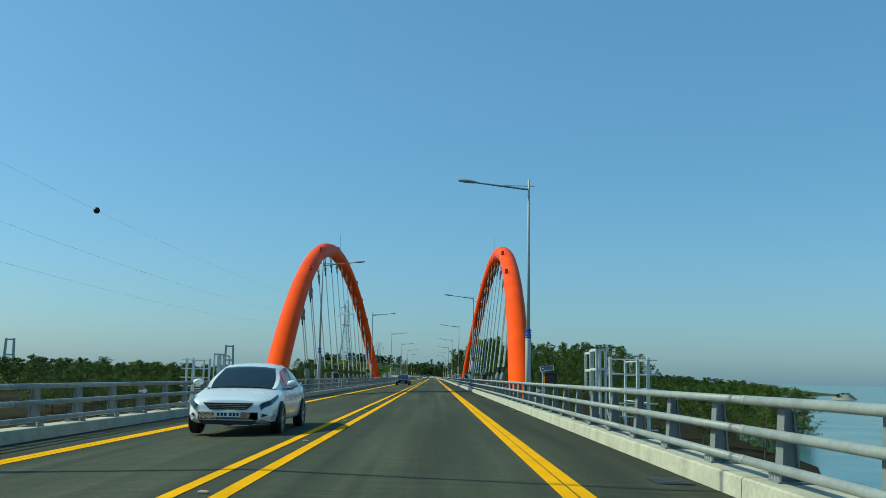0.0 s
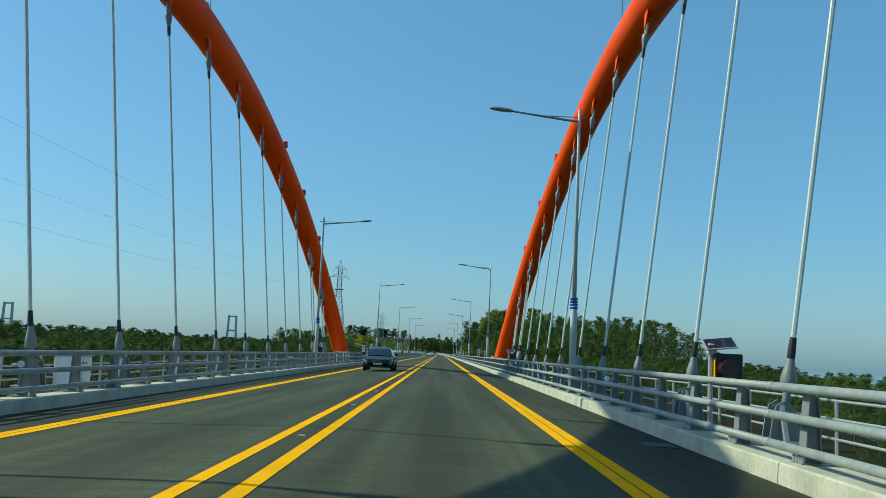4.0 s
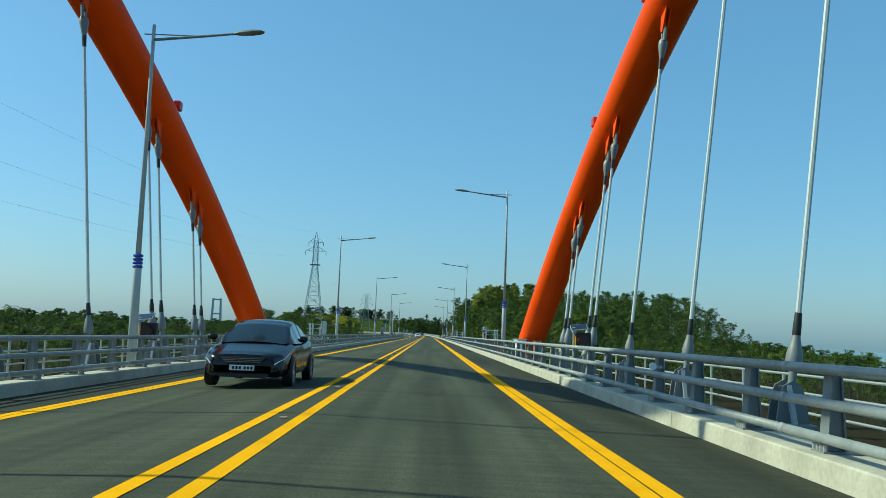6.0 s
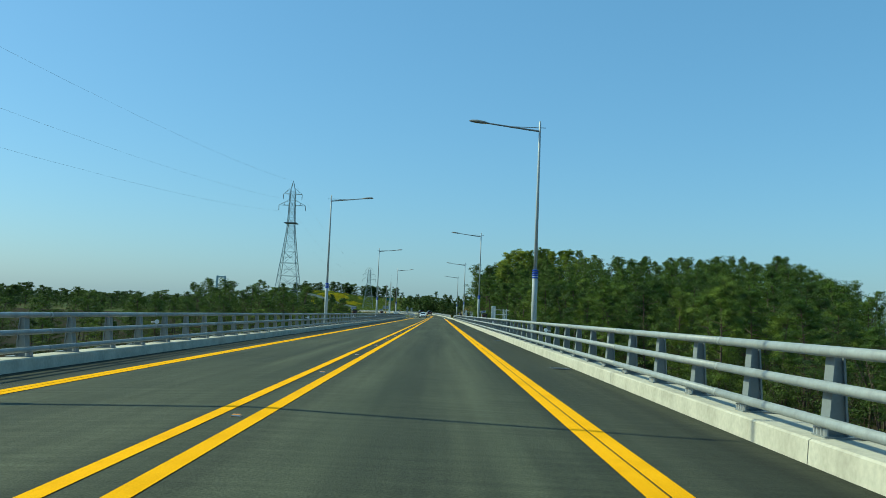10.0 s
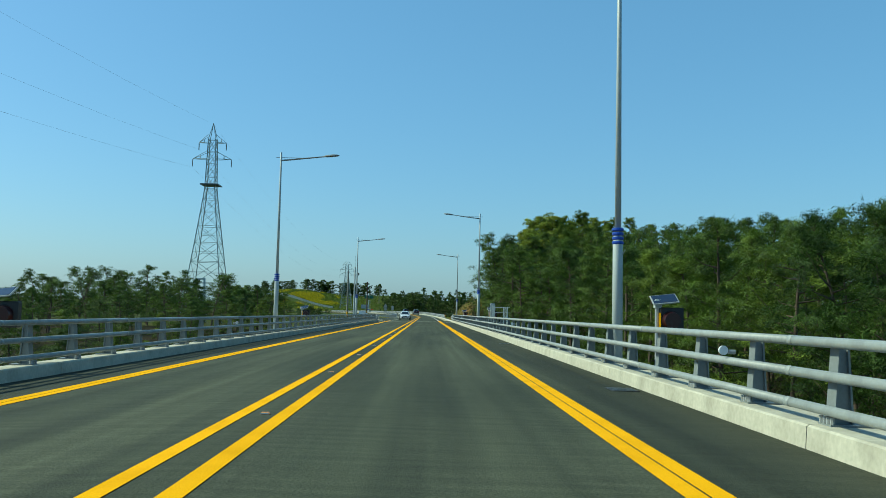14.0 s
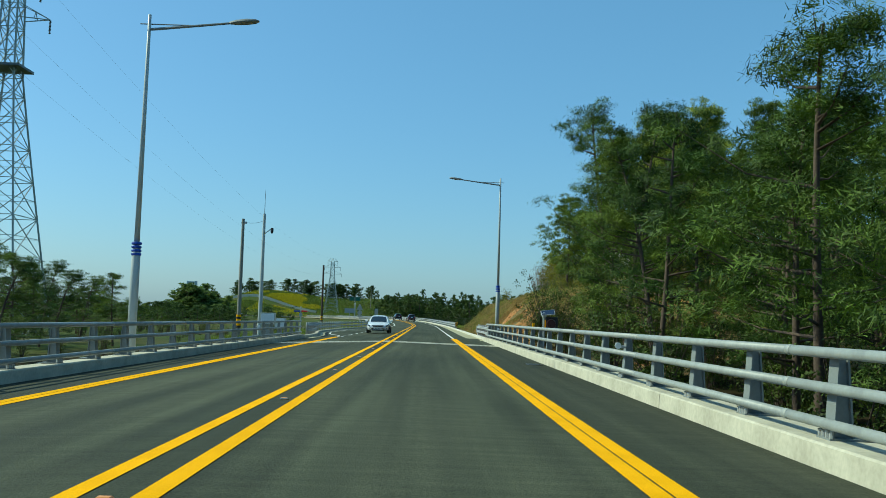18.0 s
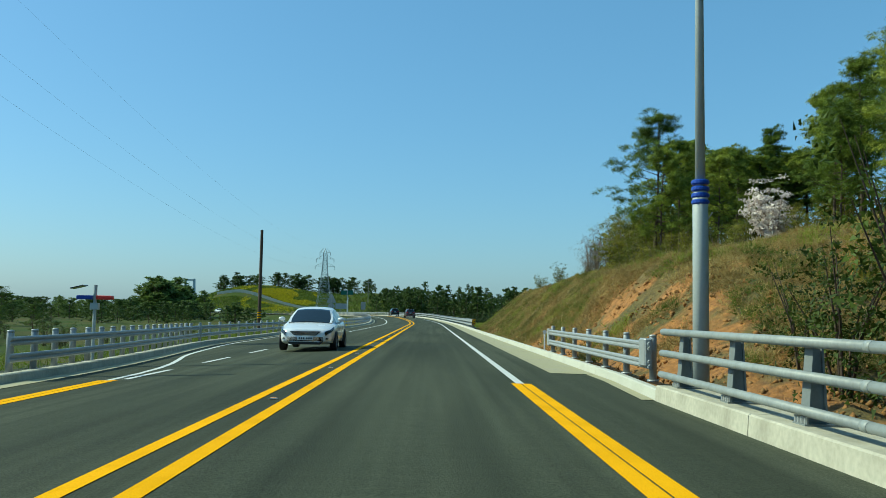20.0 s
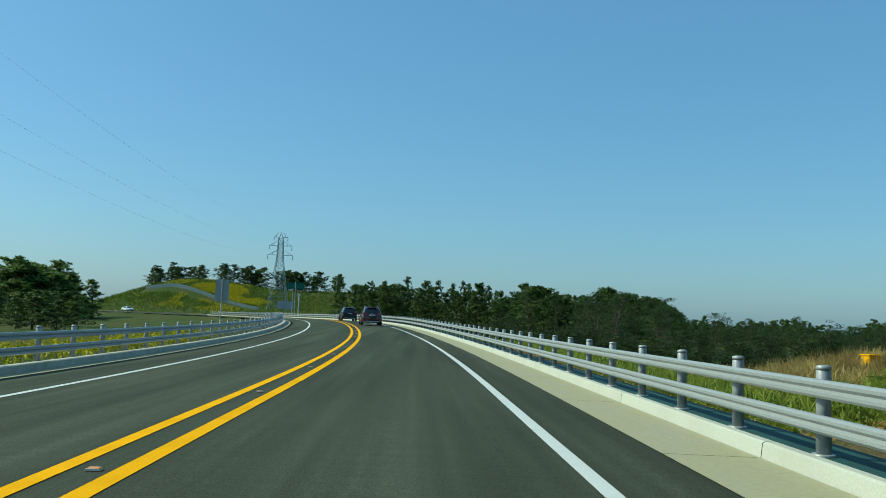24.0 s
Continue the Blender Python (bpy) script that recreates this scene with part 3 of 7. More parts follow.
# ---- guard rails of the approach: two flattened pipes on round posts ----
def guard_post_mesh():
    bm = bmesh.new()
    tube(bm, [(0, 0, 0.0), (0, 0, 0.80), (0, 0, 0.815)], [0.07, 0.07, 0.06], 12)
    tube(bm, [(0, 0, 0.815), (0, 0, 0.85), (0, 0, 0.86)], [0.074, 0.07, 0.03], 12)
    tube(bm, [(0, 0, -0.02), (0, 0, 0.02)], 0.11, 12)
    for f in bm.faces:
        f.smooth = len(f.verts) == 4
    me = bpy.data.meshes.new("post")
    bmesh.ops.recalc_face_normals(bm, faces=bm.faces)
    bm.to_mesh(me)
    bm.free()
    me.materials.append(GALV)
    return me


GUARD_POST = guard_post_mesh()


def guard_rail(name, label, a, b, fx, side, gap=2.2, end_plate=False):
    g = thing(name, label, "guard rail", kind="structure")
    s = a
    while s <= b:
        shared("post", GUARD_POST, g, Matrix.Translation(at(s, fx(s), 0.14)) @ turn(s))
        s += gap
    s = a - 0.3
    while s < b:
        e = min(s + gap * 3, b + 0.3)
        ss = stations(s, e, gap, gap)
        for z in (0.78, 0.45):
            bm = bmesh.new()
            off = -side * 0.12
            prof = [(off - side * a, z + h) for a, h in ((-0.02, -0.088), (0.02, -0.085), (0.042, -0.06), (0.042, -0.03), (0.008, 0.0), (0.042, 0.03), (0.042, 0.06), (0.02, 0.085), (-0.02, 0.088))]
            strip(bm, prof, ss, fx, close=True)
            for f in bm.faces:
                f.smooth = False
            part("beam", bm, GALV, g)
        s = e
    if end_plate:
        bm = bmesh.new()
        p = at(b + 0.3, fx(b) - side * 0.12, 0)
        box(bm, p.x - 0.05, p.x + 0.05, p.y - 0.35, p.y + 0.05, p.z + 0.33, p.z + 0.90, 0.02)
        part("end_plate", bm, GALV, g, "flat steel end plate")
        bm = bmesh.new()
        p = at(a - 0.2, fx(a) - side * 0.12, 0)
        box(bm, p.x - 0.10, p.x + 0.06, p.y - 0.02, p.y + 0.42, p.z + 0.40, p.z + 0.93, 0.03)
        part("end_box", bm, GALV, g, "square steel end box")
    return g


guard_rail("guard_rail_slope", "short galvanised guard rail at the foot of the slope", 423.6, 436.8, lambda s: 6.35, 1, 2.2, True)
far_rail = guard_rail("guard_rail_right", "galvanised two-beam guard rail along the outer kerb", 489, 700, lambda s: 6.28, 1, 2.2)
guard_rail("guard_rail_left", "galvanised two-beam guard rail behind the inner kerb", 446.5, 700, lambda s: left_edge(s) - 0.35, -1, 2.2)
guard_rail("guard_rail_left_near", "galvanised guard rail with close posts beside the lay-by", 424.5, 445.4, lambda s: left_edge(s) - 0.35, -1, 1.1)

# ---- arches ----
ARCH_C, ARCH_A, ARCH_R = 138.4, 49.1, 15.1
HANGER_C = 138.75


def arch_point(s, side):
    z = ARCH_R * (1 - ((s - ARCH_C) / ARCH_A) ** 2)
    return Vector((side * (7.64 + 1.75 * max(z, -2) / ARCH_R), s, z))


HANGERS = [(HANGER_C + 5.6 * k, False) for k in range(-4, 5)] + [(HANGER_C + k, True) for k in (-34.1, -28.6, 28.6, 34.1)]


def arch(side):
    a = thing("arch", "orange-red painted tubular steel bridge arch with hanger cables", "bridge arch", "bridge arches")
    bm = bmesh.new()
    pts = [arch_point(ARCH_C - ARCH_A * 1.03 + i * ARCH_A * 2.06 / 72, side) for i in range(73)]
    tube(bm, pts, 0.735, 32)
    for f in bm.faces:
        f.smooth = len(f.verts) == 4
    part("rib", bm, ORANGE, a)
    for e in (-1, 1):
        s = ARCH_C + e * ARCH_A * 0.998
        bm = bmesh.new()
        box(bm, side * 7.64 - 0.95, side * 7.64 + 0.95, s - 1.9, s + 1.9, -0.5, 0.05, 0.04)
        part("springing_block", bm, DECK, a)
    for s0, double in HANGERS:
        for s in ((s0 - 0.535, s0 + 0.535) if double else (s0,)):
            top, foot = arch_point(HANGER_C + (s - HANGER_C) * 1.02, side), Vector((side * 7.55, s, 0.0))
            top.x = side * (7.55 + 0.105 * top.z)
            way = (foot - top).normalized()
            lug = top + way * 0.745 * hypot(1, 2 * ARCH_R * (s - ARCH_C) / ARCH_A ** 2)
            bm = bmesh.new()
            for o in (-0.07, 0.07):
                profile_prism_at(bm, lug, way, o)
            ear = part("lug", bm, ORANGE, a, "orange steel lug plates")
            bm = bmesh.new()
            c0 = lug + way * 0.5
            tube(bm, [c0 + way * 0.28, c0 + way * 0.36, c0 + way * 0.48, c0 + way * 0.80, c0 + way * 0.86], [0.10, 0.135, 0.135, 0.075, 0.065], 12)
            for o in (-0.12, 0.12):
                q = Vector((0, o, 0))
                tube(bm, [c0 + q - way * 0.10, c0 + q, c0 + q + way * 0.34], [0.035, 0.05, 0.05], 8)
            tube(bm, [c0 + way * 0.02 + Vector((0, -0.16, 0)), c0 + way * 0.02 + Vector((0, 0.16, 0))], 0.04, 8)
            fork = part("upper_socket", bm, SOCKET, a, "grey steel fork socket", smooth=True)
            bm = bmesh.new()
            tube(bm, [c0 + way * 0.84, c0 + way * 0.9, c0 + way * 1.2], [0.062, 0.068, 0.056], 10)
            part("sleeve", bm, BLACK, fork)
            bm = bmesh.new()
            tube(bm, [c0 + way * 1.0, foot - way * 1.2], 0.047, 8)
            part("cable", bm, PALE_STEEL, a, "pale sheathed hanger cable")
            bm = bmesh.new()
            f0, k = foot - way * (2.08 if double else 1.74), 1.0 if double else 0.82
            tube(bm, [f0, f0 + way * 0.12 * k, f0 + way * 0.2 * k, f0 + way * 0.42 * k, f0 + way * 0.46 * k], [0.055, 0.06, 0.078 * k, 0.082 * k, 0.072 * k], 12)
            part("rubber_boot", bm, BLACK, a, smooth=True)
            bm = bmesh.new()
            f1 = f0 + way * 0.45 * k
            tube(bm, [f1 - way * 0.02, f1 + way * 0.08 * k, f1 + way * 0.22 * k, f1 + way * 0.36 * k, f1 + way * 0.56 * k, f1 + way * 0.59 * k], [0.076 * k, 0.09 * k, 0.125 * k, 0.155 * k, 0.16 * k, 0.15 * k], 20)
            tube(bm, [f1 + way * 0.57 * k, f1 + way * 0.84], 0.08 * k, 12)
            tube(bm, [f1 + way * 0.80, f1 + way * 0.88, f1 + way * 1.12, f1 + way * 1.22], [0.09, 0.15, 0.15, 0.07], 16)
            socket = part("lower_socket", bm, SOCKET, a, "grey steel anchor socket", smooth=True)
            for e in (-1, 1):
                bm = bmesh.new()
                profile_plate(bm, foot, e * 0.17)
                part("gusset", bm, SOCKET, socket, "grey steel gusset plate")
            bm = bmesh.new()
            for e in (-1, 1):
                tube(bm, [(foot.x - side * 0.06, foot.y + e * 0.40, 0.02), (foot.x - side * 0.06, foot.y + e * 0.17, 0.60)], 0.05, 4, True, pi / 4)
            part("stiffener", bm, GALV, socket)
            bm = bmesh.new()
            box(bm, foot.x - 0.28, foot.x + 0.28, foot.y - 0.46, foot.y + 0.46, -0.22, 0.03, 0.02)
            part("anchor_plate", bm, SOCKET, a)
    # navigation lights and cable-tray hooks on the crown
    for s in (ARCH_C - 0.6, ARCH_C + 0.6):
        p = arch_point(s, side)
        bm = bmesh.new()
        tube(bm, [p + Vector((0, 0, 0.8)), p + Vector((0, 0, 1.12))], 0.16, 10)
        part("warning_light", bm, RED, a, "red warning light on the crown")
    p = arch_point(ARCH_C + 1.4, side)
    bm = bmesh.new()
    tube(bm, [p + Vector((0, 0, 0.8)), p + Vector((0, 0, 3.0))], [0.025, 0.012], 6)
    part("lightning_rod", bm, DARK_STEEL, a)
    for k in (-0.62, -0.45, 0.36, 0.5, 0.64):
        p = arch_point(ARCH_C + ARCH_A * k, side)
        bm = bmesh.new()
        box(bm, p.x - side * 0.5 - 0.14, p.x - side * 0.5 + 0.14, p.y - 0.18, p.y + 0.18, p.z + 0.6, p.z + 0.98, 0.04)
        part("lifting_eye", bm, RED, a, "red lifting eye on the rib")
    return a


def profile_plate(bm, foot, dy):
    """A rounded plate across the deck that holds a hanger's pin."""
    out = [(-0.26, 0.02), (0.26, 0.02), (0.20, 0.42), (0.14, 0.60), (0.0, 0.68), (-0.14, 0.60), (-0.20, 0.42)]
    rows = [[bm.verts.new((foot.x + x, foot.y + dy + t, z)) for x, z in out] for t in (-0.02, 0.02)]
    bm.faces.new(rows[0])
    bm.faces.new(rows[1][::-1])
    for k in range(7):
        bm.faces.new((rows[0][k], rows[1][k], rows[1][(k + 1) % 7], rows[0][(k + 1) % 7]))


def profile_prism_at(bm, p, way, o):
    """One plate of a hanger's lug, in the plane of the arch."""
    along = Vector((0, 1, 0))
    thick = way.cross(along).normalized() * 0.018
    shift = way.cross(along).normalized() * o
    out = [(-0.32, -0.25), (0.32, -0.25), (0.14, 0.42), (0.07, 0.55), (-0.07, 0.55), (-0.14, 0.42)]
    rows = [[bm.verts.new(p + shift + t + along * a_ + way * b_) for a_, b_ in out] for t in (-thick, thick)]
    bm.faces.new(rows[0])
    bm.faces.new(rows[1][::-1])
    for k in range(6):
        bm.faces.new((rows[0][k], rows[1][k], rows[1][(k + 1) % 6], rows[0][(k + 1) % 6]))


arch(1)
arch(-1)

# ---- street lamps ----
def street_lamp():
    """The pole at the origin, its arm along -x."""
    l = thing("street_lamp", "tall grey steel street lamp with blue collar rings", "street lamp", "street lamps")
    bm = bmesh.new()
    tube(bm, [(0, 0, -0.1), (0, 0, 3.3), (0, 0, 3.36)], [0.135, 0.125, 0.09], 16)
    for f in bm.faces:
        f.smooth = len(f.verts) == 4
    part("lower_pole", bm, POLE, l)
    bm = bmesh.new()
    tube(bm, [(0, 0, 3.3), (0, 0, 10.56), (0, 0, 10.58)], [0.085, 0.05, 0.03], 12)
    for f in bm.faces:
        f.smooth = len(f.verts) == 4
    part("upper_pole", bm, POLE, l)
    bm = bmesh.new()
    box(bm, -0.22, 0.22, -0.22, 0.22, -0.12, -0.08, 0.01)
    for a in range(4):
        w = Matrix.Rotation(a * pi / 2 + pi / 4, 4, 'Z')
        vs = [bm.verts.new(w @ Vector(p)) for p in ((0.12, 0, -0.09), (0.26, 0, -0.09), (0.12, 0, 0.2))]
        bm.faces.new(vs)
    part("base_plate", bm, POLE, l)
    for k in range(4):
        bm = bmesh.new()
        z = 3.12 + 0.11 * k
        tube(bm, [(0, 0, z), (0, 0, z + 0.02), (0, 0, z + 0.06), (0, 0, z + 0.08)], [0.13, 0.148, 0.148, 0.13], 16)
        part("collar_ring", bm, BLUE, l, "blue plastic ring")
    # darker post paint on arm and head paints in their silhouette against the sky
    bm = bmesh.new()
    tube(bm, [(0.02, 0, 10.10), (-0.3, 0, 10.13), (-1.6, 0, 10.28), (-2.6, 0, 10.40)], [0.045, 0.045, 0.04, 0.035], 8)
    tube(bm, [(0.28, 0, 10.27), (-1.35, 0, 10.27)], 0.018, 6)
    part("arm", bm, POST, l)
    bm = bmesh.new()
    rows = []
    for x, w, h in ((-2.45, 0.05, 0.05), (-2.65, 0.13, 0.09), (-3.0, 0.17, 0.10), (-3.25, 0.14, 0.07), (-3.36, 0.05, 0.03)):
        z = 10.38 + (-2.45 - x) * 0.1
        rows.append([bm.verts.new((x, w * cos(t), z + h * max(sin(t), -0.35))) for t in [2 * pi * k / 12 for k in range(12)]])
    for a_, b_ in zip(rows, rows[1:]):
        for k in range(12):
            bm.faces.new((a_[k], a_[(k + 1) % 12], b_[(k + 1) % 12], b_[k]))
    bm.faces.new(rows[0])
    bm.faces.new(rows[-1][::-1])
    part("luminaire", bm, POST, l, "flat oval luminaire head", smooth=True)
    bm = bmesh.new()
    tube(bm, [(0.05, 0, 2.75), (0.16, -0.12, 2.98)], 0.012, 6)
    part("banner_hook", bm, GALV, l)
    return l


lamp_post = None
LAMPS = [(6.6, s) for s in (75.3, 133.3, 190.9, 249.0, 305.8, 364.2, 421.5)] + [(-6.78, s) for s in (47.0, 104.5, 162.3, 219.5, 277.6, 334.3, 391.4)]
LAMPS = [p for p in LAMPS if p[1] > 30]
for x, s in LAMPS:
    m = Matrix.Translation(at(s, x, 0.0 if s < 415 else 0.08)) @ (Matrix.Rotation(pi, 4, 'Z') if x < 0 else Matrix())
    if lamp_post is None:
        lamp_post = street_lamp()
        lamp_post.matrix_basis = m
    else:
        copy_thing(lamp_post, m)

# ---- power pylons ----
def strut(bm, a, b, w=0.08):
    tube(bm, [a, b], w, 4, True, pi / 4)


def pylon(name, base, height, foot, label, arms=((0.975, 1.6), (0.80, 3.6)), scale=1.0):
    p = thing("power_pylon", label, "power pylon", "power pylons", m=Matrix.Translation(base))

    def half(z):
        t = z / height
        if t > 0.68:
            return 0.62 * scale + (0.95 - 0.62) * scale * (1 - t) / 0.32
        return 0.95 * scale + (foot - 0.95 * scale) * ((0.68 - t) / 0.68) ** 1.05
    levels = [0, 0.12, 0.23, 0.33, 0.42, 0.50, 0.57, 0.63, 0.68, 0.74, 0.80, 0.86, 0.92]
    zs = [height * t for t in levels]
    cs = ((-1, -1), (1, -1), (1, 1), (-1, 1))
    for cx, cy in cs:
        bm = bmesh.new()
        tube(bm, [(cx * half(z), cy * half(z), z) for z in zs], 0.10 * scale, 4, True, pi / 4)
        part("leg", bm, PYLON, p)
    for k in range(4):
        bm = bmesh.new()
        a, b = cs[k], cs[(k + 1) % 4]
        for z0, z1 in zip(zs, zs[1:]):
            h0, h1 = half(z0), half(z1)
            A0, B0 = Vector((a[0] * h0, a[1] * h0, z0)), Vector((b[0] * h0, b[1] * h0, z0))
            A1, B1 = Vector((a[0] * h1, a[1] * h1, z1)), Vector((b[0] * h1, b[1] * h1, z1))
            strut(bm, A0, B1, 0.05 * scale)
            strut(bm, B0, A1, 0.05 * scale)
            strut(bm, A1, B1, 0.05 * scale)
            if z0 < height * 0.5:
                mid = (A0 + B0 + A1 + B1) / 4
                strut(bm, (A0 + A1) / 2, mid, 0.035 * scale)
                strut(bm, (B0 + B1) / 2, mid, 0.035 * scale)
        part("bracing", bm, PYLON, p)
    top = zs[-1]
    bm = bmesh.new()
    h = half(top)
    for cx, cy in cs:
        strut(bm, (cx * h, cy * h, top), (0, 0, height), 0.07 * scale)
    part("peak", bm, PYLON, p)
    for t, reach in arms:
        z = height * t - 0.8 * scale
        for side in (-1, 1):
            bm = bmesh.new()
            h = half(z)
            tip = (side * reach * scale, 0, z)
            for cy in (-1, 1):
                strut(bm, (side * h, cy * h, z), tip, 0.06 * scale)
                strut(bm, (side * h, cy * h, z + 1.5 * scale), tip, 0.05 * scale)
            strut(bm, (side * (h + reach * scale) / 2, h * 0.5, z), (side * (h + reach * scale) / 2, 0, z + 0.75 * scale), 0.04 * scale)
            strut(bm, (side * (h + reach * scale) / 2, -h * 0.5, z), (side * (h + reach * scale) / 2, 0, z + 0.75 * scale), 0.04 * scale)
            part("crossarm", bm, PYLON, p)
            bm = bmesh.new()
            tube(bm, [(tip[0], 0, z - 0.1 - k * 0.07 * scale) for k in range(20)], [0.04 if k % 2 else 0.13 * scale for k in range(20)], 8)
            part("insulator", bm, DARK_STEEL, p)
    return p


near_pylon = pylon("power_pylon", (-39.8, 450, -3.2), 39.8, 4.2, "tall grey-green lattice power pylon with a dark platform", ((0.925, 2.6), (0.845, 3.7)))
bm = bmesh.new()
box(bm, -1.7, 1.7, -1.7, 1.7, 27.7, 27.95, 0.02)
part("platform", bm, DARK_STEEL, near_pylon, "dark mesh anti-climb platform")
pylon("power_pylon", (-47.2, 817, 3), 28.5, 3.6, "distant lattice power pylon above the trees", ((0.97, 2.2), (0.86, 3.6), (0.74, 4.0)), 1.15)

# power lines
def sag_line(name, a, b, sag, r=0.009, label="thin sagging overhead power cable", n=24):
    bm = bmesh.new()
    a, b = Vector(a), Vector(b)
    pts = [a.lerp(b, t / n) - Vector((0, 0, sag * 4 * (t / n) * (1 - t / n))) for t in range(n + 1)]
    tube(bm, pts, r, 4, False)
    # pale pylon grey: haze over the long cables is painted into their colour
    tagged(mesh_object(name, bm, PYLON), label, "power cable", "power cables")
    return pts


WIRE_ENDS = [((-43.5, 450, 28.0), (-41, -140, 24)), ((-42.4, 450, 31.5), (-40.5, -140, 28)), ((-39.8, 450, 36.4), (-37.8, -140, 32.2))]
for k, (a, b) in enumerate(WIRE_ENDS):
    pts = sag_line("power_cable", a, b, 14.0)
    sag_line("power_cable", a, (-47.2 + (a[0] + 39.8) * 1.1, 817, a[2] - 5), 7.0)
    if k == 2:
        bm = bmesh.new()
        bmesh.ops.create_icosphere(bm, subdivisions=3, radius=0.38)
        for v in bm.verts:
            v.co.z *= 1.04
        for f in bm.faces:
            f.smooth = True
        tube(bm, [(0, -0.5, 0), (0, 0.5, 0)], 0.06, 8)
        marker = tagged(mesh_object("cable_marker_ball", bm, BLACK), "dark aircraft warning ball on the power cable", "marker ball")
        marker.matrix_basis = Matrix.Translation(pts[13].lerp(pts[12], 0.34))

# ---- far suspension-bridge towers and hills ----
# pale blue tone: the haze over the distance is painted into the concrete
HAZE = material("concrete_painted_haze", (0.34, 0.42, 0.45), 0.9, 0, 0.05, 0.02, 0.2)
for x, y in ((-581, 2538), (-1090, 2300)):
    t = thing("bridge_tower", "pale far-off suspension bridge tower with two legs", "bridge tower", "far bridge towers", m=Matrix.Translation((x, y, -10)))
    for e in (-1, 1):
        bm = bmesh.new()
        tube(bm, [(e * 13, 0, 0), (e * 10, 0, 89)], [4.2, 3.2], 4, True, pi / 4)
        part("leg", bm, HAZE, t)
    for z in (45, 84):
        bm = bmesh.new()
        box(bm, -10, 10, -2, 2, z, z + 4, 0.2)
        part("crossbeam", bm, HAZE, t)

# ---- vehicles ----
def car_paint(name, colour, rough=0.25, metal=0.1):
    return material(name, colour, rough, metal, 0.03, 0.8, 12, 0.0, None, 0.4, 0.6, coat=0.6)


WHITE_CAR = car_paint("white_car_paint", (0.74, 0.76, 0.77))
BLACK_CAR = material("black_car_paint", (0.006, 0.007, 0.009), 0.18, 0, 0.03, 0.8, 12, spec=0.35)
RED_CAR = car_paint("dark_red_car_paint", (0.045, 0.006, 0.008))
CAR_GLASS = material("dark_car_glass", (0.008, 0.012, 0.014), 0.06, 0, 0.05, 1, 10, coat=0.3)
CHROME = material("chrome", (0.62, 0.64, 0.66), 0.15, 1.0, 0.05, 1, 10)
CLEAR_LAMP = material("clear_lamp", (0.55, 0.58, 0.60), 0.12, 0.5, 0.2, 6, 40, coat=0.5)
TAIL_LAMP = material("red_tail_lamp", (0.30, 0.01, 0.012), 0.15, 0, 0.2, 6, 40, coat=0.5)
PLATE = material("white_number_plate", (0.72, 0.74, 0.74), 0.5, 0, 0.03, 2, 20)
RIM = material("alloy_wheel", (0.45, 0.47, 0.48), 0.35, 0.4, 0.05, 2, 20)


def interp(x, table):
    if x <= table[0][0]:
        return table[0][1]
    for (a, u), (b, v) in zip(table, table[1:]):
        if x <= b:
            return u + (v - u) * (x - a) / (b - a)
    return table[-1][1]


def wheel_parts(parent, m, r=0.33, w=0.215):
    """Tyre and spoked rim, the axle along x, the outside at +x."""
    hub = shared_wheel(r, w)
    wheel = shared("wheel", hub[0][1], parent, m)
    for name, me in hub[1:]:
        shared(name, me, wheel)


WHEELS = {}


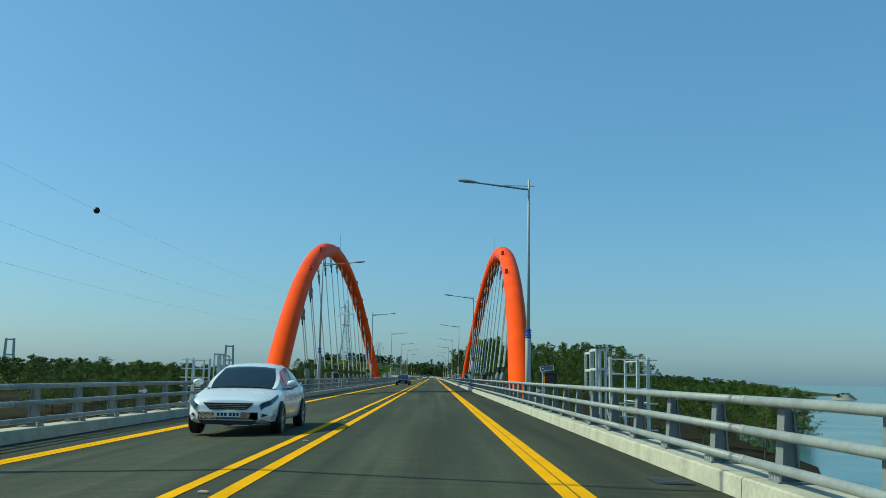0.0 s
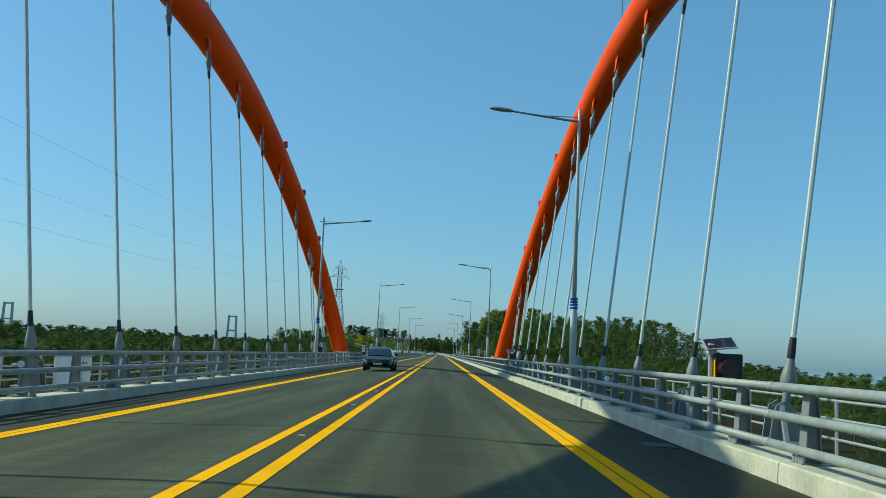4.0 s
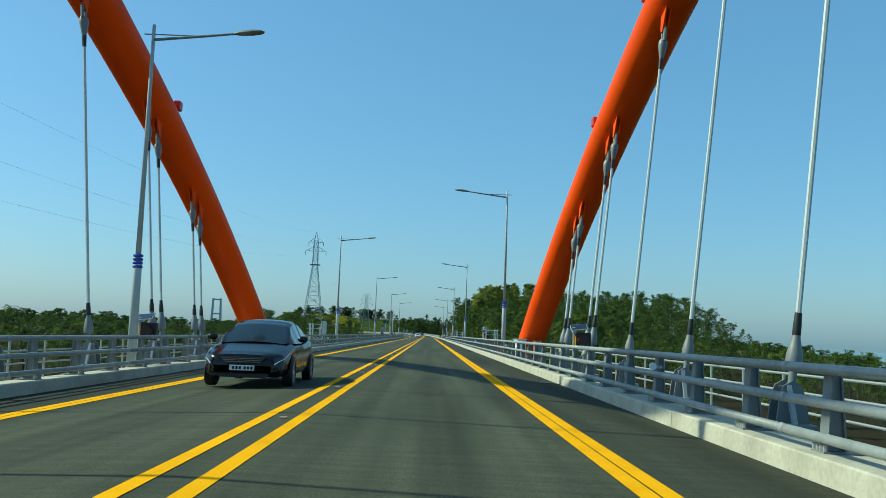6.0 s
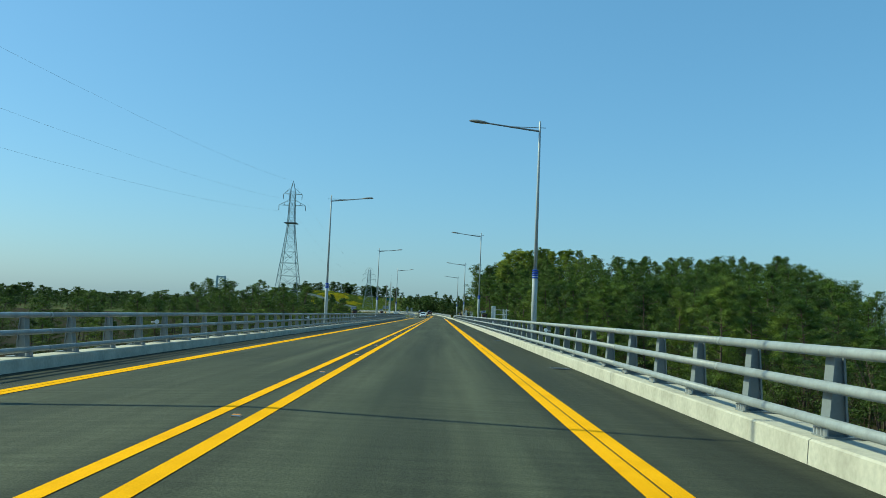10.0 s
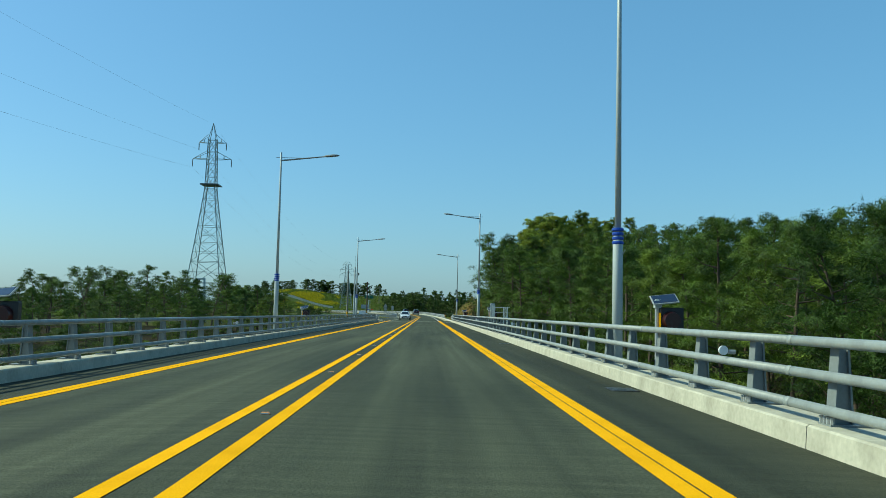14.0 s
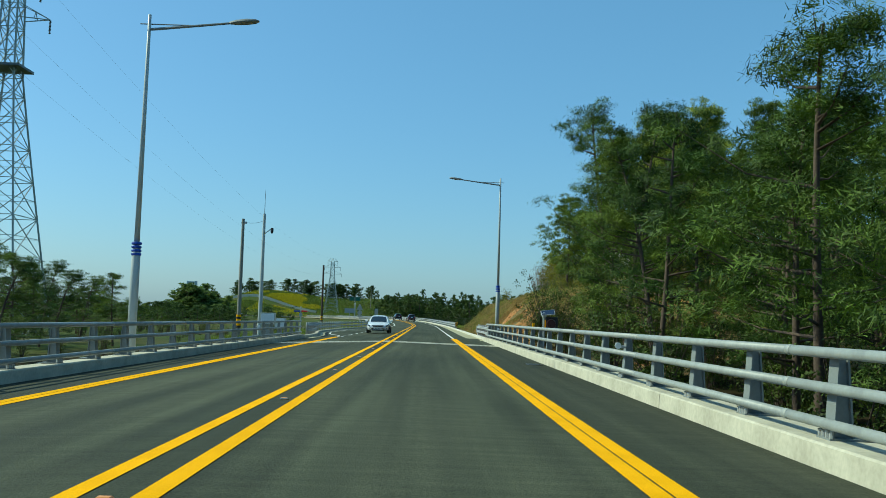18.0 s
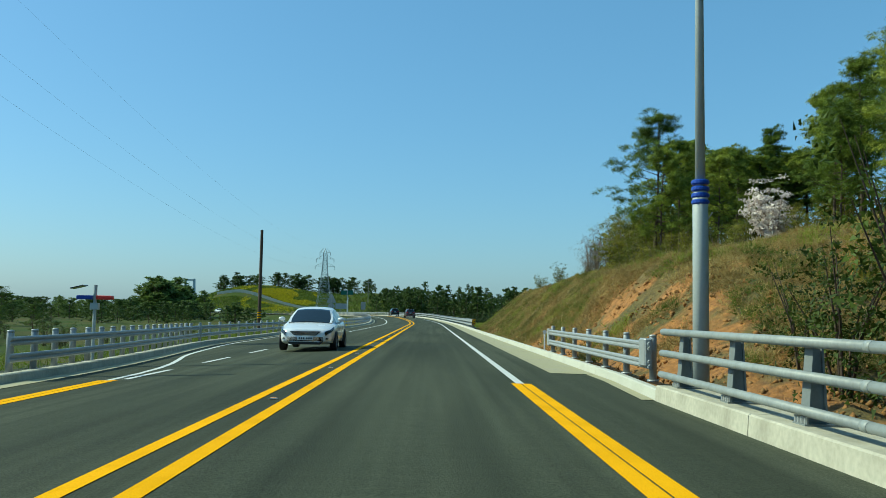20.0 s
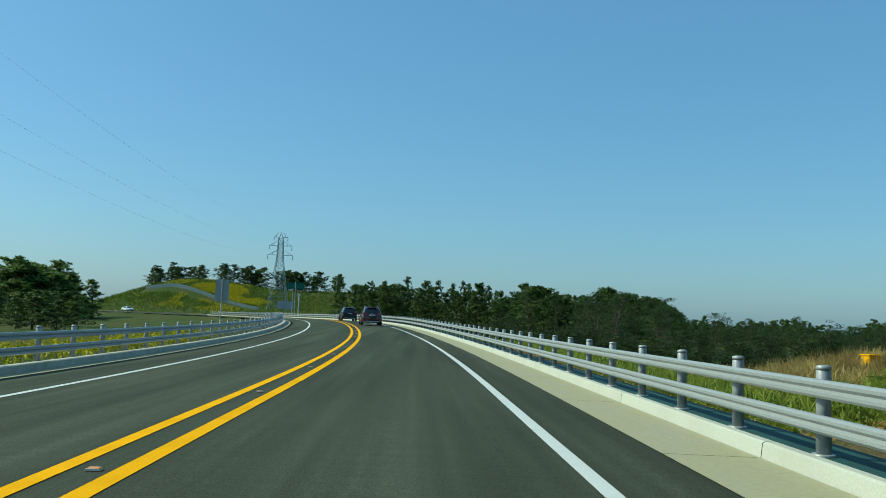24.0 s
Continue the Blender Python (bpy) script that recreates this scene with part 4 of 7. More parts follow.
def shared_wheel(r, w):
    if (r, w) in WHEELS:
        return WHEELS[r, w]
    bm = bmesh.new()
    prof = [(-w / 2, r * 0.66), (-w / 2, r * 0.93), (-w * 0.38, r), (w * 0.38, r), (w / 2, r * 0.93), (w / 2, r * 0.66)]
    rows = [[bm.verts.new((x, q * cos(2 * pi * k / 28), q * sin(2 * pi * k / 28))) for x, q in prof] for k in range(28)]
    for k in range(28):
        a, b = rows[k], rows[(k + 1) % 28]
        for i in range(5):
            bm.faces.new((a[i], a[i + 1], b[i + 1], b[i]))
    tyre = bpy.data.meshes.new("tyre")
    bmesh.ops.recalc_face_normals(bm, faces=bm.faces)
    bm.to_mesh(tyre)
    bm.free()
    tyre.materials.append(BLACK)
    bm = bmesh.new()
    tube(bm, [(w * 0.32, 0, 0), (w * 0.42, 0, 0)], [r * 0.2, r * 0.16], 16)
    rows = [[bm.verts.new((x, q * cos(2 * pi * k / 28), q * sin(2 * pi * k / 28))) for x, q in ((w * 0.44, r * 0.68), (w * 0.40, r * 0.60), (-w * 0.2, r * 0.58))] for k in range(28)]
    for k in range(28):
        a, b = rows[k], rows[(k + 1) % 28]
        for i in range(2):
            bm.faces.new((a[i], a[i + 1], b[i + 1], b[i]))
    for k in range(5):
        t = 2 * pi * k / 5
        for e in (-0.13, 0.13):
            u, v = Vector((0, cos(t), sin(t))), Vector((0, cos(t + e), sin(t + e)))
            side = Vector((0, -sin(t), cos(t))) * r * 0.055
            x0 = Vector((w * 0.36, 0, 0))
            vs = [bm.verts.new(p) for p in (x0 + u * r * 0.1 - side, x0 + u * r * 0.1 + side, x0 + Vector((w * 0.05, 0, 0)) + v * r * 0.64 + side * 0.8, x0 + Vector((w * 0.05, 0, 0)) + v * r * 0.64 - side * 0.8)]
            bm.faces.new(vs)
    rim = bpy.data.meshes.new("rim")
    bmesh.ops.recalc_face_normals(bm, faces=bm.faces)
    bm.to_mesh(rim)
    bm.free()
    rim.materials.append(RIM)
    bm = bmesh.new()
    tube(bm, [(-w * 0.25, 0, 0), (w * 0.02, 0, 0)], r * 0.6, 24)
    disc = bpy.data.meshes.new("brake_disc")
    bmesh.ops.recalc_face_normals(bm, faces=bm.faces)
    bm.to_mesh(disc)
    bm.free()
    disc.materials.append(BLACK)
    WHEELS[r, w] = (("tyre", tyre), ("rim", rim), ("brake_disc", disc))
    return WHEELS[r, w]


def vehicle(name, label, category, paint, m, deck, roof, width, belt_w, roof_w, axles, radius, glass, nose):
    """A car whose front is at y = 0 and rear at +y. deck: height of bonnet, shoulder and boot along y; roof: of the greenhouse;
    width: half width along y; glass: y limits of windscreen top, B-pillar, C-pillar, rear-window top."""
    v = thing(name, label, category, m=m)
    ys = sorted({y for y, _ in deck} | {y for y, _ in width} | {k * 0.2 for k in range(int(deck[-1][0] / 0.2) + 1)})
    low = 0.24
    rows = {}

    def section(y):
        w, t = interp(y, width), interp(y, deck)
        e = min(1, min(y, deck[-1][0] - y) / 0.35 + 0.15)
        zb = low + 0.10 * (1 - e)
        return [(w * 0.80, zb), (w * 0.95, zb + 0.05), (w * 0.985, zb + 0.16), (w, 0.24 * low + 0.76 * (t * 0.62)), (w * 0.985, t * 0.80), (w * 0.95, t * 0.92), (w * 0.85, t - 0.015), (w * 0.5, t + 0.012), (0, t + 0.02)]
    bm = bmesh.new()
    grid = []
    for y in ys:
        s = section(y)
        ring = [bm.verts.new((x, y, z)) for x, z in s] + [bm.verts.new((-x, y, z)) for x, z in reversed(s[:-1])]
        grid.append(ring)
    for a, b in zip(grid, grid[1:]):
        for k in range(len(a) - 1):
            # leave openings for the wheels
            mid_y, mid_z = (a[k].co.y + b[k].co.y) / 2, (a[k].co.z + a[k + 1].co.z) / 2
            bm.faces.new((a[k], a[k + 1], b[k + 1], b[k]))
        bm.faces.new((a[-1], a[0], b[0], b[-1]))
    bm.faces.new(grid[0])
    bm.faces.new(grid[-1][::-1])
    part("body", bm, paint, v, smooth=True)

    def surface(y, f, e, off=0.006):
        """A point of the body's side: f runs from the sill (0) to the middle of the bonnet (8)."""
        s = section(y)
        k = min(int(f), 7)
        a, b = Vector((s[k][0], 0, s[k][1])), Vector((s[k + 1][0], 0, s[k + 1][1]))
        n_ = Vector((b.z - a.z, 0, a.x - b.x)).normalized()
        p = a.lerp(b, f - k) + n_ * off
        return Vector((p.x * e, y - off * (1 if y < 0.3 else 0), p.z))

    def patch(name_, mat, corners, label="", off=0.006, nu=10, nv=3, parent=None, sides=(1, -1)):
        """A piece laid on the body between four corners of (y, f)."""
        for e in sides:
            q = bmesh.new()
            g = []
            for i in range(nu + 1):
                u, row = i / nu, []
                for j in range(nv + 1):
                    w_ = j / nv
                    y = (corners[0][0] * (1 - u) + corners[1][0] * u) * (1 - w_) + (corners[3][0] * (1 - u) + corners[2][0] * u) * w_
                    f = (corners[0][1] * (1 - u) + corners[1][1] * u) * (1 - w_) + (corners[3][1] * (1 - u) + corners[2][1] * u) * w_
                    row.append(q.verts.new(surface(y, f, e, off)))
                g.append(row)
            for a, b in zip(g, g[1:]):
                for j in range(nv):
                    q.faces.new((a[j], a[j + 1], b[j + 1], b[j]))
            part(name_, q, mat, v, label, smooth=True)
    seams = (glass[0] - 0.72, glass[1] + 0.03, glass[2] + 0.12)
    for y in seams:
        patch("door_seam", BLACK, ((y, 1.1), (y + 0.03, 5.4), (y + 0.038, 5.4), (y + 0.008, 1.1)), off=0.003, nu=8, nv=1)
    patch("sill_trim", BLACK, ((axles[0] + radius + 0.06, 0.3), (axles[1] - radius - 0.06, 0.3), (axles[1] - radius - 0.06, 1.2), (axles[0] + radius + 0.06, 1.2)), "black plastic sill", off=0.004)
    for y in (glass[1] - 0.16, glass[2] - 0.06):
        patch("door_handle", CHROME, ((y - 0.11, 4.35), (y + 0.11, 4.4), (y + 0.11, 4.56), (y - 0.11, 4.51)), "door handle", off=0.022, nu=3, nv=1)
    # greenhouse
    gy = sorted({y for y, _ in roof} | {roof[0][0] + k * 0.12 for k in range(int((roof[-1][0] - roof[0][0]) / 0.12) + 1)} | set(glass))
    groups = {}

    def put(tag, quad):
        groups.setdefault(tag, []).append(quad)

    def ring(y):
        zr, zb = interp(y, roof), interp(y, deck) - 0.02
        t = min(1, max(0, (zr - zb) / 0.42))
        wb, wr = interp(y, belt_w), interp(y, roof_w)
        we = wb + (wr - wb) * t
        return [Vector((wb, y, zb)), Vector((wb - (wb - we) * 0.9, y, zb + (zr - zb) * 0.86)), Vector((we * 0.90, y, zr - 0.015)), Vector((we * 0.5, y, zr + 0.015)), Vector((0, y, zr + 0.025))]
    for a, b in zip(gy, gy[1:]):
        ra, rb = ring(a), ring(b)
        mid = (a + b) / 2
        for k in range(4):
            for e in (1, -1):
                q = [Vector((p.x * e, p.y, p.z)) for p in (ra[k], ra[k + 1], rb[k + 1], rb[k])]
                if k == 0:
                    pillar = any(abs(mid - g) < 0.07 for g in glass[1:3]) or mid < glass[0] - 0.55 or mid > glass[3] + 0.42
                    put(("door_pillar" if pillar and glass[0] < mid < glass[3] else "pillar" if pillar else ("side_window" if mid < glass[1] else "rear_side_window"), (e, mid < 2.5 if pillar and not glass[0] < mid < glass[3] else int(mid * 2) if pillar else 0)), q)
                elif mid < glass[0]:
                    put(("windscreen", 0) if k > 1 else ("pillar", (e, True)), q)
                elif mid > glass[3]:
                    put(("rear_window", 0) if k > 1 else ("pillar", (e, False)), q)
                else:
                    put(("roof", 0), q)
    for (tag, _), quads in groups.items():
        bm = bmesh.new()
        for q in quads:
            bm.faces.new([bm.verts.new(p) for p in q])
        bmesh.ops.remove_doubles(bm, verts=bm.verts, dist=0.0005)
        part(tag, bm, CAR_GLASS if "wind" in tag else BLACK if tag == "door_pillar" else paint, v, "dark tinted glass" if "wind" in tag else "", smooth=True)
    for y in axles:
        w = interp(y, width)
        for e in (1, -1):
            bm = bmesh.new()
            n = 18
            rim_ = [bm.verts.new((e * (w + 0.003), y + (radius + 0.04) * cos(t), max(radius + (radius + 0.04) * sin(t), 0.235))) for t in [pi * 1.1 - pi * 1.2 * k / n for k in range(n + 1)]]
            bm.faces.new(rim_)
            part("wheel_arch", bm, BLACK, v)
            wheel_parts(v, Matrix.Translation((e * (w - 0.065), y, radius)) @ (Matrix.Rotation(pi, 4, 'Z') if e < 0 else Matrix()), radius)
    y = glass[0] - 0.55
    for e in (1, -1):
        bm = bmesh.new()
        bmesh.ops.create_icosphere(bm, subdivisions=2, radius=1)
        for p in bm.verts:
            p.co = Vector((e * (interp(y, width) + 0.10), y, interp(y, deck) + 0.09)) + Vector((p.co.x * 0.12, p.co.y * 0.06, p.co.z * 0.075))
        part("mirror", bm, paint if paint != RED_CAR else BLACK, v, smooth=True)
    nose(v, paint, patch)
    return v


def panel(bm, outline, y, thick=0.012):
    """A flat piece with an outline of (x, z) standing at y, its face towards -y if thick > 0."""
    profile_prism(bm, outline, y - thick, y + abs(thick) * 3)


def plate_at(v, y, z, back=False, w=0.26):
    bm = bmesh.new()
    d = 0.012 if not back else -0.012
    box(bm, -w, w, min(y, y - d), max(y, y - d) + 0.0, z - 0.055, z + 0.055, 0.004)
    p = part("number_plate", bm, PLATE, v, "white number plate")
    bm = bmesh.new()
    for k in range(6):
        x = -0.2 + k * 0.07 + (0.03 if k > 2 else 0)
        box(bm, x, x + 0.045, y - d * 1.4 - 0.002, y - d * 1.1 + 0.002, z - 0.03, z + 0.03)
    part("plate_bars", bm, BLACK, p)


def lamp_piece(v, name, mat, x0, x1, y0, y1, z0, z1, label="", lean=0.0):
    for e in (1, -1):
        bm = bmesh.new()
        pts = [(e * x0, y0, z0), (e * x1, y1, z0 + lean), (e * x1, y1, z1 + lean), (e * x0, y0, z1)]
        fr = [bm.verts.new(p) for p in pts]
        s = -1 if y0 < 2 else 1
        bk = [bm.verts.new((p[0] * 0.97, p[1] - s * 0.07, p[2])) for p in pts]
        bm.faces.new(fr)
        bm.faces.new(bk[::-1])
        for k in range(4):
            bm.faces.new((fr[k], bk[k], bk[(k + 1) % 4], fr[(k + 1) % 4]))
        part(name, bm, mat, v, label)


def sedan_nose(v, paint, patch):
    bm = bmesh.new()
    panel(bm, [(-0.50, 0.665), (0.50, 0.665), (0.36, 0.535), (-0.36, 0.535)], -0.015)
    g = part("grille", bm, BLACK, v)
    for k in range(3):
        bm = bmesh.new()
        z = 0.56 + k * 0.035
        box(bm, -0.37 - k * 0.03, 0.37 + k * 0.03, -0.036, -0.02, z, z + 0.007)
        part("grille_bar", bm, CHROME, g)
    bm = bmesh.new()
    panel(bm, [(-0.58, 0.32), (0.58, 0.32), (0.48, 0.24), (-0.48, 0.24)], -0.005)
    part("lower_intake", bm, BLACK, v)
    patch("headlight", CAR_GLASS, ((0.03, 4.0), (0.80, 5.15), (0.78, 5.35), (0.03, 5.2)), "dark swept-back headlight", off=0.02, nu=20)
    patch("daytime_light", CLEAR_LAMP, ((0.03, 3.9), (0.62, 4.75), (0.66, 4.95), (0.03, 4.1)), "white light strip under the headlight", off=0.027, nu=20)
    patch("side_intake", BLACK, ((0.04, 1.3), (0.34, 2.9), (0.36, 3.2), (0.04, 1.9)), "black wedge-shaped side intake", off=0.022, nu=16)
    patch("tail_light", TAIL_LAMP, ((4.45, 4.2), (4.84, 4.0), (4.84, 5.0), (4.45, 5.0)), "red tail light")
    plate_at(v, -0.03, 0.44)


def suv_tail(v, paint, patch):
    L = 4.67
    lamp_piece(v, "tail_light", TAIL_LAMP, 0.52, 0.90, L + 0.02, L - 0.16, 0.98, 1.12, "red tail light", 0.03)
    plate_at(v, L + 0.02, 0.94, True)
    bm = bmesh.new()
    box(bm, -0.06, 0.06, L - 0.02, L + 0.012, 1.08, 1.13, 0.01)
    part("emblem", bm, CHROME, v, "plain chrome emblem")
    bm = bmesh.new()
    box(bm, -0.7, 0.7, L - 0.05, L + 0.03, 0.30, 0.40, 0.02)
    part("skid_plate", bm, GALV, v, "silver skid plate")
    for e in (1, -1):
        bm = bmesh.new()
        tube(bm, [(e * 0.58, 1.9, 1.70), (e * 0.60, 2.1, 1.75), (e * 0.60, 3.9, 1.73), (e * 0.58, 4.1, 1.68)], 0.018, 6)
        part("roof_rail", bm, CHROME, v)
    bm = bmesh.new()
    box(bm, -0.5, 0.5, L - 0.55, L - 0.28, 1.64, 1.68, 0.012)
    part("spoiler", bm, paint, v)


SEDAN = dict(deck=[(0, 0.60), (0.06, 0.70), (0.3, 0.76), (0.9, 0.88), (1.35, 0.96), (2.6, 0.97), (4.0, 1.04), (4.6, 1.02), (4.8, 0.90), (4.85, 0.75)],
             roof=[(1.15, 0.95), (1.5, 1.13), (1.95, 1.36), (2.3, 1.44), (2.8, 1.465), (3.3, 1.42), (3.8, 1.24), (4.25, 1.05)],
             width=[(0, 0.60), (0.06, 0.70), (0.25, 0.83), (0.7, 0.90), (1.3, 0.915), (3.8, 0.915), (4.4, 0.86), (4.75, 0.76), (4.85, 0.62)],
             belt_w=[(1.1, 0.72), (1.6, 0.84), (3.6, 0.85), (4.3, 0.70)], roof_w=[(1.1, 0.60), (2.2, 0.62), (3.2, 0.60), (4.3, 0.52)],
             axles=(0.93, 3.75), radius=0.33, glass=(2.05, 2.75, 3.55, 3.3))
SUV = dict(deck=[(0, 0.75), (0.08, 0.88), (0.4, 0.96), (1.1, 1.05), (2.5, 1.10), (4.2, 1.14), (4.6, 1.12), (4.66, 0.95), (4.67, 0.85)],
           roof=[(0.95, 1.03), (1.4, 1.32), (1.8, 1.58), (2.2, 1.67), (3.0, 1.70), (3.9, 1.67), (4.25, 1.60), (4.62, 1.12)],
           width=[(0, 0.62), (0.08, 0.75), (0.35, 0.88), (0.8, 0.935), (4.1, 0.94), (4.5, 0.90), (4.67, 0.80)],
           belt_w=[(0.95, 0.76), (1.5, 0.87), (4.0, 0.87), (4.65, 0.78)], roof_w=[(0.95, 0.62), (1.8, 0.67), (3.8, 0.66), (4.65, 0.58)],
           axles=(0.95, 3.65), radius=0.36, glass=(1.9, 2.6, 3.6, 4.22))


def road_pose(s, x, facing_back=False):
    """The vehicle's front at s; facing_back: it comes towards us (its front at the smaller s)."""
    m = Matrix.Translation(at(s, x, 0.0)) @ turn(s)
    return m if facing_back else m @ Matrix.Rotation(pi, 4, 'Z')


vehicle("sedan", "white sedan car with dark windows in the oncoming lane", "car", WHITE_CAR, road_pose(52.7, -1.78, True), nose=sedan_nose, **SEDAN)
vehicle("sedan", "black sedan car in the oncoming lane on the bridge", "car", BLACK_CAR, road_pose(154.7, -1.92, True), nose=sedan_nose, **SEDAN)
white_two = vehicle("sedan", "white sedan car with a dark grille beyond the bridge", "car", WHITE_CAR, road_pose(435.75, -1.88, True), nose=sedan_nose, **SEDAN)
vehicle("suv", "very dark red sport utility vehicle driving ahead", "car", RED_CAR, road_pose(582, 2.05), nose=suv_tail, **SUV)
vehicle("suv", "dark sport utility vehicle further ahead in the bend", "car", BLACK_CAR, road_pose(610, 2.05), nose=suv_tail, **SUV)
copy_thing(white_two, road_pose(770, -2.0, True))

# ---- trees ----
def mesh_np(name, verts, tris, mats, index=None):
    me = bpy.data.meshes.new(name)
    n, k = len(verts), len(tris)
    me.vertices.add(n)
    me.vertices.foreach_set("co", np.asarray(verts, np.float32).ravel())
    me.loops.add(3 * k)
    me.loops.foreach_set("vertex_index", np.asarray(tris, np.int32).ravel())
    me.polygons.add(k)
    me.polygons.foreach_set("loop_start", np.arange(0, 3 * k, 3, dtype=np.int32))
    if index is not None:
        me.polygons.foreach_set("material_index", np.asarray(index, np.int32))
    me.update(calc_edges=True)
    for m in mats:
        me.materials.append(m)
    return me


def blades(rng, centres, count, length, width, up=0.35, flat=1.0, scatter=0.0, faces=None):
    """Pointed leaves round each centre; three loose vertices each. faces: the way that each centre's leaves lie open."""
    n = len(centres) * count
    c = np.repeat(np.asarray(centres, float), count, 0)
    d = rng.normal(size=(n, 3))
    d /= np.linalg.norm(d, axis=1)[:, None]
    d[:, 2] = d[:, 2] * flat + up
    d /= np.linalg.norm(d, axis=1)[:, None]
    if faces is not None:
        out = np.repeat(np.asarray(faces, float), count, 0)
        out /= np.linalg.norm(out, axis=1)[:, None] + 1e-9
        out += rng.normal(0, 0.42, (n, 3))
        out /= np.linalg.norm(out, axis=1)[:, None] + 1e-9
        d -= out * (d * out).sum(1)[:, None]
        d /= np.linalg.norm(d, axis=1)[:, None] + 1e-9
        p = np.cross(d, out)
    else:
        p = np.cross(d, rng.normal(size=(n, 3)))
    p /= np.linalg.norm(p, axis=1)[:, None] + 1e-9
    l = length * rng.uniform(0.6, 1.25, (n, 1))
    w = width * rng.uniform(0.7, 1.3, (n, 1))
    o = c + d * l * rng.uniform(-0.25, 0.15, (n, 1)) + (rng.normal(0, scatter, (n, 3)) * (1, 1, 0.55) if scatter else 0)
    v = np.stack([o + p * w, o - p * w, o + d * l], 1).reshape(-1, 3)
    return v, np.arange(3 * n).reshape(-1, 3)


def tube_np(pts, radii, sides=5):
    pts = np.asarray(pts, float)
    v = []
    for i, p in enumerate(pts):
        way = pts[min(i + 1, len(pts) - 1)] - pts[max(i - 1, 0)]
        way /= np.linalg.norm(way) + 1e-9
        a = np.cross(way, (0.3, 0.9, 0.1) if abs(way[2]) > 0.8 else (0, 0, 1))
        a /= np.linalg.norm(a)
        b = np.cross(way, a)
        for k in range(sides):
            t = 2 * pi * k / sides
            v.append(p + (a * cos(t) + b * sin(t)) * radii[i])
    f = []
    for i in range(len(pts) - 1):
        for k in range(sides):
            q = (i * sides + k, i * sides + (k + 1) % sides, (i + 1) * sides + (k + 1) % sides, (i + 1) * sides + k)
            f += [(q[0], q[1], q[2]), (q[0], q[2], q[3])]
    return np.array(v), np.array(f)


def join_np(pieces):
    vs, fs, o = [], [], 0
    for v, f in pieces:
        vs.append(v)
        fs.append(f + o)
        o += len(v)
    return np.concatenate(vs), np.concatenate(fs)


def pine_meshes(seed, height=10.0, bare=0.35, spread=0.26, limbs=30, tufts=7, count=11, length=0.42, width=0.045, lean=0.05):
    """A pine of that height: trunk and limbs, and the crown of needle tufts."""
    rng = np.random.default_rng(seed)
    H = height
    bend = rng.normal(0, lean, 2) * H
    line = np.array([[bend[0] * (t ** 2) + 0.12 * sin(5 * t + seed), bend[1] * (t ** 2) + 0.12 * cos(4 * t + seed), H * t] for t in np.linspace(0, 1, 9)])
    wood = [tube_np(line, [0.0115 * H * (1 - 0.85 * t) + 0.012 for t in np.linspace(0, 1, 9)], 7)]
    centres, opens = [], []
    limbs, tufts = round(limbs * 0.74), round(tufts * 1.35)
    for i in range(limbs):
        t = bare + (0.985 - bare) * ((i + rng.uniform(0, 1)) / limbs)
        p = np.array([np.interp(t, np.linspace(0, 1, 9), line[:, k]) for k in range(3)])
        a = rng.uniform(0, 2 * pi)
        shape = (1 - ((t - bare) / (1 - bare)) ** 1.6) * 0.85 + 0.18
        reach = H * spread * shape * rng.uniform(0.6, 1.25)
        rise_ = rng.uniform(0.05, 0.45) + 0.5 * (t - bare)
        q1 = p + np.array([cos(a), sin(a), rise_ * 0.5]) * reach * 0.5
        q2 = p + np.array([cos(a + rng.normal(0, 0.15)), sin(a + rng.normal(0, 0.15)), rise_]) * reach
        wood.append(tube_np([p, q1, q2], [0.028 * H * 0.14 + 0.012, 0.02, 0.006], 3))
        # needle pads along the limb, each a flattened dome of tufts with gaps between the pads
        for u in (0.5, 0.78, 1.0):
            pad = p + (q1 - p) * min(u * 2, 1) + (q2 - q1) * max(u * 2 - 1, 0) + rng.normal(0, 0.02 * H, 3) * (1, 1, 0.5)
            size = 0.052 * H * (spread / 0.25) * rng.uniform(0.7, 1.3) * (0.55 + 0.55 * shape)
            for k in range(max(2, round(tufts / 3))):
                w = rng.normal(size=3)
                w /= np.linalg.norm(w)
                w[2] = abs(w[2]) if rng.random() < 0.72 else w[2] * 0.5
                centres.append(pad + w * size * (1, 1, 0.62) * rng.uniform(0.75, 1.05))
                opens.append((w[0], w[1], w[2] * 1.2 + 0.35))
    for k in range(10):
        w = rng.normal(size=3)
        centres.append(line[-1] + w * 0.2 - (0, 0, rng.uniform(0, 0.06 * H)))
        opens.append((w[0], w[1], abs(w[2]) + 0.4))
    v, f = join_np(wood)
    trunk = mesh_np("trunk", v, f, [BARK])
    v, f = blades(rng, centres, count, length, width, scatter=0.15, faces=opens)
    return trunk, (v, f), join_np(wood)


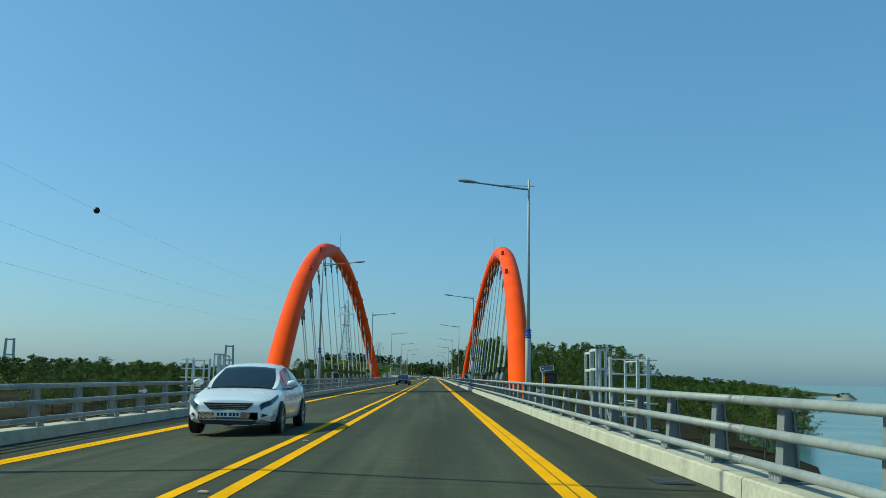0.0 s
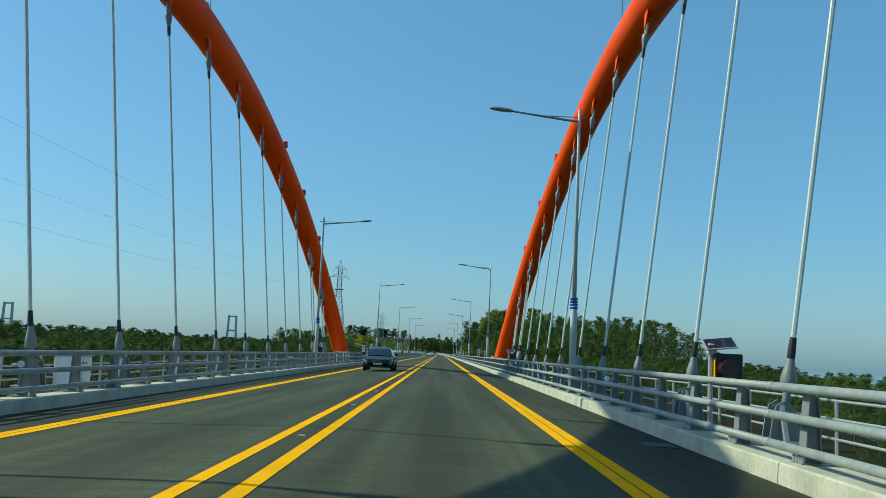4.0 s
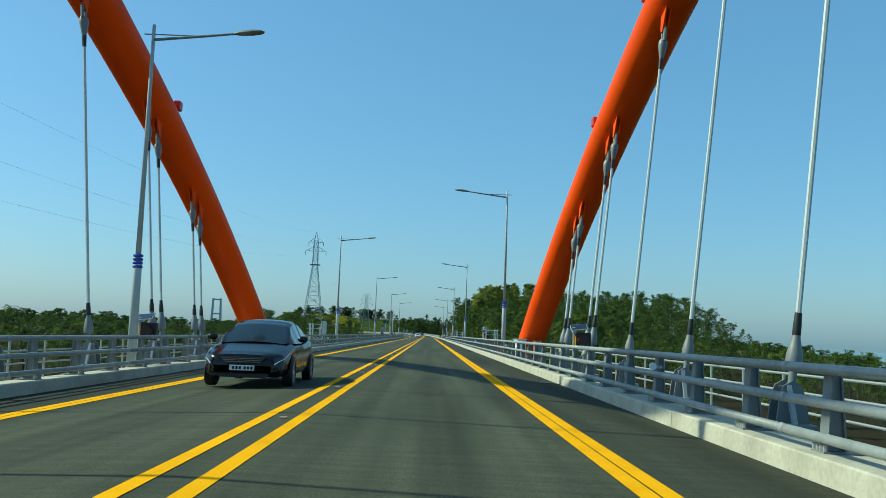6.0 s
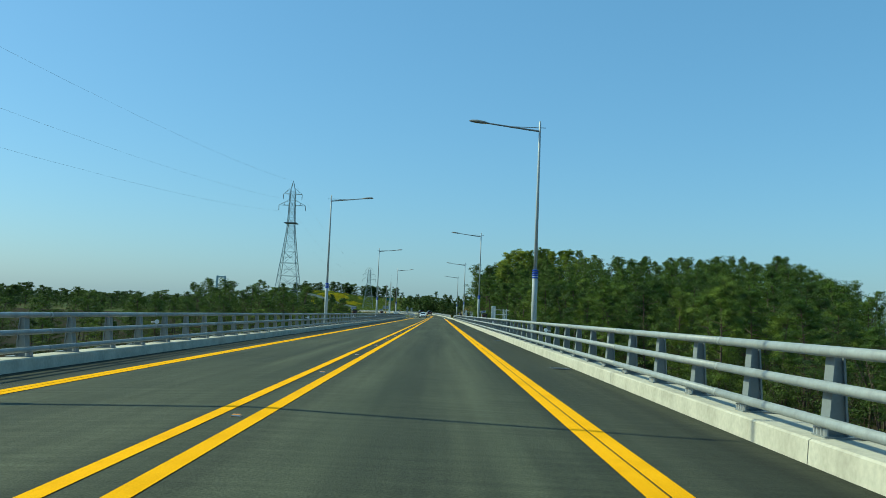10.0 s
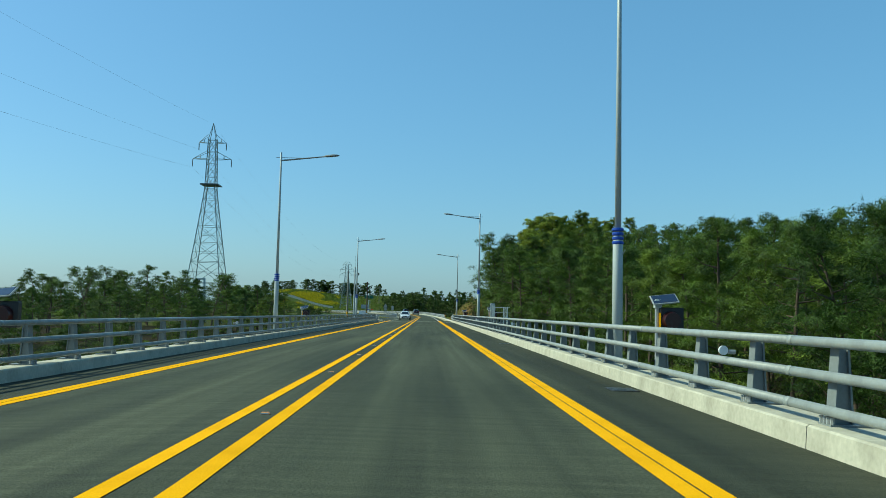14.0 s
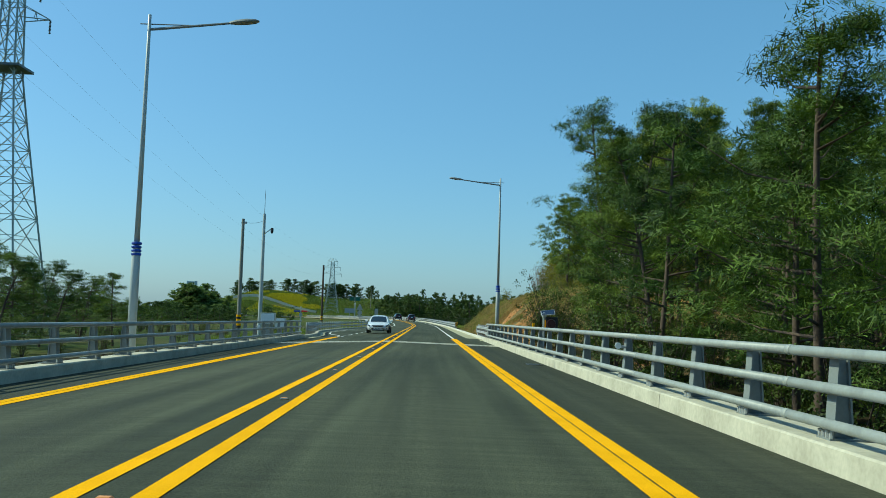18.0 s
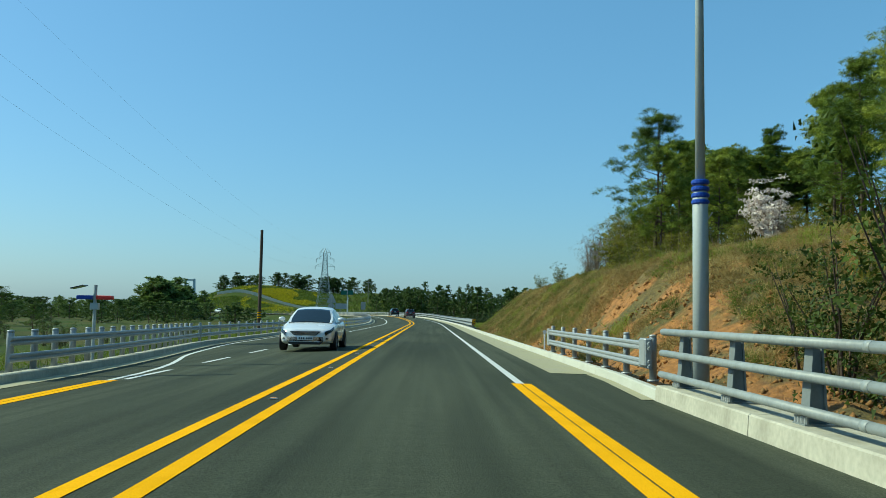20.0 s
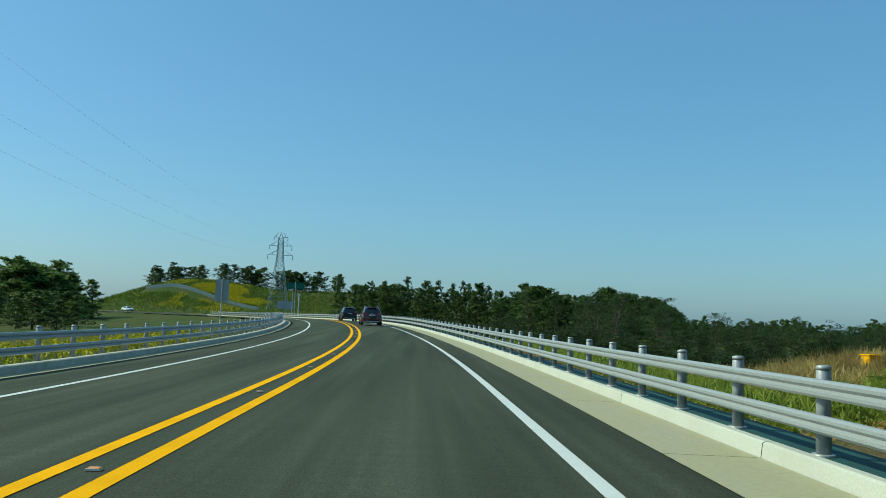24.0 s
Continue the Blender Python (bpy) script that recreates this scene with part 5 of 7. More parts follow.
def broad_meshes(seed, height=5.0, radius=1.9, clumps=170, count=26, leaf=0.13, wide=0.042, low=0.12):
    """A bushy tree: stems that fork, and leaves in uneven clumps."""
    rng = np.random.default_rng(seed)
    wood, centres, opens = [], [], []
    for i in range(9):
        a, r = rng.uniform(0, 2 * pi), radius * rng.uniform(0.2, 0.9)
        h = height * rng.uniform(0.55, 0.98)
        q = np.array([[0.08 * cos(a), 0.08 * sin(a), -0.2], [r * 0.35 * cos(a), r * 0.35 * sin(a), h * 0.5], [r * cos(a), r * sin(a), h]])
        wood.append(tube_np(q, [0.05, 0.035, 0.008], 4))
        for k in range(clumps // 9):
            u = rng.uniform(low, 1)
            base = q[0] + (q[1] - q[0]) * min(2 * u, 1) + (q[2] - q[1]) * max(2 * u - 1, 0)
            w = rng.normal(0, 1, 3)
            centres.append(base + w * radius * 0.24)
            opens.append((w[0], w[1], w[2] + 0.5))
    v, f = join_np(wood)
    trunk = mesh_np("trunk", v, f, [TWIG])
    keep = [i for i, c in enumerate(centres) if c[2] > 0.05]
    lv, lf = blades(rng, [centres[i] for i in keep], count, leaf, wide, 0.2, scatter=0.15, faces=[opens[i] for i in keep])
    return trunk, (lv, lf), join_np(wood)


PINES, BACK_PINES = [], []
for k, (bare, spread, limbs, tufts) in enumerate(((0.25, 0.25, 36, 9), (0.42, 0.23, 32, 9), (0.16, 0.27, 40, 9), (0.10, 0.22, 44, 9), (0.33, 0.29, 34, 10), (0.55, 0.25, 26, 10))):
    trunk, crown_vf, wood_vf = pine_meshes(11 + k, 10, bare, spread, limbs, tufts, 50, 0.20, 0.014)
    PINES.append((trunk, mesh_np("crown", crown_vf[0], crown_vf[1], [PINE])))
    trunk, crown_vf, wood_vf = pine_meshes(11 + k, 10, bare, spread, limbs, tufts, 14, 0.25, 0.030)
    BACK_PINES.append((None, None, crown_vf, wood_vf))
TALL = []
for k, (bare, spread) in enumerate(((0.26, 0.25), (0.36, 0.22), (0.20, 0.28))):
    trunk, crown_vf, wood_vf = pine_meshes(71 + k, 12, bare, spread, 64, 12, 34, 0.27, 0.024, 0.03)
    TALL.append((trunk, mesh_np("crown", crown_vf[0], crown_vf[1], [PINE_LIT]), crown_vf, wood_vf))
FAR_PINES = []
for k in range(4):
    trunk, crown_vf, wood_vf = pine_meshes(51 + k, 10, (0.06, 0.02, 0.12, 0.2)[k], (0.30, 0.26, 0.33, 0.30)[k], 26, 6, 8, 0.50, 0.13, 0.03)
    FAR_PINES.append((None, None, crown_vf, tube_np([(0, 0, 0), (0, 0, 8)], [0.12, 0.05], 4)))
BROADS = []
for k in range(3):
    trunk, crown_vf, wood_vf = broad_meshes(31 + k)
    BROADS.append((trunk, mesh_np("crown", crown_vf[0], crown_vf[1], [BUSH]), crown_vf, wood_vf))


def tree(kind, x, y, scale_z, scale_xy, angle, label, category="tree", group="", z=None, name="pine_tree"):
    zz = ground_height(x, y) - 0.1 if z is None else z
    t = thing(name, label, category, group, m=Matrix.Translation((x, y, zz)) @ Matrix.Rotation(angle, 4, 'Z') @ Matrix.Diagonal((scale_xy, scale_xy, scale_z, 1)))
    shared("trunk", kind[0], t)
    shared("crown", kind[1], t)
    return t


rng = random.Random(5)
TOPS = ((20, [(120, 1.0), (200, 1.4), (240, 2.2), (260, 3.6), (280, 4.8), (300, 5.6), (340, 6.8), (380, 8.4), (400, 11.4), (420, 14.4)]),
        (28, [(120, 1.0), (200, 1.2), (240, 2.0), (260, 3.6), (280, 5.6), (310, 7.0), (340, 8.4), (376, 10.0), (394, 12.0), (420, 16.4)]),
        (46, [(120, 1.0), (200, 1.2), (240, 1.6), (260, 3.4), (280, 6.4), (300, 8.4), (340, 11.0), (380, 14.0), (400, 15.8), (420, 17.4)]),
        (62, [(120, 1.0), (240, 1.4), (260, 3.0), (280, 6.2), (300, 9.0), (340, 12.6), (380, 15.4), (420, 17.8)]))


def wood_top(x, s):
    """The wood falls away to low trees on its seaward side: heights and edge fitted to the camera's views."""
    high = interp(x, [(a, interp(s, table)) for a, table in TOPS])
    return high + (1.2 - high) * smooth(0.33, 0.55, (x - 2) / max(s - 190, 1)) if s > 192 else min(high, 1.2)


EDGE = [(120, 40), (190, 30), (260, 25), (300, 20), (360, 15.5), (400, 13), (440, 13)]
BACK = []
for row in range(11):
    s = 128.0 if row == 0 else 150.0 if row < 6 else 220.0
    while s < (420 if row == 0 else 432):
        x = interp(s, EDGE) + row * 7.5 + rng.uniform(-2.2, 2.2)
        if x > 2 + 0.46 * (s - 50):
            s += 3.0
            continue
        g = ground_height(x, s)
        top = wood_top(x, s) + rng.uniform(-2.1, -0.2)
        h = max(4.5, top - g)
        w = min(h / 10, 1.15) * rng.uniform(0.85, 1.2)
        if row < 2:
            tree(PINES[rng.choice((0, 2, 3, 4))], x, s, h / 10, w, rng.uniform(0, 6.28), "dense green pine tree in the wood beside the bridge", group="pines beside the bridge")
        else:
            BACK.append((x, s, g - 0.1, h, w / (h / 10)))
        s += (3.6 + 0.6 * row) * rng.uniform(0.75, 1.3) * (1.5 if s < 230 else 1.0)
LEFT_TOPS = [(190, 1.8), (270, 1.5), (330, 0.7), (380, 2.0), (420, 6.2), (450, 6.4), (480, 3.6), (520, 3.2)]
for row in range(4):
    s = 170.0
    while s < 500:
        x = -(24 if s > 330 else 38) - row * 9 - rng.uniform(-3, 3)
        if s > 440:
            x -= 12
        g = ground_height(x, s)
        top = interp(s, LEFT_TOPS) + rng.uniform(-2.0, 0.5) - (0.6 if row == 0 else 0) + 0.5 * row
        h = max(3.0, top - g)
        w = h / 10 * rng.uniform(1.1, 1.5)
        if row < 1:
            tree(PINES[rng.choice((2, 3))], x, s, h / 10, w, rng.uniform(0, 6.28), "low spreading pine tree below the bridge", group="pines below the bridge")
        else:
            BACK.append((x, s, g - 0.1, h, w / (h / 10)))
        s += (3.8 + 0.6 * row) * rng.uniform(0.75, 1.3)

# pines and bushes on top of the cut slope
HILLTOP = [(19.5, 474, 11.2, 2), (24.6, 454.3, 5.5, 0), (29.2, 488.6, 9, 1), (39.4, 459.3, 13, 2), (25.7, 457.3, 6.4, 0), (24, 489, 6.1, 2), (40.6, 483.6, 13, 1), (26.7, 476.3, 7.2, 0), (35, 478.2, 10.6, 1),
           (23, 469.9, 6.2, 2), (33.3, 462.6, 12.4, 0), (34, 487.1, 9.3, 2), (32.2, 467.4, 10.5, 1), (30.1, 456.8, 10.9, 2), (40.8, 451.8, 13, 0), (27.6, 491.9, 11, 1), (28, 481.4, 8.3, 2), (24.4, 482.1, 8.6, 0),
           (39.7, 467.2, 13, 1), (27.3, 450.4, 9.9, 2), (28.2, 462.2, 7.4, 0), (22.7, 478.4, 9.3, 1), (19.1, 470.6, 8.4, 0)]
FOREST_END = [(18, 426, 12.5, 1), (22, 436.5, 12, 2), (25.5, 438, 12.5, 0), (28, 432, 13, 2), (24.5, 443, 11.5, 1), (28.5, 445, 11.5, 2), (32, 441, 12.5, 0), (18.2, 422, 12.5, 2), (19.6, 431, 12.5, 0),
              (22.6, 430, 13, 2), (33, 451.3, 13, 1), (44.7, 480.9, 13, 0), (45.5, 467.8, 13, 2), (45.9, 455.1, 13, 1), (44, 473.7, 13, 0), (41.9, 487, 13, 2)]
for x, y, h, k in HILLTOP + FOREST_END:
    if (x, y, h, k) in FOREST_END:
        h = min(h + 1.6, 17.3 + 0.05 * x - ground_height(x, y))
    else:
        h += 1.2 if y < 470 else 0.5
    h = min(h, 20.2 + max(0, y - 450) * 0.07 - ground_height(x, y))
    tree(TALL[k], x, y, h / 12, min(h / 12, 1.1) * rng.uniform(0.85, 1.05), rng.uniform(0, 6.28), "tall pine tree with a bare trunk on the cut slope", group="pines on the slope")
for i in range(24):
    y = rng.uniform(419, 432) if i % 3 == 0 else rng.uniform(456, 492)
    x = (11.2 if y > 447 else 9.8) + rng.uniform(0, 9) if y < 484 else 12.5 + rng.uniform(0, 4)
    if y > 430 and rng.random() < 0.35:
        x += 6
    h = rng.uniform(1.0, 2.2)
    tree(BROADS[i % 3], x, y, h / 5, h / 5 * rng.uniform(0.9, 1.4), rng.uniform(0, 6.28), "green bush on the edge of the slope", "bush", "bushes on the slope", name="bush")

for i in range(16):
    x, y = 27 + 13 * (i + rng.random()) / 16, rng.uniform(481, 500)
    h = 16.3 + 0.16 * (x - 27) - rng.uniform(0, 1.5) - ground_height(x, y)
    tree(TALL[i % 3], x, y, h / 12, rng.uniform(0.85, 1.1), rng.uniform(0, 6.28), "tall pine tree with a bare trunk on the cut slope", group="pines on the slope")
for i in range(22):
    y = 484 + 17 * (i + rng.random()) / 22
    x = 20.5 + (y - 484) * 0.14 + rng.uniform(-1.2, 5)
    h = rng.uniform(4.3, 6.0)
    tree(BROADS[i % 3], x, y, h / 5, h / 5 * rng.uniform(1.0, 1.3), rng.uniform(0, 6.28), "tall leafy bush on top of the slope", "bush", "bushes on the skyline", name="bush")
for i in range(80):
    x, y = (rng.uniform(17.5, 30), rng.uniform(454, 486)) if i < 40 else (rng.uniform(21, 38), rng.uniform(444, 472))
    h = rng.uniform(1.8, 3.2)
    if abs(x - 23) < 3.2 and y < 467:
        continue
    tree(BROADS[i % 3], x, y, h / 5, h / 5 * rng.uniform(1.0, 1.4), rng.uniform(0, 6.28), "leafy bush under the pines on the slope", "bush", "bushes on the skyline", name="bush")
# white-blossomed tree and bare shrubs
rngn = np.random.default_rng(8)
tr, vf, wf = broad_meshes(91, 4.6, 1.9, 200, 24, 0.15, 0.07, 0.3)
blossom_kind = (tr, mesh_np("crown", vf[0], vf[1], [BLOSSOM]))
tree(blossom_kind, 24.0, 462.0, 0.98, 1.05, 0.4, "small tree covered in white blossom on the slope", name="blossom_tree")
tr, vf, wf = broad_meshes(92, 3.6, 1.7, 170, 14, 0.30, 0.008, 0.25)
bare_kind = (tr, mesh_np("crown", vf[0], vf[1], [TWIG]))
for x, y, h in ((19.6, 502, 1.0), (20.6, 503.4, 1.1), (21.4, 501, 0.9), (18.9, 511, 0.75), (18.4, 510, 0.5), (18.2, 496, 0.5), (22.6, 500.5, 1.0), (26, 497, 1.2)):
    tree(bare_kind, x, y, h * 1.5, h * 1.35, x, "leafless grey shrub on the slope's edge", "shrub", "bare shrubs", name="shrub")


def woods(name, label, spots, kinds, mat, thin=1):
    """Many trees joined: spots of x, y, z, height, width factor."""
    vs, fs, ids, o = [], [], [], 0
    for x, y, z, h, w in spots:
        kind = kinds[rngn.integers(len(kinds))]
        a = rngn.uniform(0, 6.28)
        for (v, f), mi in ((kind[2], 0), (kind[3], 1)):
            if thin > 1 and mi == 0:
                keep = rngn.random(len(f)) < 1 / thin
                f = f[keep]
                v = v[f.ravel()]
                f = np.arange(len(v)).reshape(-1, 3)
            c, s_ = cos(a), sin(a)
            q = np.stack([(v[:, 0] * c - v[:, 1] * s_) * h / 10 * w + x, (v[:, 0] * s_ + v[:, 1] * c) * h / 10 * w + y, v[:, 2] * h / 10 + z], 1)
            vs.append(q)
            fs.append(f + o)
            ids.append(np.full(len(f), mi))
            o += len(v)
    me = mesh_np(name, np.concatenate(vs), np.concatenate(fs), [mat, BARK], np.concatenate(ids))
    return tagged(new(name, me), label, "woods", kind="stuff")


spots = []
# skyline seen from the camera's last place: bearing, rise over distance
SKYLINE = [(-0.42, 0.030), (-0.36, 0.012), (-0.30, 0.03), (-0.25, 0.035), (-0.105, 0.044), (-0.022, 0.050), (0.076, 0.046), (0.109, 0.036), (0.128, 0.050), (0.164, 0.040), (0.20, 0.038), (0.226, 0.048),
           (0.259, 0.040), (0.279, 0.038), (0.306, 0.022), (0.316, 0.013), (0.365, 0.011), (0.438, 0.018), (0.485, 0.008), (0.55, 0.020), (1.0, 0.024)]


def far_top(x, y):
    """The tree line falls towards the sea: heights fitted to the view, by bearing from the camera's last place."""
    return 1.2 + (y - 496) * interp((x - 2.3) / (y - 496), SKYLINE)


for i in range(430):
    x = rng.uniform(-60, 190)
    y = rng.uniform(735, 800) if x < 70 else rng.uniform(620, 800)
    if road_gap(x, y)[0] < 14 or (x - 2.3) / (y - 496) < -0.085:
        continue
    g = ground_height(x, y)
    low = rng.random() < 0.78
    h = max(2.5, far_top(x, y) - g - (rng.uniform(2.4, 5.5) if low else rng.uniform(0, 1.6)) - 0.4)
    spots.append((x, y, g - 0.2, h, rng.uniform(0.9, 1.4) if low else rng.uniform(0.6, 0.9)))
for i in range(60):
    d = rng.gauss(0, 5.5)
    spots.append((-87 + d, 706 + rng.gauss(0, 7), -1.5, rng.uniform(7, 14.2) * (1 - 0.03 * abs(d)), 1.9))
for x, y, n in ((-108, 868, 5), (-98, 870, 7), (-92, 871, 6), (-77, 872, 6), (-69, 874, 6), (-64, 875, 6), (-54, 877, 7), (-47, 878, 9), (-41, 880, 6), (-30, 884, 5)):
    for i in range(n):
        u, w = x + rng.gauss(0, 1.9), y + rng.gauss(0, 3)
        spots.append((u, w, ground_height(u, w) - 0.2, rng.uniform(6, 9), 1.6))
for i in range(620):
    x, y = -rng.uniform(7.2, 18) ** 2, rng.uniform(425, 760)
    if y > 540 and -0.38 < (x - 2.3) / (y - 496) < -0.09 or -0.31 < (x - 2) / (y - 400) < -0.09 or road_gap(x, y)[0] < 30:
        continue
    g = ground_height(x, y)
    spots.append((x, y, g - 0.2, rng.uniform(3, 5.5) + (1.5 if x < -110 else 0), 1.7))
for i in range(110):
    y = rng.uniform(585, 735)
    x = 2.3 - (y - 496) * rng.uniform(0.375, 0.62)
    if road_gap(x, y)[0] < 14:
        continue
    g = ground_height(x, y)
    spots.append((x, y, g - 0.2, max(3, 1.2 + (y - 496) * rng.uniform(0.004, 0.02) - g), 1.8))
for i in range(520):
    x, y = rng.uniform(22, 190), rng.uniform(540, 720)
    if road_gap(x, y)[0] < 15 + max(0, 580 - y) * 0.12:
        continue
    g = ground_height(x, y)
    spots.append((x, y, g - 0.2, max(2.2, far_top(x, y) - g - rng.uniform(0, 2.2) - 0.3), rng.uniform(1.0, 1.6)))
for i in range(130):
    x, y = rng.uniform(-260, -70), rng.uniform(205, 330)
    g = ground_height(x, y)
    spots.append((x, y, g - 0.2, rng.uniform(7, 10), 1.3))
dome = [(0, 9.0, -10), (0.35, 8.0, -9.2), (0.7, 5.5, -7.4), (1, 2.0, -6.2)]
bm = bmesh.new()
rings = [[bm.verts.new((290 + r * (1 + 0.2 * sin(3 * a) + 0.1 * cos(5 * a)) * cos(a), 650 + r * 0.8 * sin(a), z)) for a in [2 * pi * k / 20 for k in range(20)]] for _, r, z in dome]
for a, b in zip(rings, rings[1:]):
    for k in range(20):
        bm.faces.new((a[k], a[(k + 1) % 20], b[(k + 1) % 20], b[k]))
bm.faces.new(rings[-1])
tagged(mesh_object("islet", bm, WOOD, smooth=True), "small rocky wooded islet in the sea", "islet", kind="structure")
for i in range(16):
    a, r = rng.uniform(0, 6.28), 6.5 * rng.random() ** 0.5
    spots.append((290 + r * cos(a), 650 + r * 0.8 * sin(a), -8.6, rng.uniform(2.6, 4.6) - 0.2 * r, 2.0))
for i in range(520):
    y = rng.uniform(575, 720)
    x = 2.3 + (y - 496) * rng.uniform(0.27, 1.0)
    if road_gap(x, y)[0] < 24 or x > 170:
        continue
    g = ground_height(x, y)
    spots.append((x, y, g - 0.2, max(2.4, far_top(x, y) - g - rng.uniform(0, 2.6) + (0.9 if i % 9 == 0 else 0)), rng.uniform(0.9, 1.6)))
near_bend = [q for q in spots if 0 < q[0] < 95 and q[1] < 650]
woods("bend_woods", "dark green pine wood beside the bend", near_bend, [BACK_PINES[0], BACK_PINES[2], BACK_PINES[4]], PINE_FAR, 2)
# brighter than the far woods: sun and haze are painted into these leaves
BEND_LIT = leafy("bend_leaves_painted_lit", (0.020, 0.054, 0.014), (0.165, 0.250, 0.050), 0.3)
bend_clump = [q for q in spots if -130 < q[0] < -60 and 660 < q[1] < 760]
woods("bend_clump", "broad clump of green trees inside the bend, leaves painted sunlit", bend_clump, FAR_PINES, BEND_LIT)
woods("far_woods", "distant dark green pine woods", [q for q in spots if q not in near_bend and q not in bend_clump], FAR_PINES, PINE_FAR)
spots_low = [(rng.uniform(-54, 6), rng.uniform(828, 862)) for i in range(170)]
woods("mound_scrub", "low green scrub on the mound's flank", [(x, y, ground_height(x, y) - 0.4, rng.uniform(2.2, 4.6), rng.uniform(1.4, 2.4)) for x, y in spots_low if road_gap(x, y)[0] > 14], BROADS, GRASS, 3)
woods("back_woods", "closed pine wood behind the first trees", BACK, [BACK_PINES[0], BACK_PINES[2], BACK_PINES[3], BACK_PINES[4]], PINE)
spots = []
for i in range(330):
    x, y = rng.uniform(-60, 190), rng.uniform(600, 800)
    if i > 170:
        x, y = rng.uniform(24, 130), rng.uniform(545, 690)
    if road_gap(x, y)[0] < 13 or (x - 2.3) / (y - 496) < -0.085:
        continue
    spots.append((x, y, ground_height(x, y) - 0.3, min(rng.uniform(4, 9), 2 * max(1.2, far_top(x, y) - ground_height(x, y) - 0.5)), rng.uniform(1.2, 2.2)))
for i in range(150):
    p = at(rng.uniform(522, 640), rng.uniform(12, 24) ** 1.0)
    spots.append((p.x, p.y, ground_height(p.x, p.y) - 0.2, rng.uniform(2.0, 4.0), rng.uniform(1.3, 2.2)))
woods("far_scrub", "distant green scrub under the pines", spots, BROADS, BUSH_SHADED, 1)

# undergrowth at the wood's edge
spots = []
for i in range(190):
    s = rng.uniform(215, 424)
    x = interp(s, EDGE) + rng.uniform(-4.0, 6)
    g = ground_height(x, s)
    spots.append((x, s, g - 0.1, rng.uniform(5, 10), rng.uniform(0.8, 1.3)))
woods("undergrowth", "green bushes and saplings under the pines, with painted shade", spots, BROADS, BUSH_SHADED, 2)
spots = []
for i in range(170):
    s = rng.uniform(190, 500)
    x = -rng.uniform(16, 34)
    g = ground_height(x, s)
    spots.append((x, s, g - 0.1, rng.uniform(2, 5), rng.uniform(1.0, 1.6)))
woods("undergrowth", "low green bushes below the bridge", spots, BROADS, BUSH_SHADED, 3)


def turf(name, label, mat, n, place, length, width, up=0.9, seed=3):
    g = np.random.default_rng(seed)
    c = np.array([place(g) for _ in range(n)])
    v, f = blades(g, c, 3, length, width, up)
    ob = new(name, mesh_np(name, v, f, [mat]))
    return tagged(ob, label, "grass", kind="stuff")


def on_slope(g):
    while True:
        x, y = 6.7 + 19 * g.uniform(0, 1) ** 1.6, g.uniform(424, 524)
        if y > 490 + 1.8 * (x - 1):
            continue
        bare = 0.10 if 7.6 < x < 10.2 and 420 < y < 441 else (0.12 if x < 7.7 else -0.7)
        if noise.noise(Vector((x * 0.5, y * 0.3, 7.3))) > bare:
            return x, y, ground_height(x, y)


def tussocks(g):
    """Places gathered into tufts, so that gaps stay between them."""
    if not tussocks.left:
        x, y, z = on_slope(g)
        tussocks.left = 6
        tussocks.place = (x, y)
    tussocks.left -= 1
    x, y = tussocks.place[0] + g.normal(0, 0.2), tussocks.place[1] + g.normal(0, 0.2)
    return x, y, ground_height(x, y) + g.uniform(0.0, 0.16)


tussocks.left = 0
turf("dry_grass", "straw-coloured dry grass on the cut slope", STRAW, 110000, tussocks, 0.24, 0.009, 0.3, 3)
BRAMBLE = leafy("dead_bramble", (0.13, 0.10, 0.03), (0.38, 0.28, 0.085), 0.42)
turf("dead_brambles", "brown dead brambles matted over the slope", BRAMBLE, 80000, tussocks, 0.22, 0.010, 0.3, 13)
turf("dry_stalks", "pale dead stalks lying over the slope", STRAW, 9000, on_slope, 0.75, 0.008, 0.15, 23)
turf("standing_stalks", "pale dead stalks standing up from the slope", STRAW, 900, on_slope, 0.62, 0.008, 0.9, 25)
turf("slope_grass", "patches of green grass on the cut slope", GRASS, 90000, lambda g: next(p for p in iter(lambda: on_slope(g), None) if noise.noise(Vector((p[0] * 0.5, p[1] * 0.3, 17))) > (0.14 if p[1] < 452 else -0.08)), 0.28, 0.011, 0.7, 4)

LUSH = leafy("fresh_grass", (0.075, 0.13, 0.016), (0.25, 0.32, 0.045), 0.4)


def tufts(g):
    """Green tufts a hand or two across, gathered in drifts, more of them up the slope."""
    if not tufts.left:
        while True:
            x, y, z = on_slope(g)
            if y > 436 and noise.noise(Vector((x * 0.33, y * 0.22, 31))) > 0.16 - 0.022 * (x - 6.7):
                break
        tufts.left, tufts.place = 34, (x, y)
    tufts.left -= 1
    x, y = tufts.place[0] + g.normal(0, 0.17), tufts.place[1] + g.normal(0, 0.17)
    return x, y, ground_height(x, y) + g.uniform(0, 0.12)


tufts.left = 0
turf("green_tufts", "tufts of fresh green grass among the dry stalks", LUSH, 52000, tufts, 0.26, 0.012, 0.6, 31)


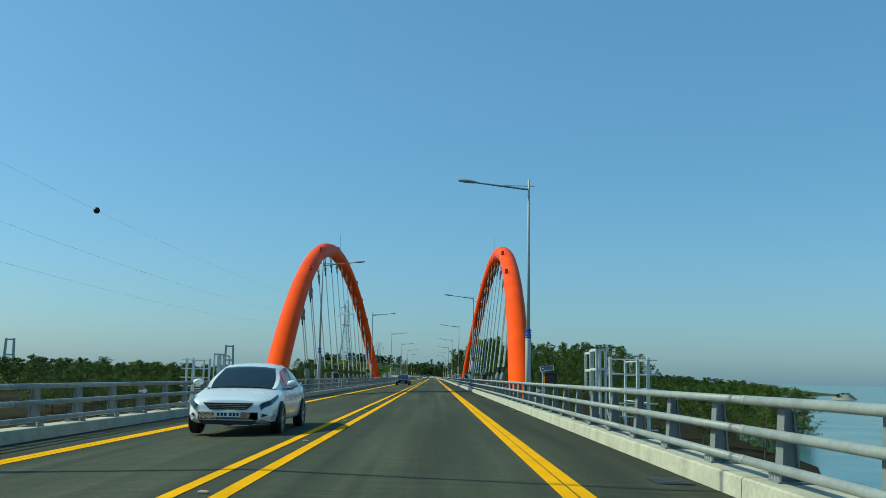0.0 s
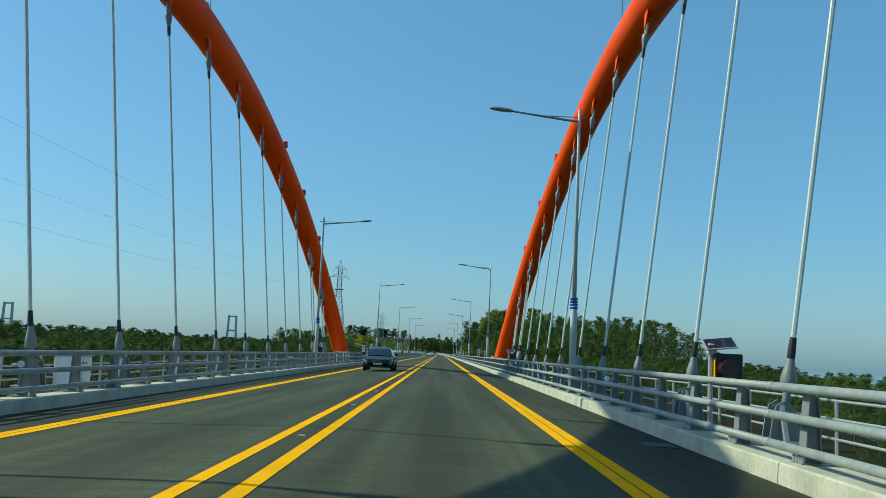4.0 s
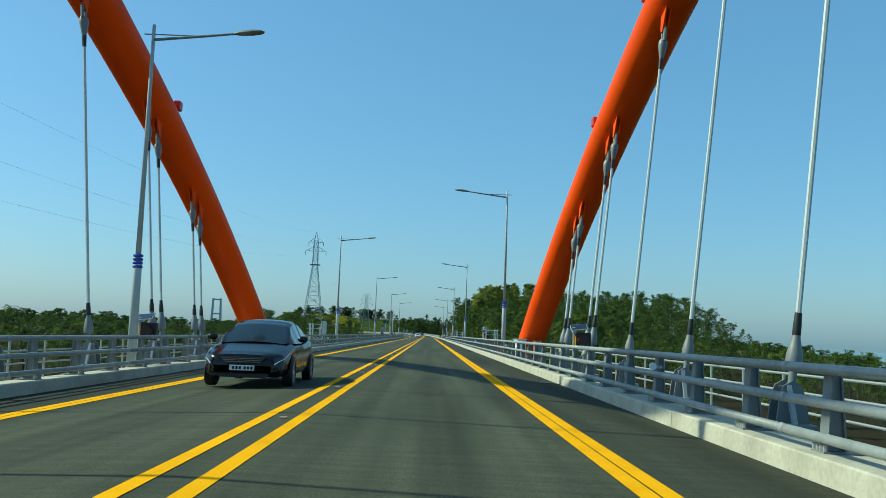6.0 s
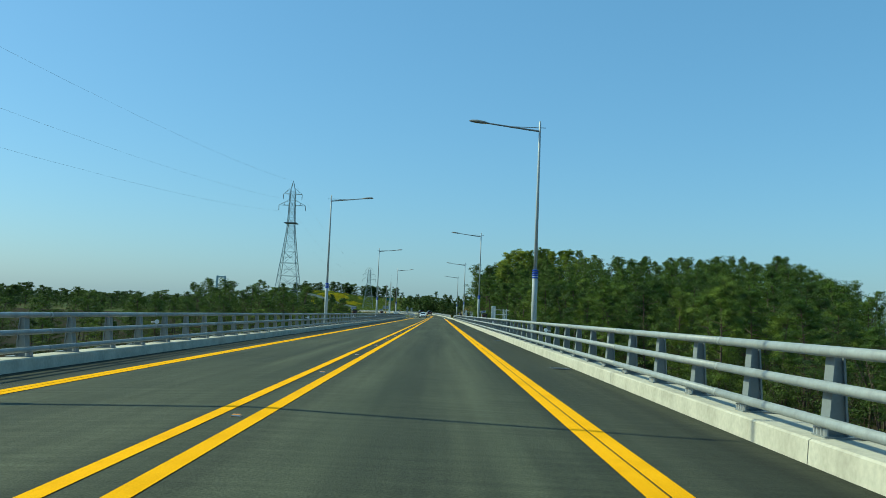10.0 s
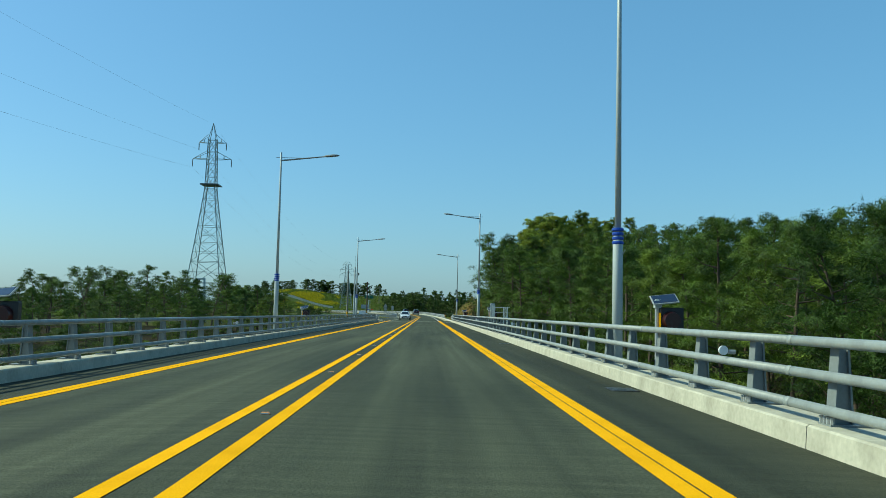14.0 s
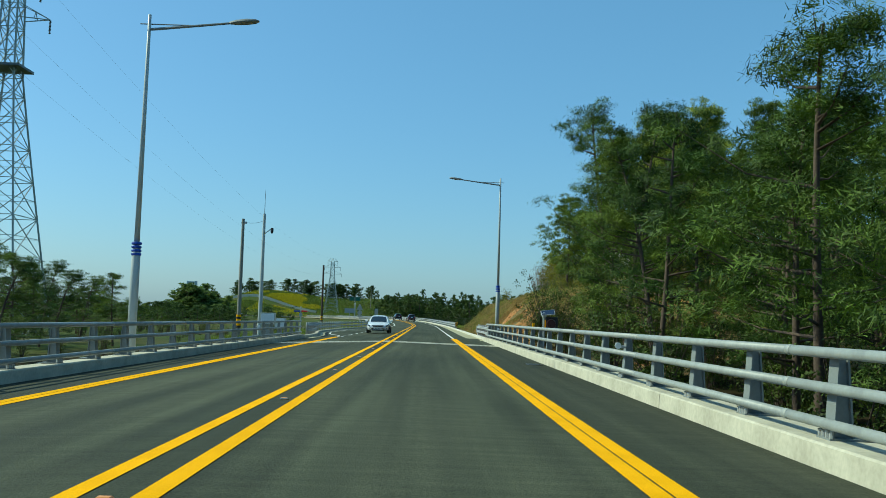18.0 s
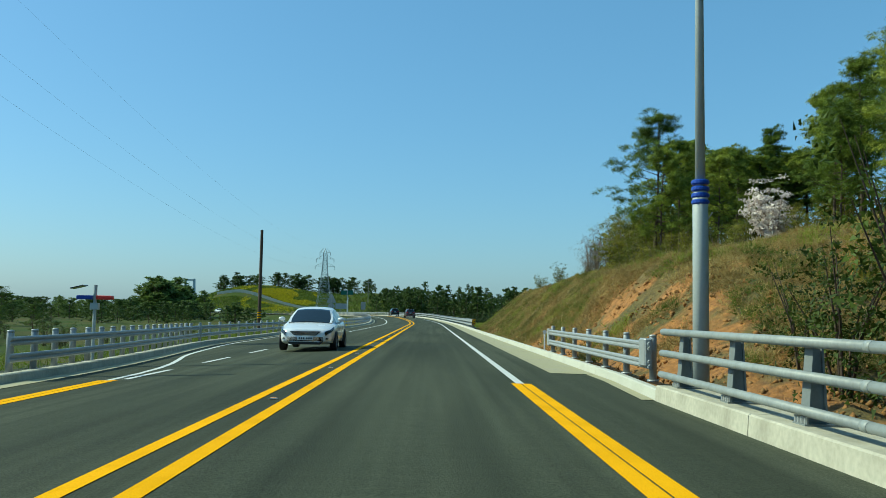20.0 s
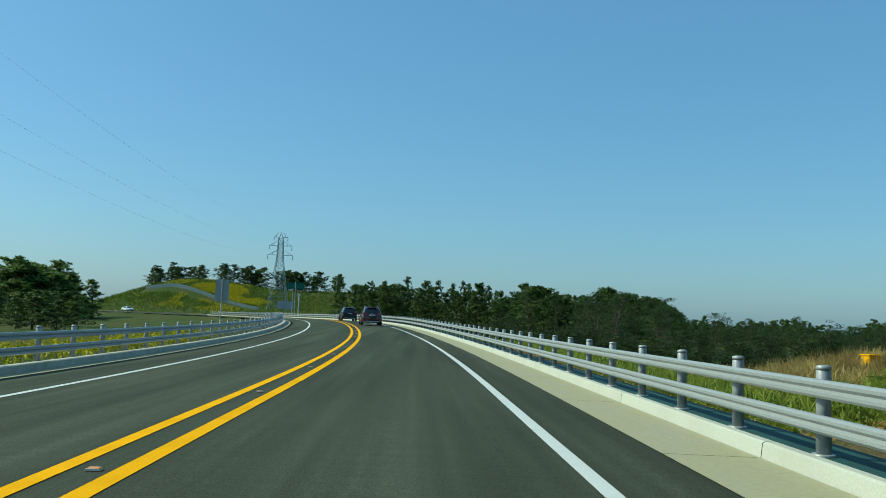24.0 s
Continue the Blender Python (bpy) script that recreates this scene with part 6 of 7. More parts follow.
def clods(name, label, mat, n, place, low, high, seed):
    """Loose lumps of earth and stone: uneven eight-sided pieces half sunk in the ground."""
    g = np.random.default_rng(seed)
    corner = np.array([(1, 0, 0), (0, 1, 0), (-1, 0, 0), (0, -1, 0), (0, 0, 1), (0, 0, -1)], float)
    tri = np.array([(0, 1, 4), (1, 2, 4), (2, 3, 4), (3, 0, 4), (1, 0, 5), (2, 1, 5), (3, 2, 5), (0, 3, 5)])
    vs, fs = [], []
    for k in range(n):
        size = g.uniform(low, high) * g.uniform(0.4, 1.0)
        vs.append(corner * size * g.uniform(0.55, 1.3, (6, 3)) + g.normal(0, 0.15 * size, (6, 3)) + place(g))
        fs.append(tri + 6 * k)
    return tagged(new(name, mesh_np(name, np.concatenate(vs), np.concatenate(fs), [mat])), label, "soil", kind="stuff")


def at_foot(g):
    while True:
        x, y = 6.55 + 4.6 * g.uniform(0, 1) ** 1.7, g.uniform(417, 492)
        if x < 7.9 or y < 445:
            return x, y, ground_height(x, y)


CLOD = material("orange_clods", (0.33, 0.155, 0.038), 0.95, 0, 0.3, 0.8, 18, 0.6, (0.20, 0.12, 0.04), 0.8, 0.5, spread=0.35)
clods("soil_clods", "loose lumps of orange soil at the slope's foot", CLOD, 6500, at_foot, 0.03, 0.11, 41)


def on_verge(g):
    s, side = g.uniform(424, 560), g.choice((-1, 1))
    x = left_edge(s) - g.uniform(0.5, 9) if side < 0 else g.uniform(7.8, 16)
    if side > 0 and s < 494:
        s = g.uniform(494, 560)
    p = at(s, x)
    return p.x, p.y, ground_height(p.x, p.y)


def beside_mat(g):
    s = g.uniform(500, 548)
    p = at(s, 8.3 + abs(g.normal(0, 2.4)))
    return p.x, p.y, ground_height(p.x, p.y) + g.uniform(0, 0.25)


def on_hummock(g):
    x, y = 17 + g.normal(0, 2.3), 523 + g.normal(0, 2.6)
    return x, y, ground_height(x, y) + g.uniform(0, 0.2)


def on_strip(g):
    p = at(g.uniform(498, 540), g.uniform(7.05, 8.4))
    return p.x, p.y, p.z - 0.02 - 0.18 * max(0, p.x - 7.2)


turf("lush_grass", "fresh green grass behind the soil strip", LUSH, 16000, beside_mat, 0.28, 0.022, 0.8, 51)
turf("dry_grass", "straw-coloured dry grass on a hummock", STRAW, 7000, on_hummock, 0.5, 0.016, 0.8, 53)
clods("soil_clods", "loose lumps of orange soil behind the matting", CLOD, 1500, on_strip, 0.02, 0.07, 57)
turf("verge_grass", "green grass on the road's verges", GRASS, 15000, on_verge, 0.35, 0.016, 1.0, 5)


def mound_path(u):
    """The way up the mound, from its foot (0) to the far end of its top (1)."""
    if u < 0.72:
        return -57 - 36 * u / 0.72, 830 + 20 * u / 0.72
    return -93 - 12 * (u - 0.72) / 0.28, 850 + 2 * (u - 0.72) / 0.28


MOUND_PATH = [mound_path(k / 20) for k in range(21)]


def clear_of_path(x, y):
    return all(abs(x - a) > 1.6 or not -7.0 < y - b < 1.6 for a, b in MOUND_PATH)


def on_mound(g):
    while True:
        x, y = -70 + g.normal(0, 11), 849 + g.normal(0, 10)
        if noise.noise(Vector((x * 0.09, y * 0.09, 3))) > -0.05 and y < 868 and x < -57 + 6 * noise.noise(Vector((y * 0.2, 1, 5))) and clear_of_path(x, y):
            return x, y, ground_height(x, y)


def mound_turf(g):
    while True:
        x, y = -80 + g.normal(0, 30), 848 + g.normal(0, 16)
        if clear_of_path(x, y):
            return x, y, ground_height(x, y)


turf("rape_flowers", "yellow rape flowers on the mound", RAPE, 26000, on_mound, 1.1, 0.16, 0.7, 6)
turf("mound_grass", "fresh green grass on the mound", GRASS, 14000, mound_turf, 1.2, 0.16, 0.8, 7)


def by_rail(g):
    s = g.uniform(500, 545)
    p = at(s, -7.2 - abs(g.normal(0, 2.2)))
    return p.x, p.y, ground_height(p.x, p.y) + g.uniform(0.1, 0.5)


turf("roadside_flowers", "yellow rape flowers behind the guard rail", RAPE, 1600, by_rail, 0.14, 0.05, 0.5, 9)

# ---- maintenance platforms beside the railing ----
def platform(s0, side):
    """A railed access stage outside the kerb: its side across at s0, then a ladder cage and an open two-pane gate."""
    t = thing("maintenance_platform", "grey steel access platform with a caged ladder outside the railing", "platform", "maintenance platforms")
    x0, x1, end = side * 6.36, side * 7.42, s0 + 3.0
    lo, hi = min(x0, x1), max(x0, x1)

    def bar(a_, b_, r=0.018, name="bar"):
        q = bmesh.new()
        tube(q, [a_, b_], r, 6)
        part(name, q, PALE_STEEL, t)

    def upright(x, y, w=0.03, d=0.03, z_b=1.72):
        q = bmesh.new()
        box(q, x - w, x + w, y - d, y + d, -0.6, z_b, 0.008)
        part("post", q, PALE_STEEL, t)
    bm = bmesh.new()
    box(bm, lo + (0.1 if side > 0 else 0), hi - (0.1 if side < 0 else 0), s0, end, -0.62, -0.55, 0.01)
    part("grating", bm, PALE_STEEL, t, "steel grating floor")
    for x in (6.42, 7.06, 7.30):
        upright(side * x, s0, 0.036, 0.04)
    for y in (s0 + 1.5, end):
        upright(x1, y)
    for z in (0.05, 0.35, 0.65, 0.98, 1.32, 1.66):
        bar((side * 6.44, s0 - 0.06, z), (side * 7.5, s0 - 0.06, z))
        if z > 0.3:
            bar((x1, s0, z), (x1, end, z), 0.018)
    for x, y in ((6.6, s0 + 0.1), (6.95, s0 + 0.1), (7.35, s0 + 0.2)):
        bar((side * x, y, -0.55), (side * (x - 0.25), y + 0.1, 0.6), 0.02, "brace")
    bar((side * 6.5, s0 + 0.3, 0.55), (side * 7.2, s0 + 0.3, 0.55), 0.02, "handrail")
    # the cage round the ladder
    c0, c1 = s0 + 1.08, s0 + 1.92
    a_, b_ = sorted((x0 - side * 0.06, x0 + side * 0.16))
    for y in (c0, c1):
        q = bmesh.new()
        for x in (a_, b_):
            box(q, x - 0.025, x + 0.025, y - 0.025, y + 0.025, -0.55, 1.94, 0.004)
        for z in (0.97, 1.44, 1.91):
            box(q, a_, b_, y - 0.025, y + 0.025, z - 0.03, z + 0.03)
        part("cage_frame", q, PALE_STEEL, t, "rectangular steel cage frame")
    q = bmesh.new()
    for z in (0.97, 1.44, 1.91):
        box(q, x0 - side * 0.06 - 0.025, x0 - side * 0.06 + 0.025, c0, c1, z - 0.03, z + 0.03)
    part("cage_rail", q, PALE_STEEL, t)
    bm = bmesh.new()
    for y in (c0 + 0.2, c1 - 0.2):
        box(bm, x0 + side * 0.06 - 0.028, x0 + side * 0.06 + 0.028, y - 0.028, y + 0.028, -1.2, 1.92)
    ladder = part("ladder", bm, PALE_STEEL, t)
    for k in range(14):
        z = -1.0 + k * 0.215
        q = bmesh.new()
        tube(q, [(x0 + side * 0.06, c0 + 0.2, z), (x0 + side * 0.06, c1 - 0.2, z)], 0.018, 6)
        part("rung", q, PALE_STEEL, ladder)
    # gate panel standing open past the cage
    q = bmesh.new()
    g0, g1 = c1 + 0.05, c1 + 1.05
    for y in (g0, g1):
        box(q, x0 - 0.03, x0 + 0.03, y - 0.035, y + 0.035, 0.92, 1.90, 0.004)
    for z in (0.95, 1.42, 1.87):
        box(q, x0 - 0.025, x0 + 0.025, g0, g1, z - 0.03, z + 0.03)
    part("gate", q, PALE_STEEL, t, "open two-pane steel gate")
    return t


for s0, side in ((55.6, 1), (204.7, 1), (274.45, 1), (343.0, 1), (69.3, -1), (204.3, -1)):
    platform(s0, side)

# ---- solar warning lights ----
PANEL = material("solar_cells", (0.01, 0.015, 0.04), 0.2, 0, 0.2, 8, 60, coat=0.4)


def warning_light():
    t = thing("solar_warning_light", "dark round warning light with a small solar panel on a pole", "warning light", "solar warning lights")
    bm = bmesh.new()
    tube(bm, [(0, 0, -0.3), (0, 0, 1.72)], 0.045, 10)
    part("pole", bm, GALV, t)
    bm = bmesh.new()
    box(bm, 0.05, 0.56, -0.10, 0.10, 1.00, 1.54, 0.02)
    part("housing", bm, BLACK, t, "black square lamp housing")
    bm = bmesh.new()
    tube(bm, [(0.28, -0.10, 1.26), (0.28, -0.26, 1.26)], [0.20, 0.17], 20)
    part("lens", bm, material("dark_red_lens", (0.03, 0.004, 0.004), 0.3), t, "dark red round lens")
    m = Matrix.Translation((0.16, 0, 1.70)) @ Matrix.Rotation(radians(28), 4, 'X') @ Matrix.Rotation(radians(-8), 4, 'Y')
    bm = bmesh.new()
    box(bm, -0.28, 0.28, -0.20, 0.20, 0, 0.03, 0.006, m)
    p = part("panel_frame", bm, GALV, t)
    bm = bmesh.new()
    box(bm, -0.255, 0.255, -0.175, 0.175, 0.028, 0.036, 0, m)
    part("solar_panel", bm, PANEL, p, "dark blue solar panel")
    bm = bmesh.new()
    box(bm, -0.06, 0.10, -0.06, 0.08, 1.52, 1.70, 0.01)
    part("control_box", bm, POLE, t)
    bm = bmesh.new()
    box(bm, 0.045, 0.062, -0.105, 0.0, 1.08, 1.42)
    part("warning_stripe", bm, YELLOW, t)
    return t


light = warning_light()
light.matrix_basis = Matrix.Translation(at(71.0, 6.75))
for s, x in ((117.6, 6.75), (165.6, 6.8), (205.2, 6.24), (303.0, 6.85), (345.2, 6.24), (400.2, 6.75)):
    copy_thing(light, Matrix.Translation(at(s, x)))
for s, x in ((73.9, -7.15), (117.6, -7.15), (164.0, -7.15), (209.6, -7.15), (302.4, -7.15), (347.5, -7.15)):
    copy_thing(light, Matrix.Translation(at(s, x)) @ Matrix.Rotation(0.0, 4, 'Z'))

# ---- round reflectors on the railing, road studs, gully grates ----
REFLECT = material("white_reflector", (0.75, 0.77, 0.78), 0.3, 0, 0.05, 4, 30)


def reflector():
    t = thing("railing_reflector", "round white reflector clamped to a railing post", "reflector", "railing reflectors")
    bm = bmesh.new()
    tube(bm, [(-0.10, -0.02, 0.88), (-0.10, 0.02, 0.88)], [0.062, 0.062], 16)
    part("disc", bm, REFLECT, t)
    bm = bmesh.new()
    tube(bm, [(-0.03, 0, 0.86), (0.06, 0, 0.86)], 0.03, 8)
    part("clamp", bm, GALV, t)
    return t


ref = reflector()
ref.matrix_basis = Matrix.Translation(at(64.9, 5.93))
for i in range(1, 13):
    copy_thing(ref, Matrix.Translation(at(64.9 + 28.86 * i, 5.93)))
for i in range(13):
    copy_thing(ref, Matrix.Translation(at(60.0 + 28.86 * i, -5.93)) @ Matrix.Diagonal((-1, 1, 1, 1)))

AMBER = material("amber_reflector", (0.65, 0.25, 0.02), 0.35, 0, 0.1, 10, 80)


def road_stud():
    t = thing("road_stud", "small amber road stud between the centre lines", "road stud", "road studs")
    bm = bmesh.new()
    vs = box(bm, -0.055, 0.055, -0.05, 0.05, 0.0, 0.022)
    for v in vs:
        if v.co.z > 0.01:
            v.co.x *= 0.75
            v.co.y *= 0.55
    part("base", bm, AMBER, t)
    bm = bmesh.new()
    box(bm, -0.05, 0.05, -0.053, -0.045, 0.004, 0.018)
    part("reflector_strip", bm, PLATE, t)
    return t


stud = road_stud()
stud.matrix_basis = Matrix.Translation(at(44.0, 0.03, 0.002))
for i in range(1, 80):
    s = 44.0 + 6.95 * i
    copy_thing(stud, Matrix.Translation(at(s, 0.03, 0.002)) @ turn(s))


def gully():
    t = thing("gully_grate", "dark iron drain grate beside the kerb", "drain grate", "drain grates")
    bm = bmesh.new()
    box(bm, -0.24, 0.24, -0.34, 0.34, -0.01, 0.006)
    part("frame", bm, BLACK, t)
    for k in range(9):
        bm = bmesh.new()
        y = -0.28 + k * 0.07
        box(bm, -0.20, 0.20, y - 0.014, y + 0.014, 0.004, 0.013)
        part("bar", bm, DARK_STEEL, t)
    return t


grate = gully()
grate.matrix_basis = Matrix.Translation(at(46.5, 5.33, 0.003))
for s in (69.5, 92.6, 115.6, 138.7, 161.8, 184.8, 207.6, 230.7, 253.7, 276.8, 299.6, 322.6, 345.7, 368.7, 391.7):
    copy_thing(grate, Matrix.Translation(at(s, 5.33, 0.003)))

# ---- cabinets and inspection rails at the arches ----
def cabinet(x, s, w, h):
    t = thing("control_cabinet", "pale grey steel control cabinet beside the arch foot", "cabinet", "control cabinets")
    bm = bmesh.new()
    box(bm, x - 0.22, x + 0.22, s - w / 2, s + w / 2, 0.0, h, 0.015)
    body = part("body", bm, REFLECT, t)
    bm = bmesh.new()
    box(bm, x - 0.27, x + 0.27, s - w / 2 - 0.05, s + w / 2 + 0.05, h, h + 0.05, 0.01)
    part("roof", bm, POLE, t)
    e = -1 if x > 0 else 1
    for k in (-1, 1):
        bm = bmesh.new()
        y = s + k * w / 4
        box(bm, x + e * 0.222, x + e * 0.236, y - w / 4 + 0.03, y + w / 4 - 0.03, 0.08, h - 0.06) if e > 0 else box(bm, x - 0.236, x - 0.222, y - w / 4 + 0.03, y + w / 4 - 0.03, 0.08, h - 0.06)
        part("door", bm, REFLECT, t)
    for k in range(4):
        bm = bmesh.new()
        y = s - 0.3 + k * 0.16
        tube(bm, [(x + e * 0.23, y, h - 0.16), (x + e * 0.245, y, h - 0.16)], 0.03, 8)
        part("vent", bm, BLACK, t)
    bm = bmesh.new()
    box(bm, x - 0.2, x + 0.2, s - w / 2 + 0.05, s + w / 2 - 0.05, -0.25, 0.0, 0.01)
    part("plinth", bm, DECK, t)


cabinet(6.9, 183.9, 2.5, 1.06)
cabinet(-6.95, 176.4, 0.7, 0.88)
cabinet(-6.95, 183.5, 2.3, 0.90)
cabinet(-6.95, 122.7, 1.1, 0.72)


def extinguisher_box(s):
    t = thing("extinguisher_box", "grey steel fire extinguisher box with a red sign on its lid", "extinguisher box", "extinguisher boxes", m=Matrix.Translation(at(s, 7.05)))
    bm = bmesh.new()
    box(bm, -0.15, 0.15, -0.38, 0.38, 0.42, 1.14, 0.02)
    part("body", bm, POST, t)
    bm = bmesh.new()
    box(bm, -0.17, 0.17, -0.40, 0.40, 1.14, 1.18, 0.01)
    part("lid", bm, POST, t)
    for y in (-0.3, 0.3):
        bm = bmesh.new()
        tube(bm, [(0, y, -0.2), (0, y, 0.44)], 0.03, 8)
        part("leg", bm, GALV, t)
    bm = bmesh.new()
    box(bm, -0.166, -0.152, -0.36, 0.36, 0.93, 1.13)
    board = part("sign", bm, RED, t, "red sign with white writing")
    text = bpy.data.curves.new("writing", 'FONT')
    text.body, text.size, text.align_x, text.align_y, text.extrude = "\uc18c\ud654\uae30", 0.2, 'CENTER', 'CENTER', 0.002
    text.materials.append(REFLECT)
    word = new("writing", text)
    word.parent = board
    word.matrix_basis = Matrix.Translation((-0.169, 0, 1.03)) @ Matrix.Rotation(-pi / 2, 4, 'Z') @ Matrix.Rotation(pi / 2, 4, 'X')


extinguisher_box(105.1)
extinguisher_box(177.3)
# small blue notices on the kerb's face
for s in (205.3, 361.1):
    bm = bmesh.new()
    p = at(s, 5.705, 0.125)
    box(bm, p.x - 0.004, p.x + 0.004, s - 0.11, s + 0.11, p.z - 0.095, p.z + 0.095)
    notice = tagged(mesh_object("kerb_notice", bm, REFLECT), "small white and blue notice plate fixed to the kerb face", "notice plate", "kerb notices")
    for z0, z1 in ((0.02, 0.085), (-0.085, -0.035)):
        bm = bmesh.new()
        box(bm, p.x - 0.006, p.x - 0.0045, s - 0.095, s + 0.095, p.z + z0, p.z + z1)
        part("blue_bar", bm, BLUE, notice)
for side in (-1, 1):
    t = thing("inspection_rail", "thin grey pipe rail along the deck's outer edge", "railing", "inspection rails")
    s = 90.0
    while s <= 188:
        bm = bmesh.new()
        tube(bm, [(side * 8.32, s, -0.3), (side * 8.32, s, 0.72)], 0.03, 6)
        part("post", bm, GALV, t)
        s += 2.0
    for z in (0.1, 0.42, 0.72):
        bm = bmesh.new()
        tube(bm, [(side * 8.32, 90, z), (side * 8.32, 188, z)], 0.024, 6)
        part("rail", bm, GALV, t)

# ---- poles and boxes at the bridge's end ----
def stripes(t, z0, z1, r):
    n = 6
    for k in range(n):
        bm = bmesh.new()
        a, b = z0 + (z1 - z0) * k / n, z0 + (z1 - z0) * (k + 1) / n
        tube(bm, [(0, 0, a), (0, 0, b)], r, 14)
        part("warning_band", bm, YELLOW if k % 2 else BLACK, t)


p = at(424, -9.9, -0.4)
t = thing("camera_pole", "pale concrete pole with a surveillance camera and lightning rod", "camera pole", m=Matrix.Translation((-10.2, 429.5, p.z)))
bm = bmesh.new()
tube(bm, [(0, 0, -0.5), (0, 0, 9.4)], [0.17, 0.10], 14)
part("pole", bm, POLE, t)
bm = bmesh.new()
tube(bm, [(0, 0, 9.4), (0, 0, 11.2)], [0.025, 0.01], 6)
part("lightning_rod", bm, DARK_STEEL, t)
bm = bmesh.new()
tube(bm, [(0, 0, 7.85), (0.5, -0.1, 8.25), (0.62, -0.1, 8.28)], 0.035, 8)
arm = part("arm", bm, POLE, t)
bm = bmesh.new()
tube(bm, [(0.62, -0.1, 8.35), (0.62, -0.1, 8.1)], [0.10, 0.12], 12)
tube(bm, [(0.62, -0.1, 8.1), (0.62, -0.1, 8.0), (0.62, -0.1, 7.93)], [0.11, 0.09, 0.03], 12)
part("dome_camera", bm, BLACK, arm, "dark dome camera")

t = thing("utility_pole", "grey concrete utility pole with a black and yellow band", "utility pole", "utility poles", m=Matrix.Translation((-11.0, 426.0, p.z)))
bm = bmesh.new()
tube(bm, [(0, 0, -0.5), (0, 0, 8.6)], [0.16, 0.10], 14)
part("pole", bm, WOOD, t)
stripes(t, 1.0, 1.9, 0.165)
bm = bmesh.new()
box(bm, -0.12, 0.25, -0.06, 0.06, 8.25, 8.4, 0.01)
part("bracket", bm, GALV, t)
sag_line("overhead_cable", (-11.0, 426, p.z + 8.4), (-10.2, 429.5, p.z + 8.9), 0.15, 0.012, "short black cable between the poles", 10)
t = thing("utility_pole", "dark weathered utility pole beside the lay-by", "utility pole", "utility poles", m=Matrix.Translation((-11.3, 476.6, -0.8)))
bm = bmesh.new()
tube(bm, [(0, 0, -0.3), (0, 0, 8.5)], [0.15, 0.11], 14)
part("pole", bm, BARK, t)
stripes(t, 1.4, 2.0, 0.15)

for x, s, w, h, z in ((-8.3, 422.3, 0.95, 0.75, 0.9), (-8.1, 426.0, 0.75, 0.65, 0.65)):
    t = thing("roadside_cabinet", "pale grey equipment box on a post behind the railing", "cabinet", "roadside cabinets", m=Matrix.Translation(at(s, x)))
    bm = bmesh.new()
    box(bm, -w / 2, w / 2, -0.2, 0.2, z, z + h, 0.015)
    part("body", bm, POLE, t)
    bm = bmesh.new()
    box(bm, -w / 2 + 0.05, w / 2 - 0.05, -0.216, -0.203, z + 0.06, z + h - 0.06)
    part("door", bm, REFLECT, t)
    bm = bmesh.new()
    box(bm, -0.12, 0.12, -0.1, 0.1, -0.8, z, 0.01)
    part("plinth", bm, DECK, t)

t = thing("warning_light_bar", "red and blue warning light bar on a pale post", "warning light", m=Matrix.Translation((-7.75, 433.2, -0.55)))
bm = bmesh.new()
tube(bm, [(0, 0, -0.3), (0, 0, 2.45)], 0.05, 10)
part("post", bm, POLE, t)
for name, mat, a, b in (("blue_lamp", BLUE, -0.52, -0.06), ("red_lamp", RED, 0.06, 0.52)):
    bm = bmesh.new()
    box(bm, a, b, -0.12, 0.12, 2.02, 2.14, 0.02)
    part(name, bm, mat, t)
bm = bmesh.new()
box(bm, -0.34, 0.06, -0.2, 0.2, 2.45, 2.48, 0.006, Matrix.Translation((0, 0, 1.0)) @ Matrix.Rotation(radians(-14), 4, 'Y') @ Matrix.Translation((0, 0, -1.0)))
part("solar_panel", bm, PANEL, t)
bm = bmesh.new()
box(bm, -0.12, 0.12, -0.08, 0.08, 1.72, 1.92, 0.01)
part("control_box", bm, POLE, t)

# ---- signs, delineators, hazard board ----
SIGN_BACK = material("grey_sign_back", (0.33, 0.35, 0.36), 0.5, 0.3, 0.06, 2, 20)
GREEN_SIGN = material("green_sign", (0.01, 0.11, 0.07), 0.5, 0, 0.05, 1, 20)


def sign(name, label, s, x, outline, top, z0, mat=None, ground=-0.3, r=0.038):
    """A flat panel on a pole; outline of (x, z) round the panel's middle, seen from behind."""
    t = thing(name, label, "road sign", m=Matrix.Translation(at(s, x)) @ turn(s))
    bm = bmesh.new()
    profile_prism(bm, [(a, b + z0) for a, b in outline], 0.05, 0.07)
    part("panel", bm, mat or SIGN_BACK, t)
    bm = bmesh.new()
    tube(bm, [(0, 0, ground), (0, 0, top)], r, 10)
    part("pole", bm, GALV, t)
    for z in (z0 - 0.15, z0 + 0.2):
        bm = bmesh.new()
        box(bm, -0.25, 0.25, 0.03, 0.05, z - 0.02, z + 0.02)
        part("bracket", bm, GALV, t)
    return t


sign("triangle_sign", "grey back of a triangular warning sign on a pole", 500.4, -8.3, [(-0.52, -0.45), (0.52, -0.45), (0.06, 0.5), (-0.06, 0.5)], 3.55, 3.1)
plates = tagged(new("sign_plates"), "round and oblong grey sign backs under a triangular sign", "road sign")
plates.matrix_basis = Matrix.Translation(at(500.4, -8.3)) @ turn(500.4)
bm = bmesh.new()
tube(bm, [(0, 0.05, 2.25), (0, 0.07, 2.25)], 0.36, 24)
part("round_panel", bm, SIGN_BACK, plates)
bm = bmesh.new()
box(bm, -0.36, 0.36, 0.05, 0.07, 1.62, 1.84, 0.01)
part("plate", bm, SIGN_BACK, plates)
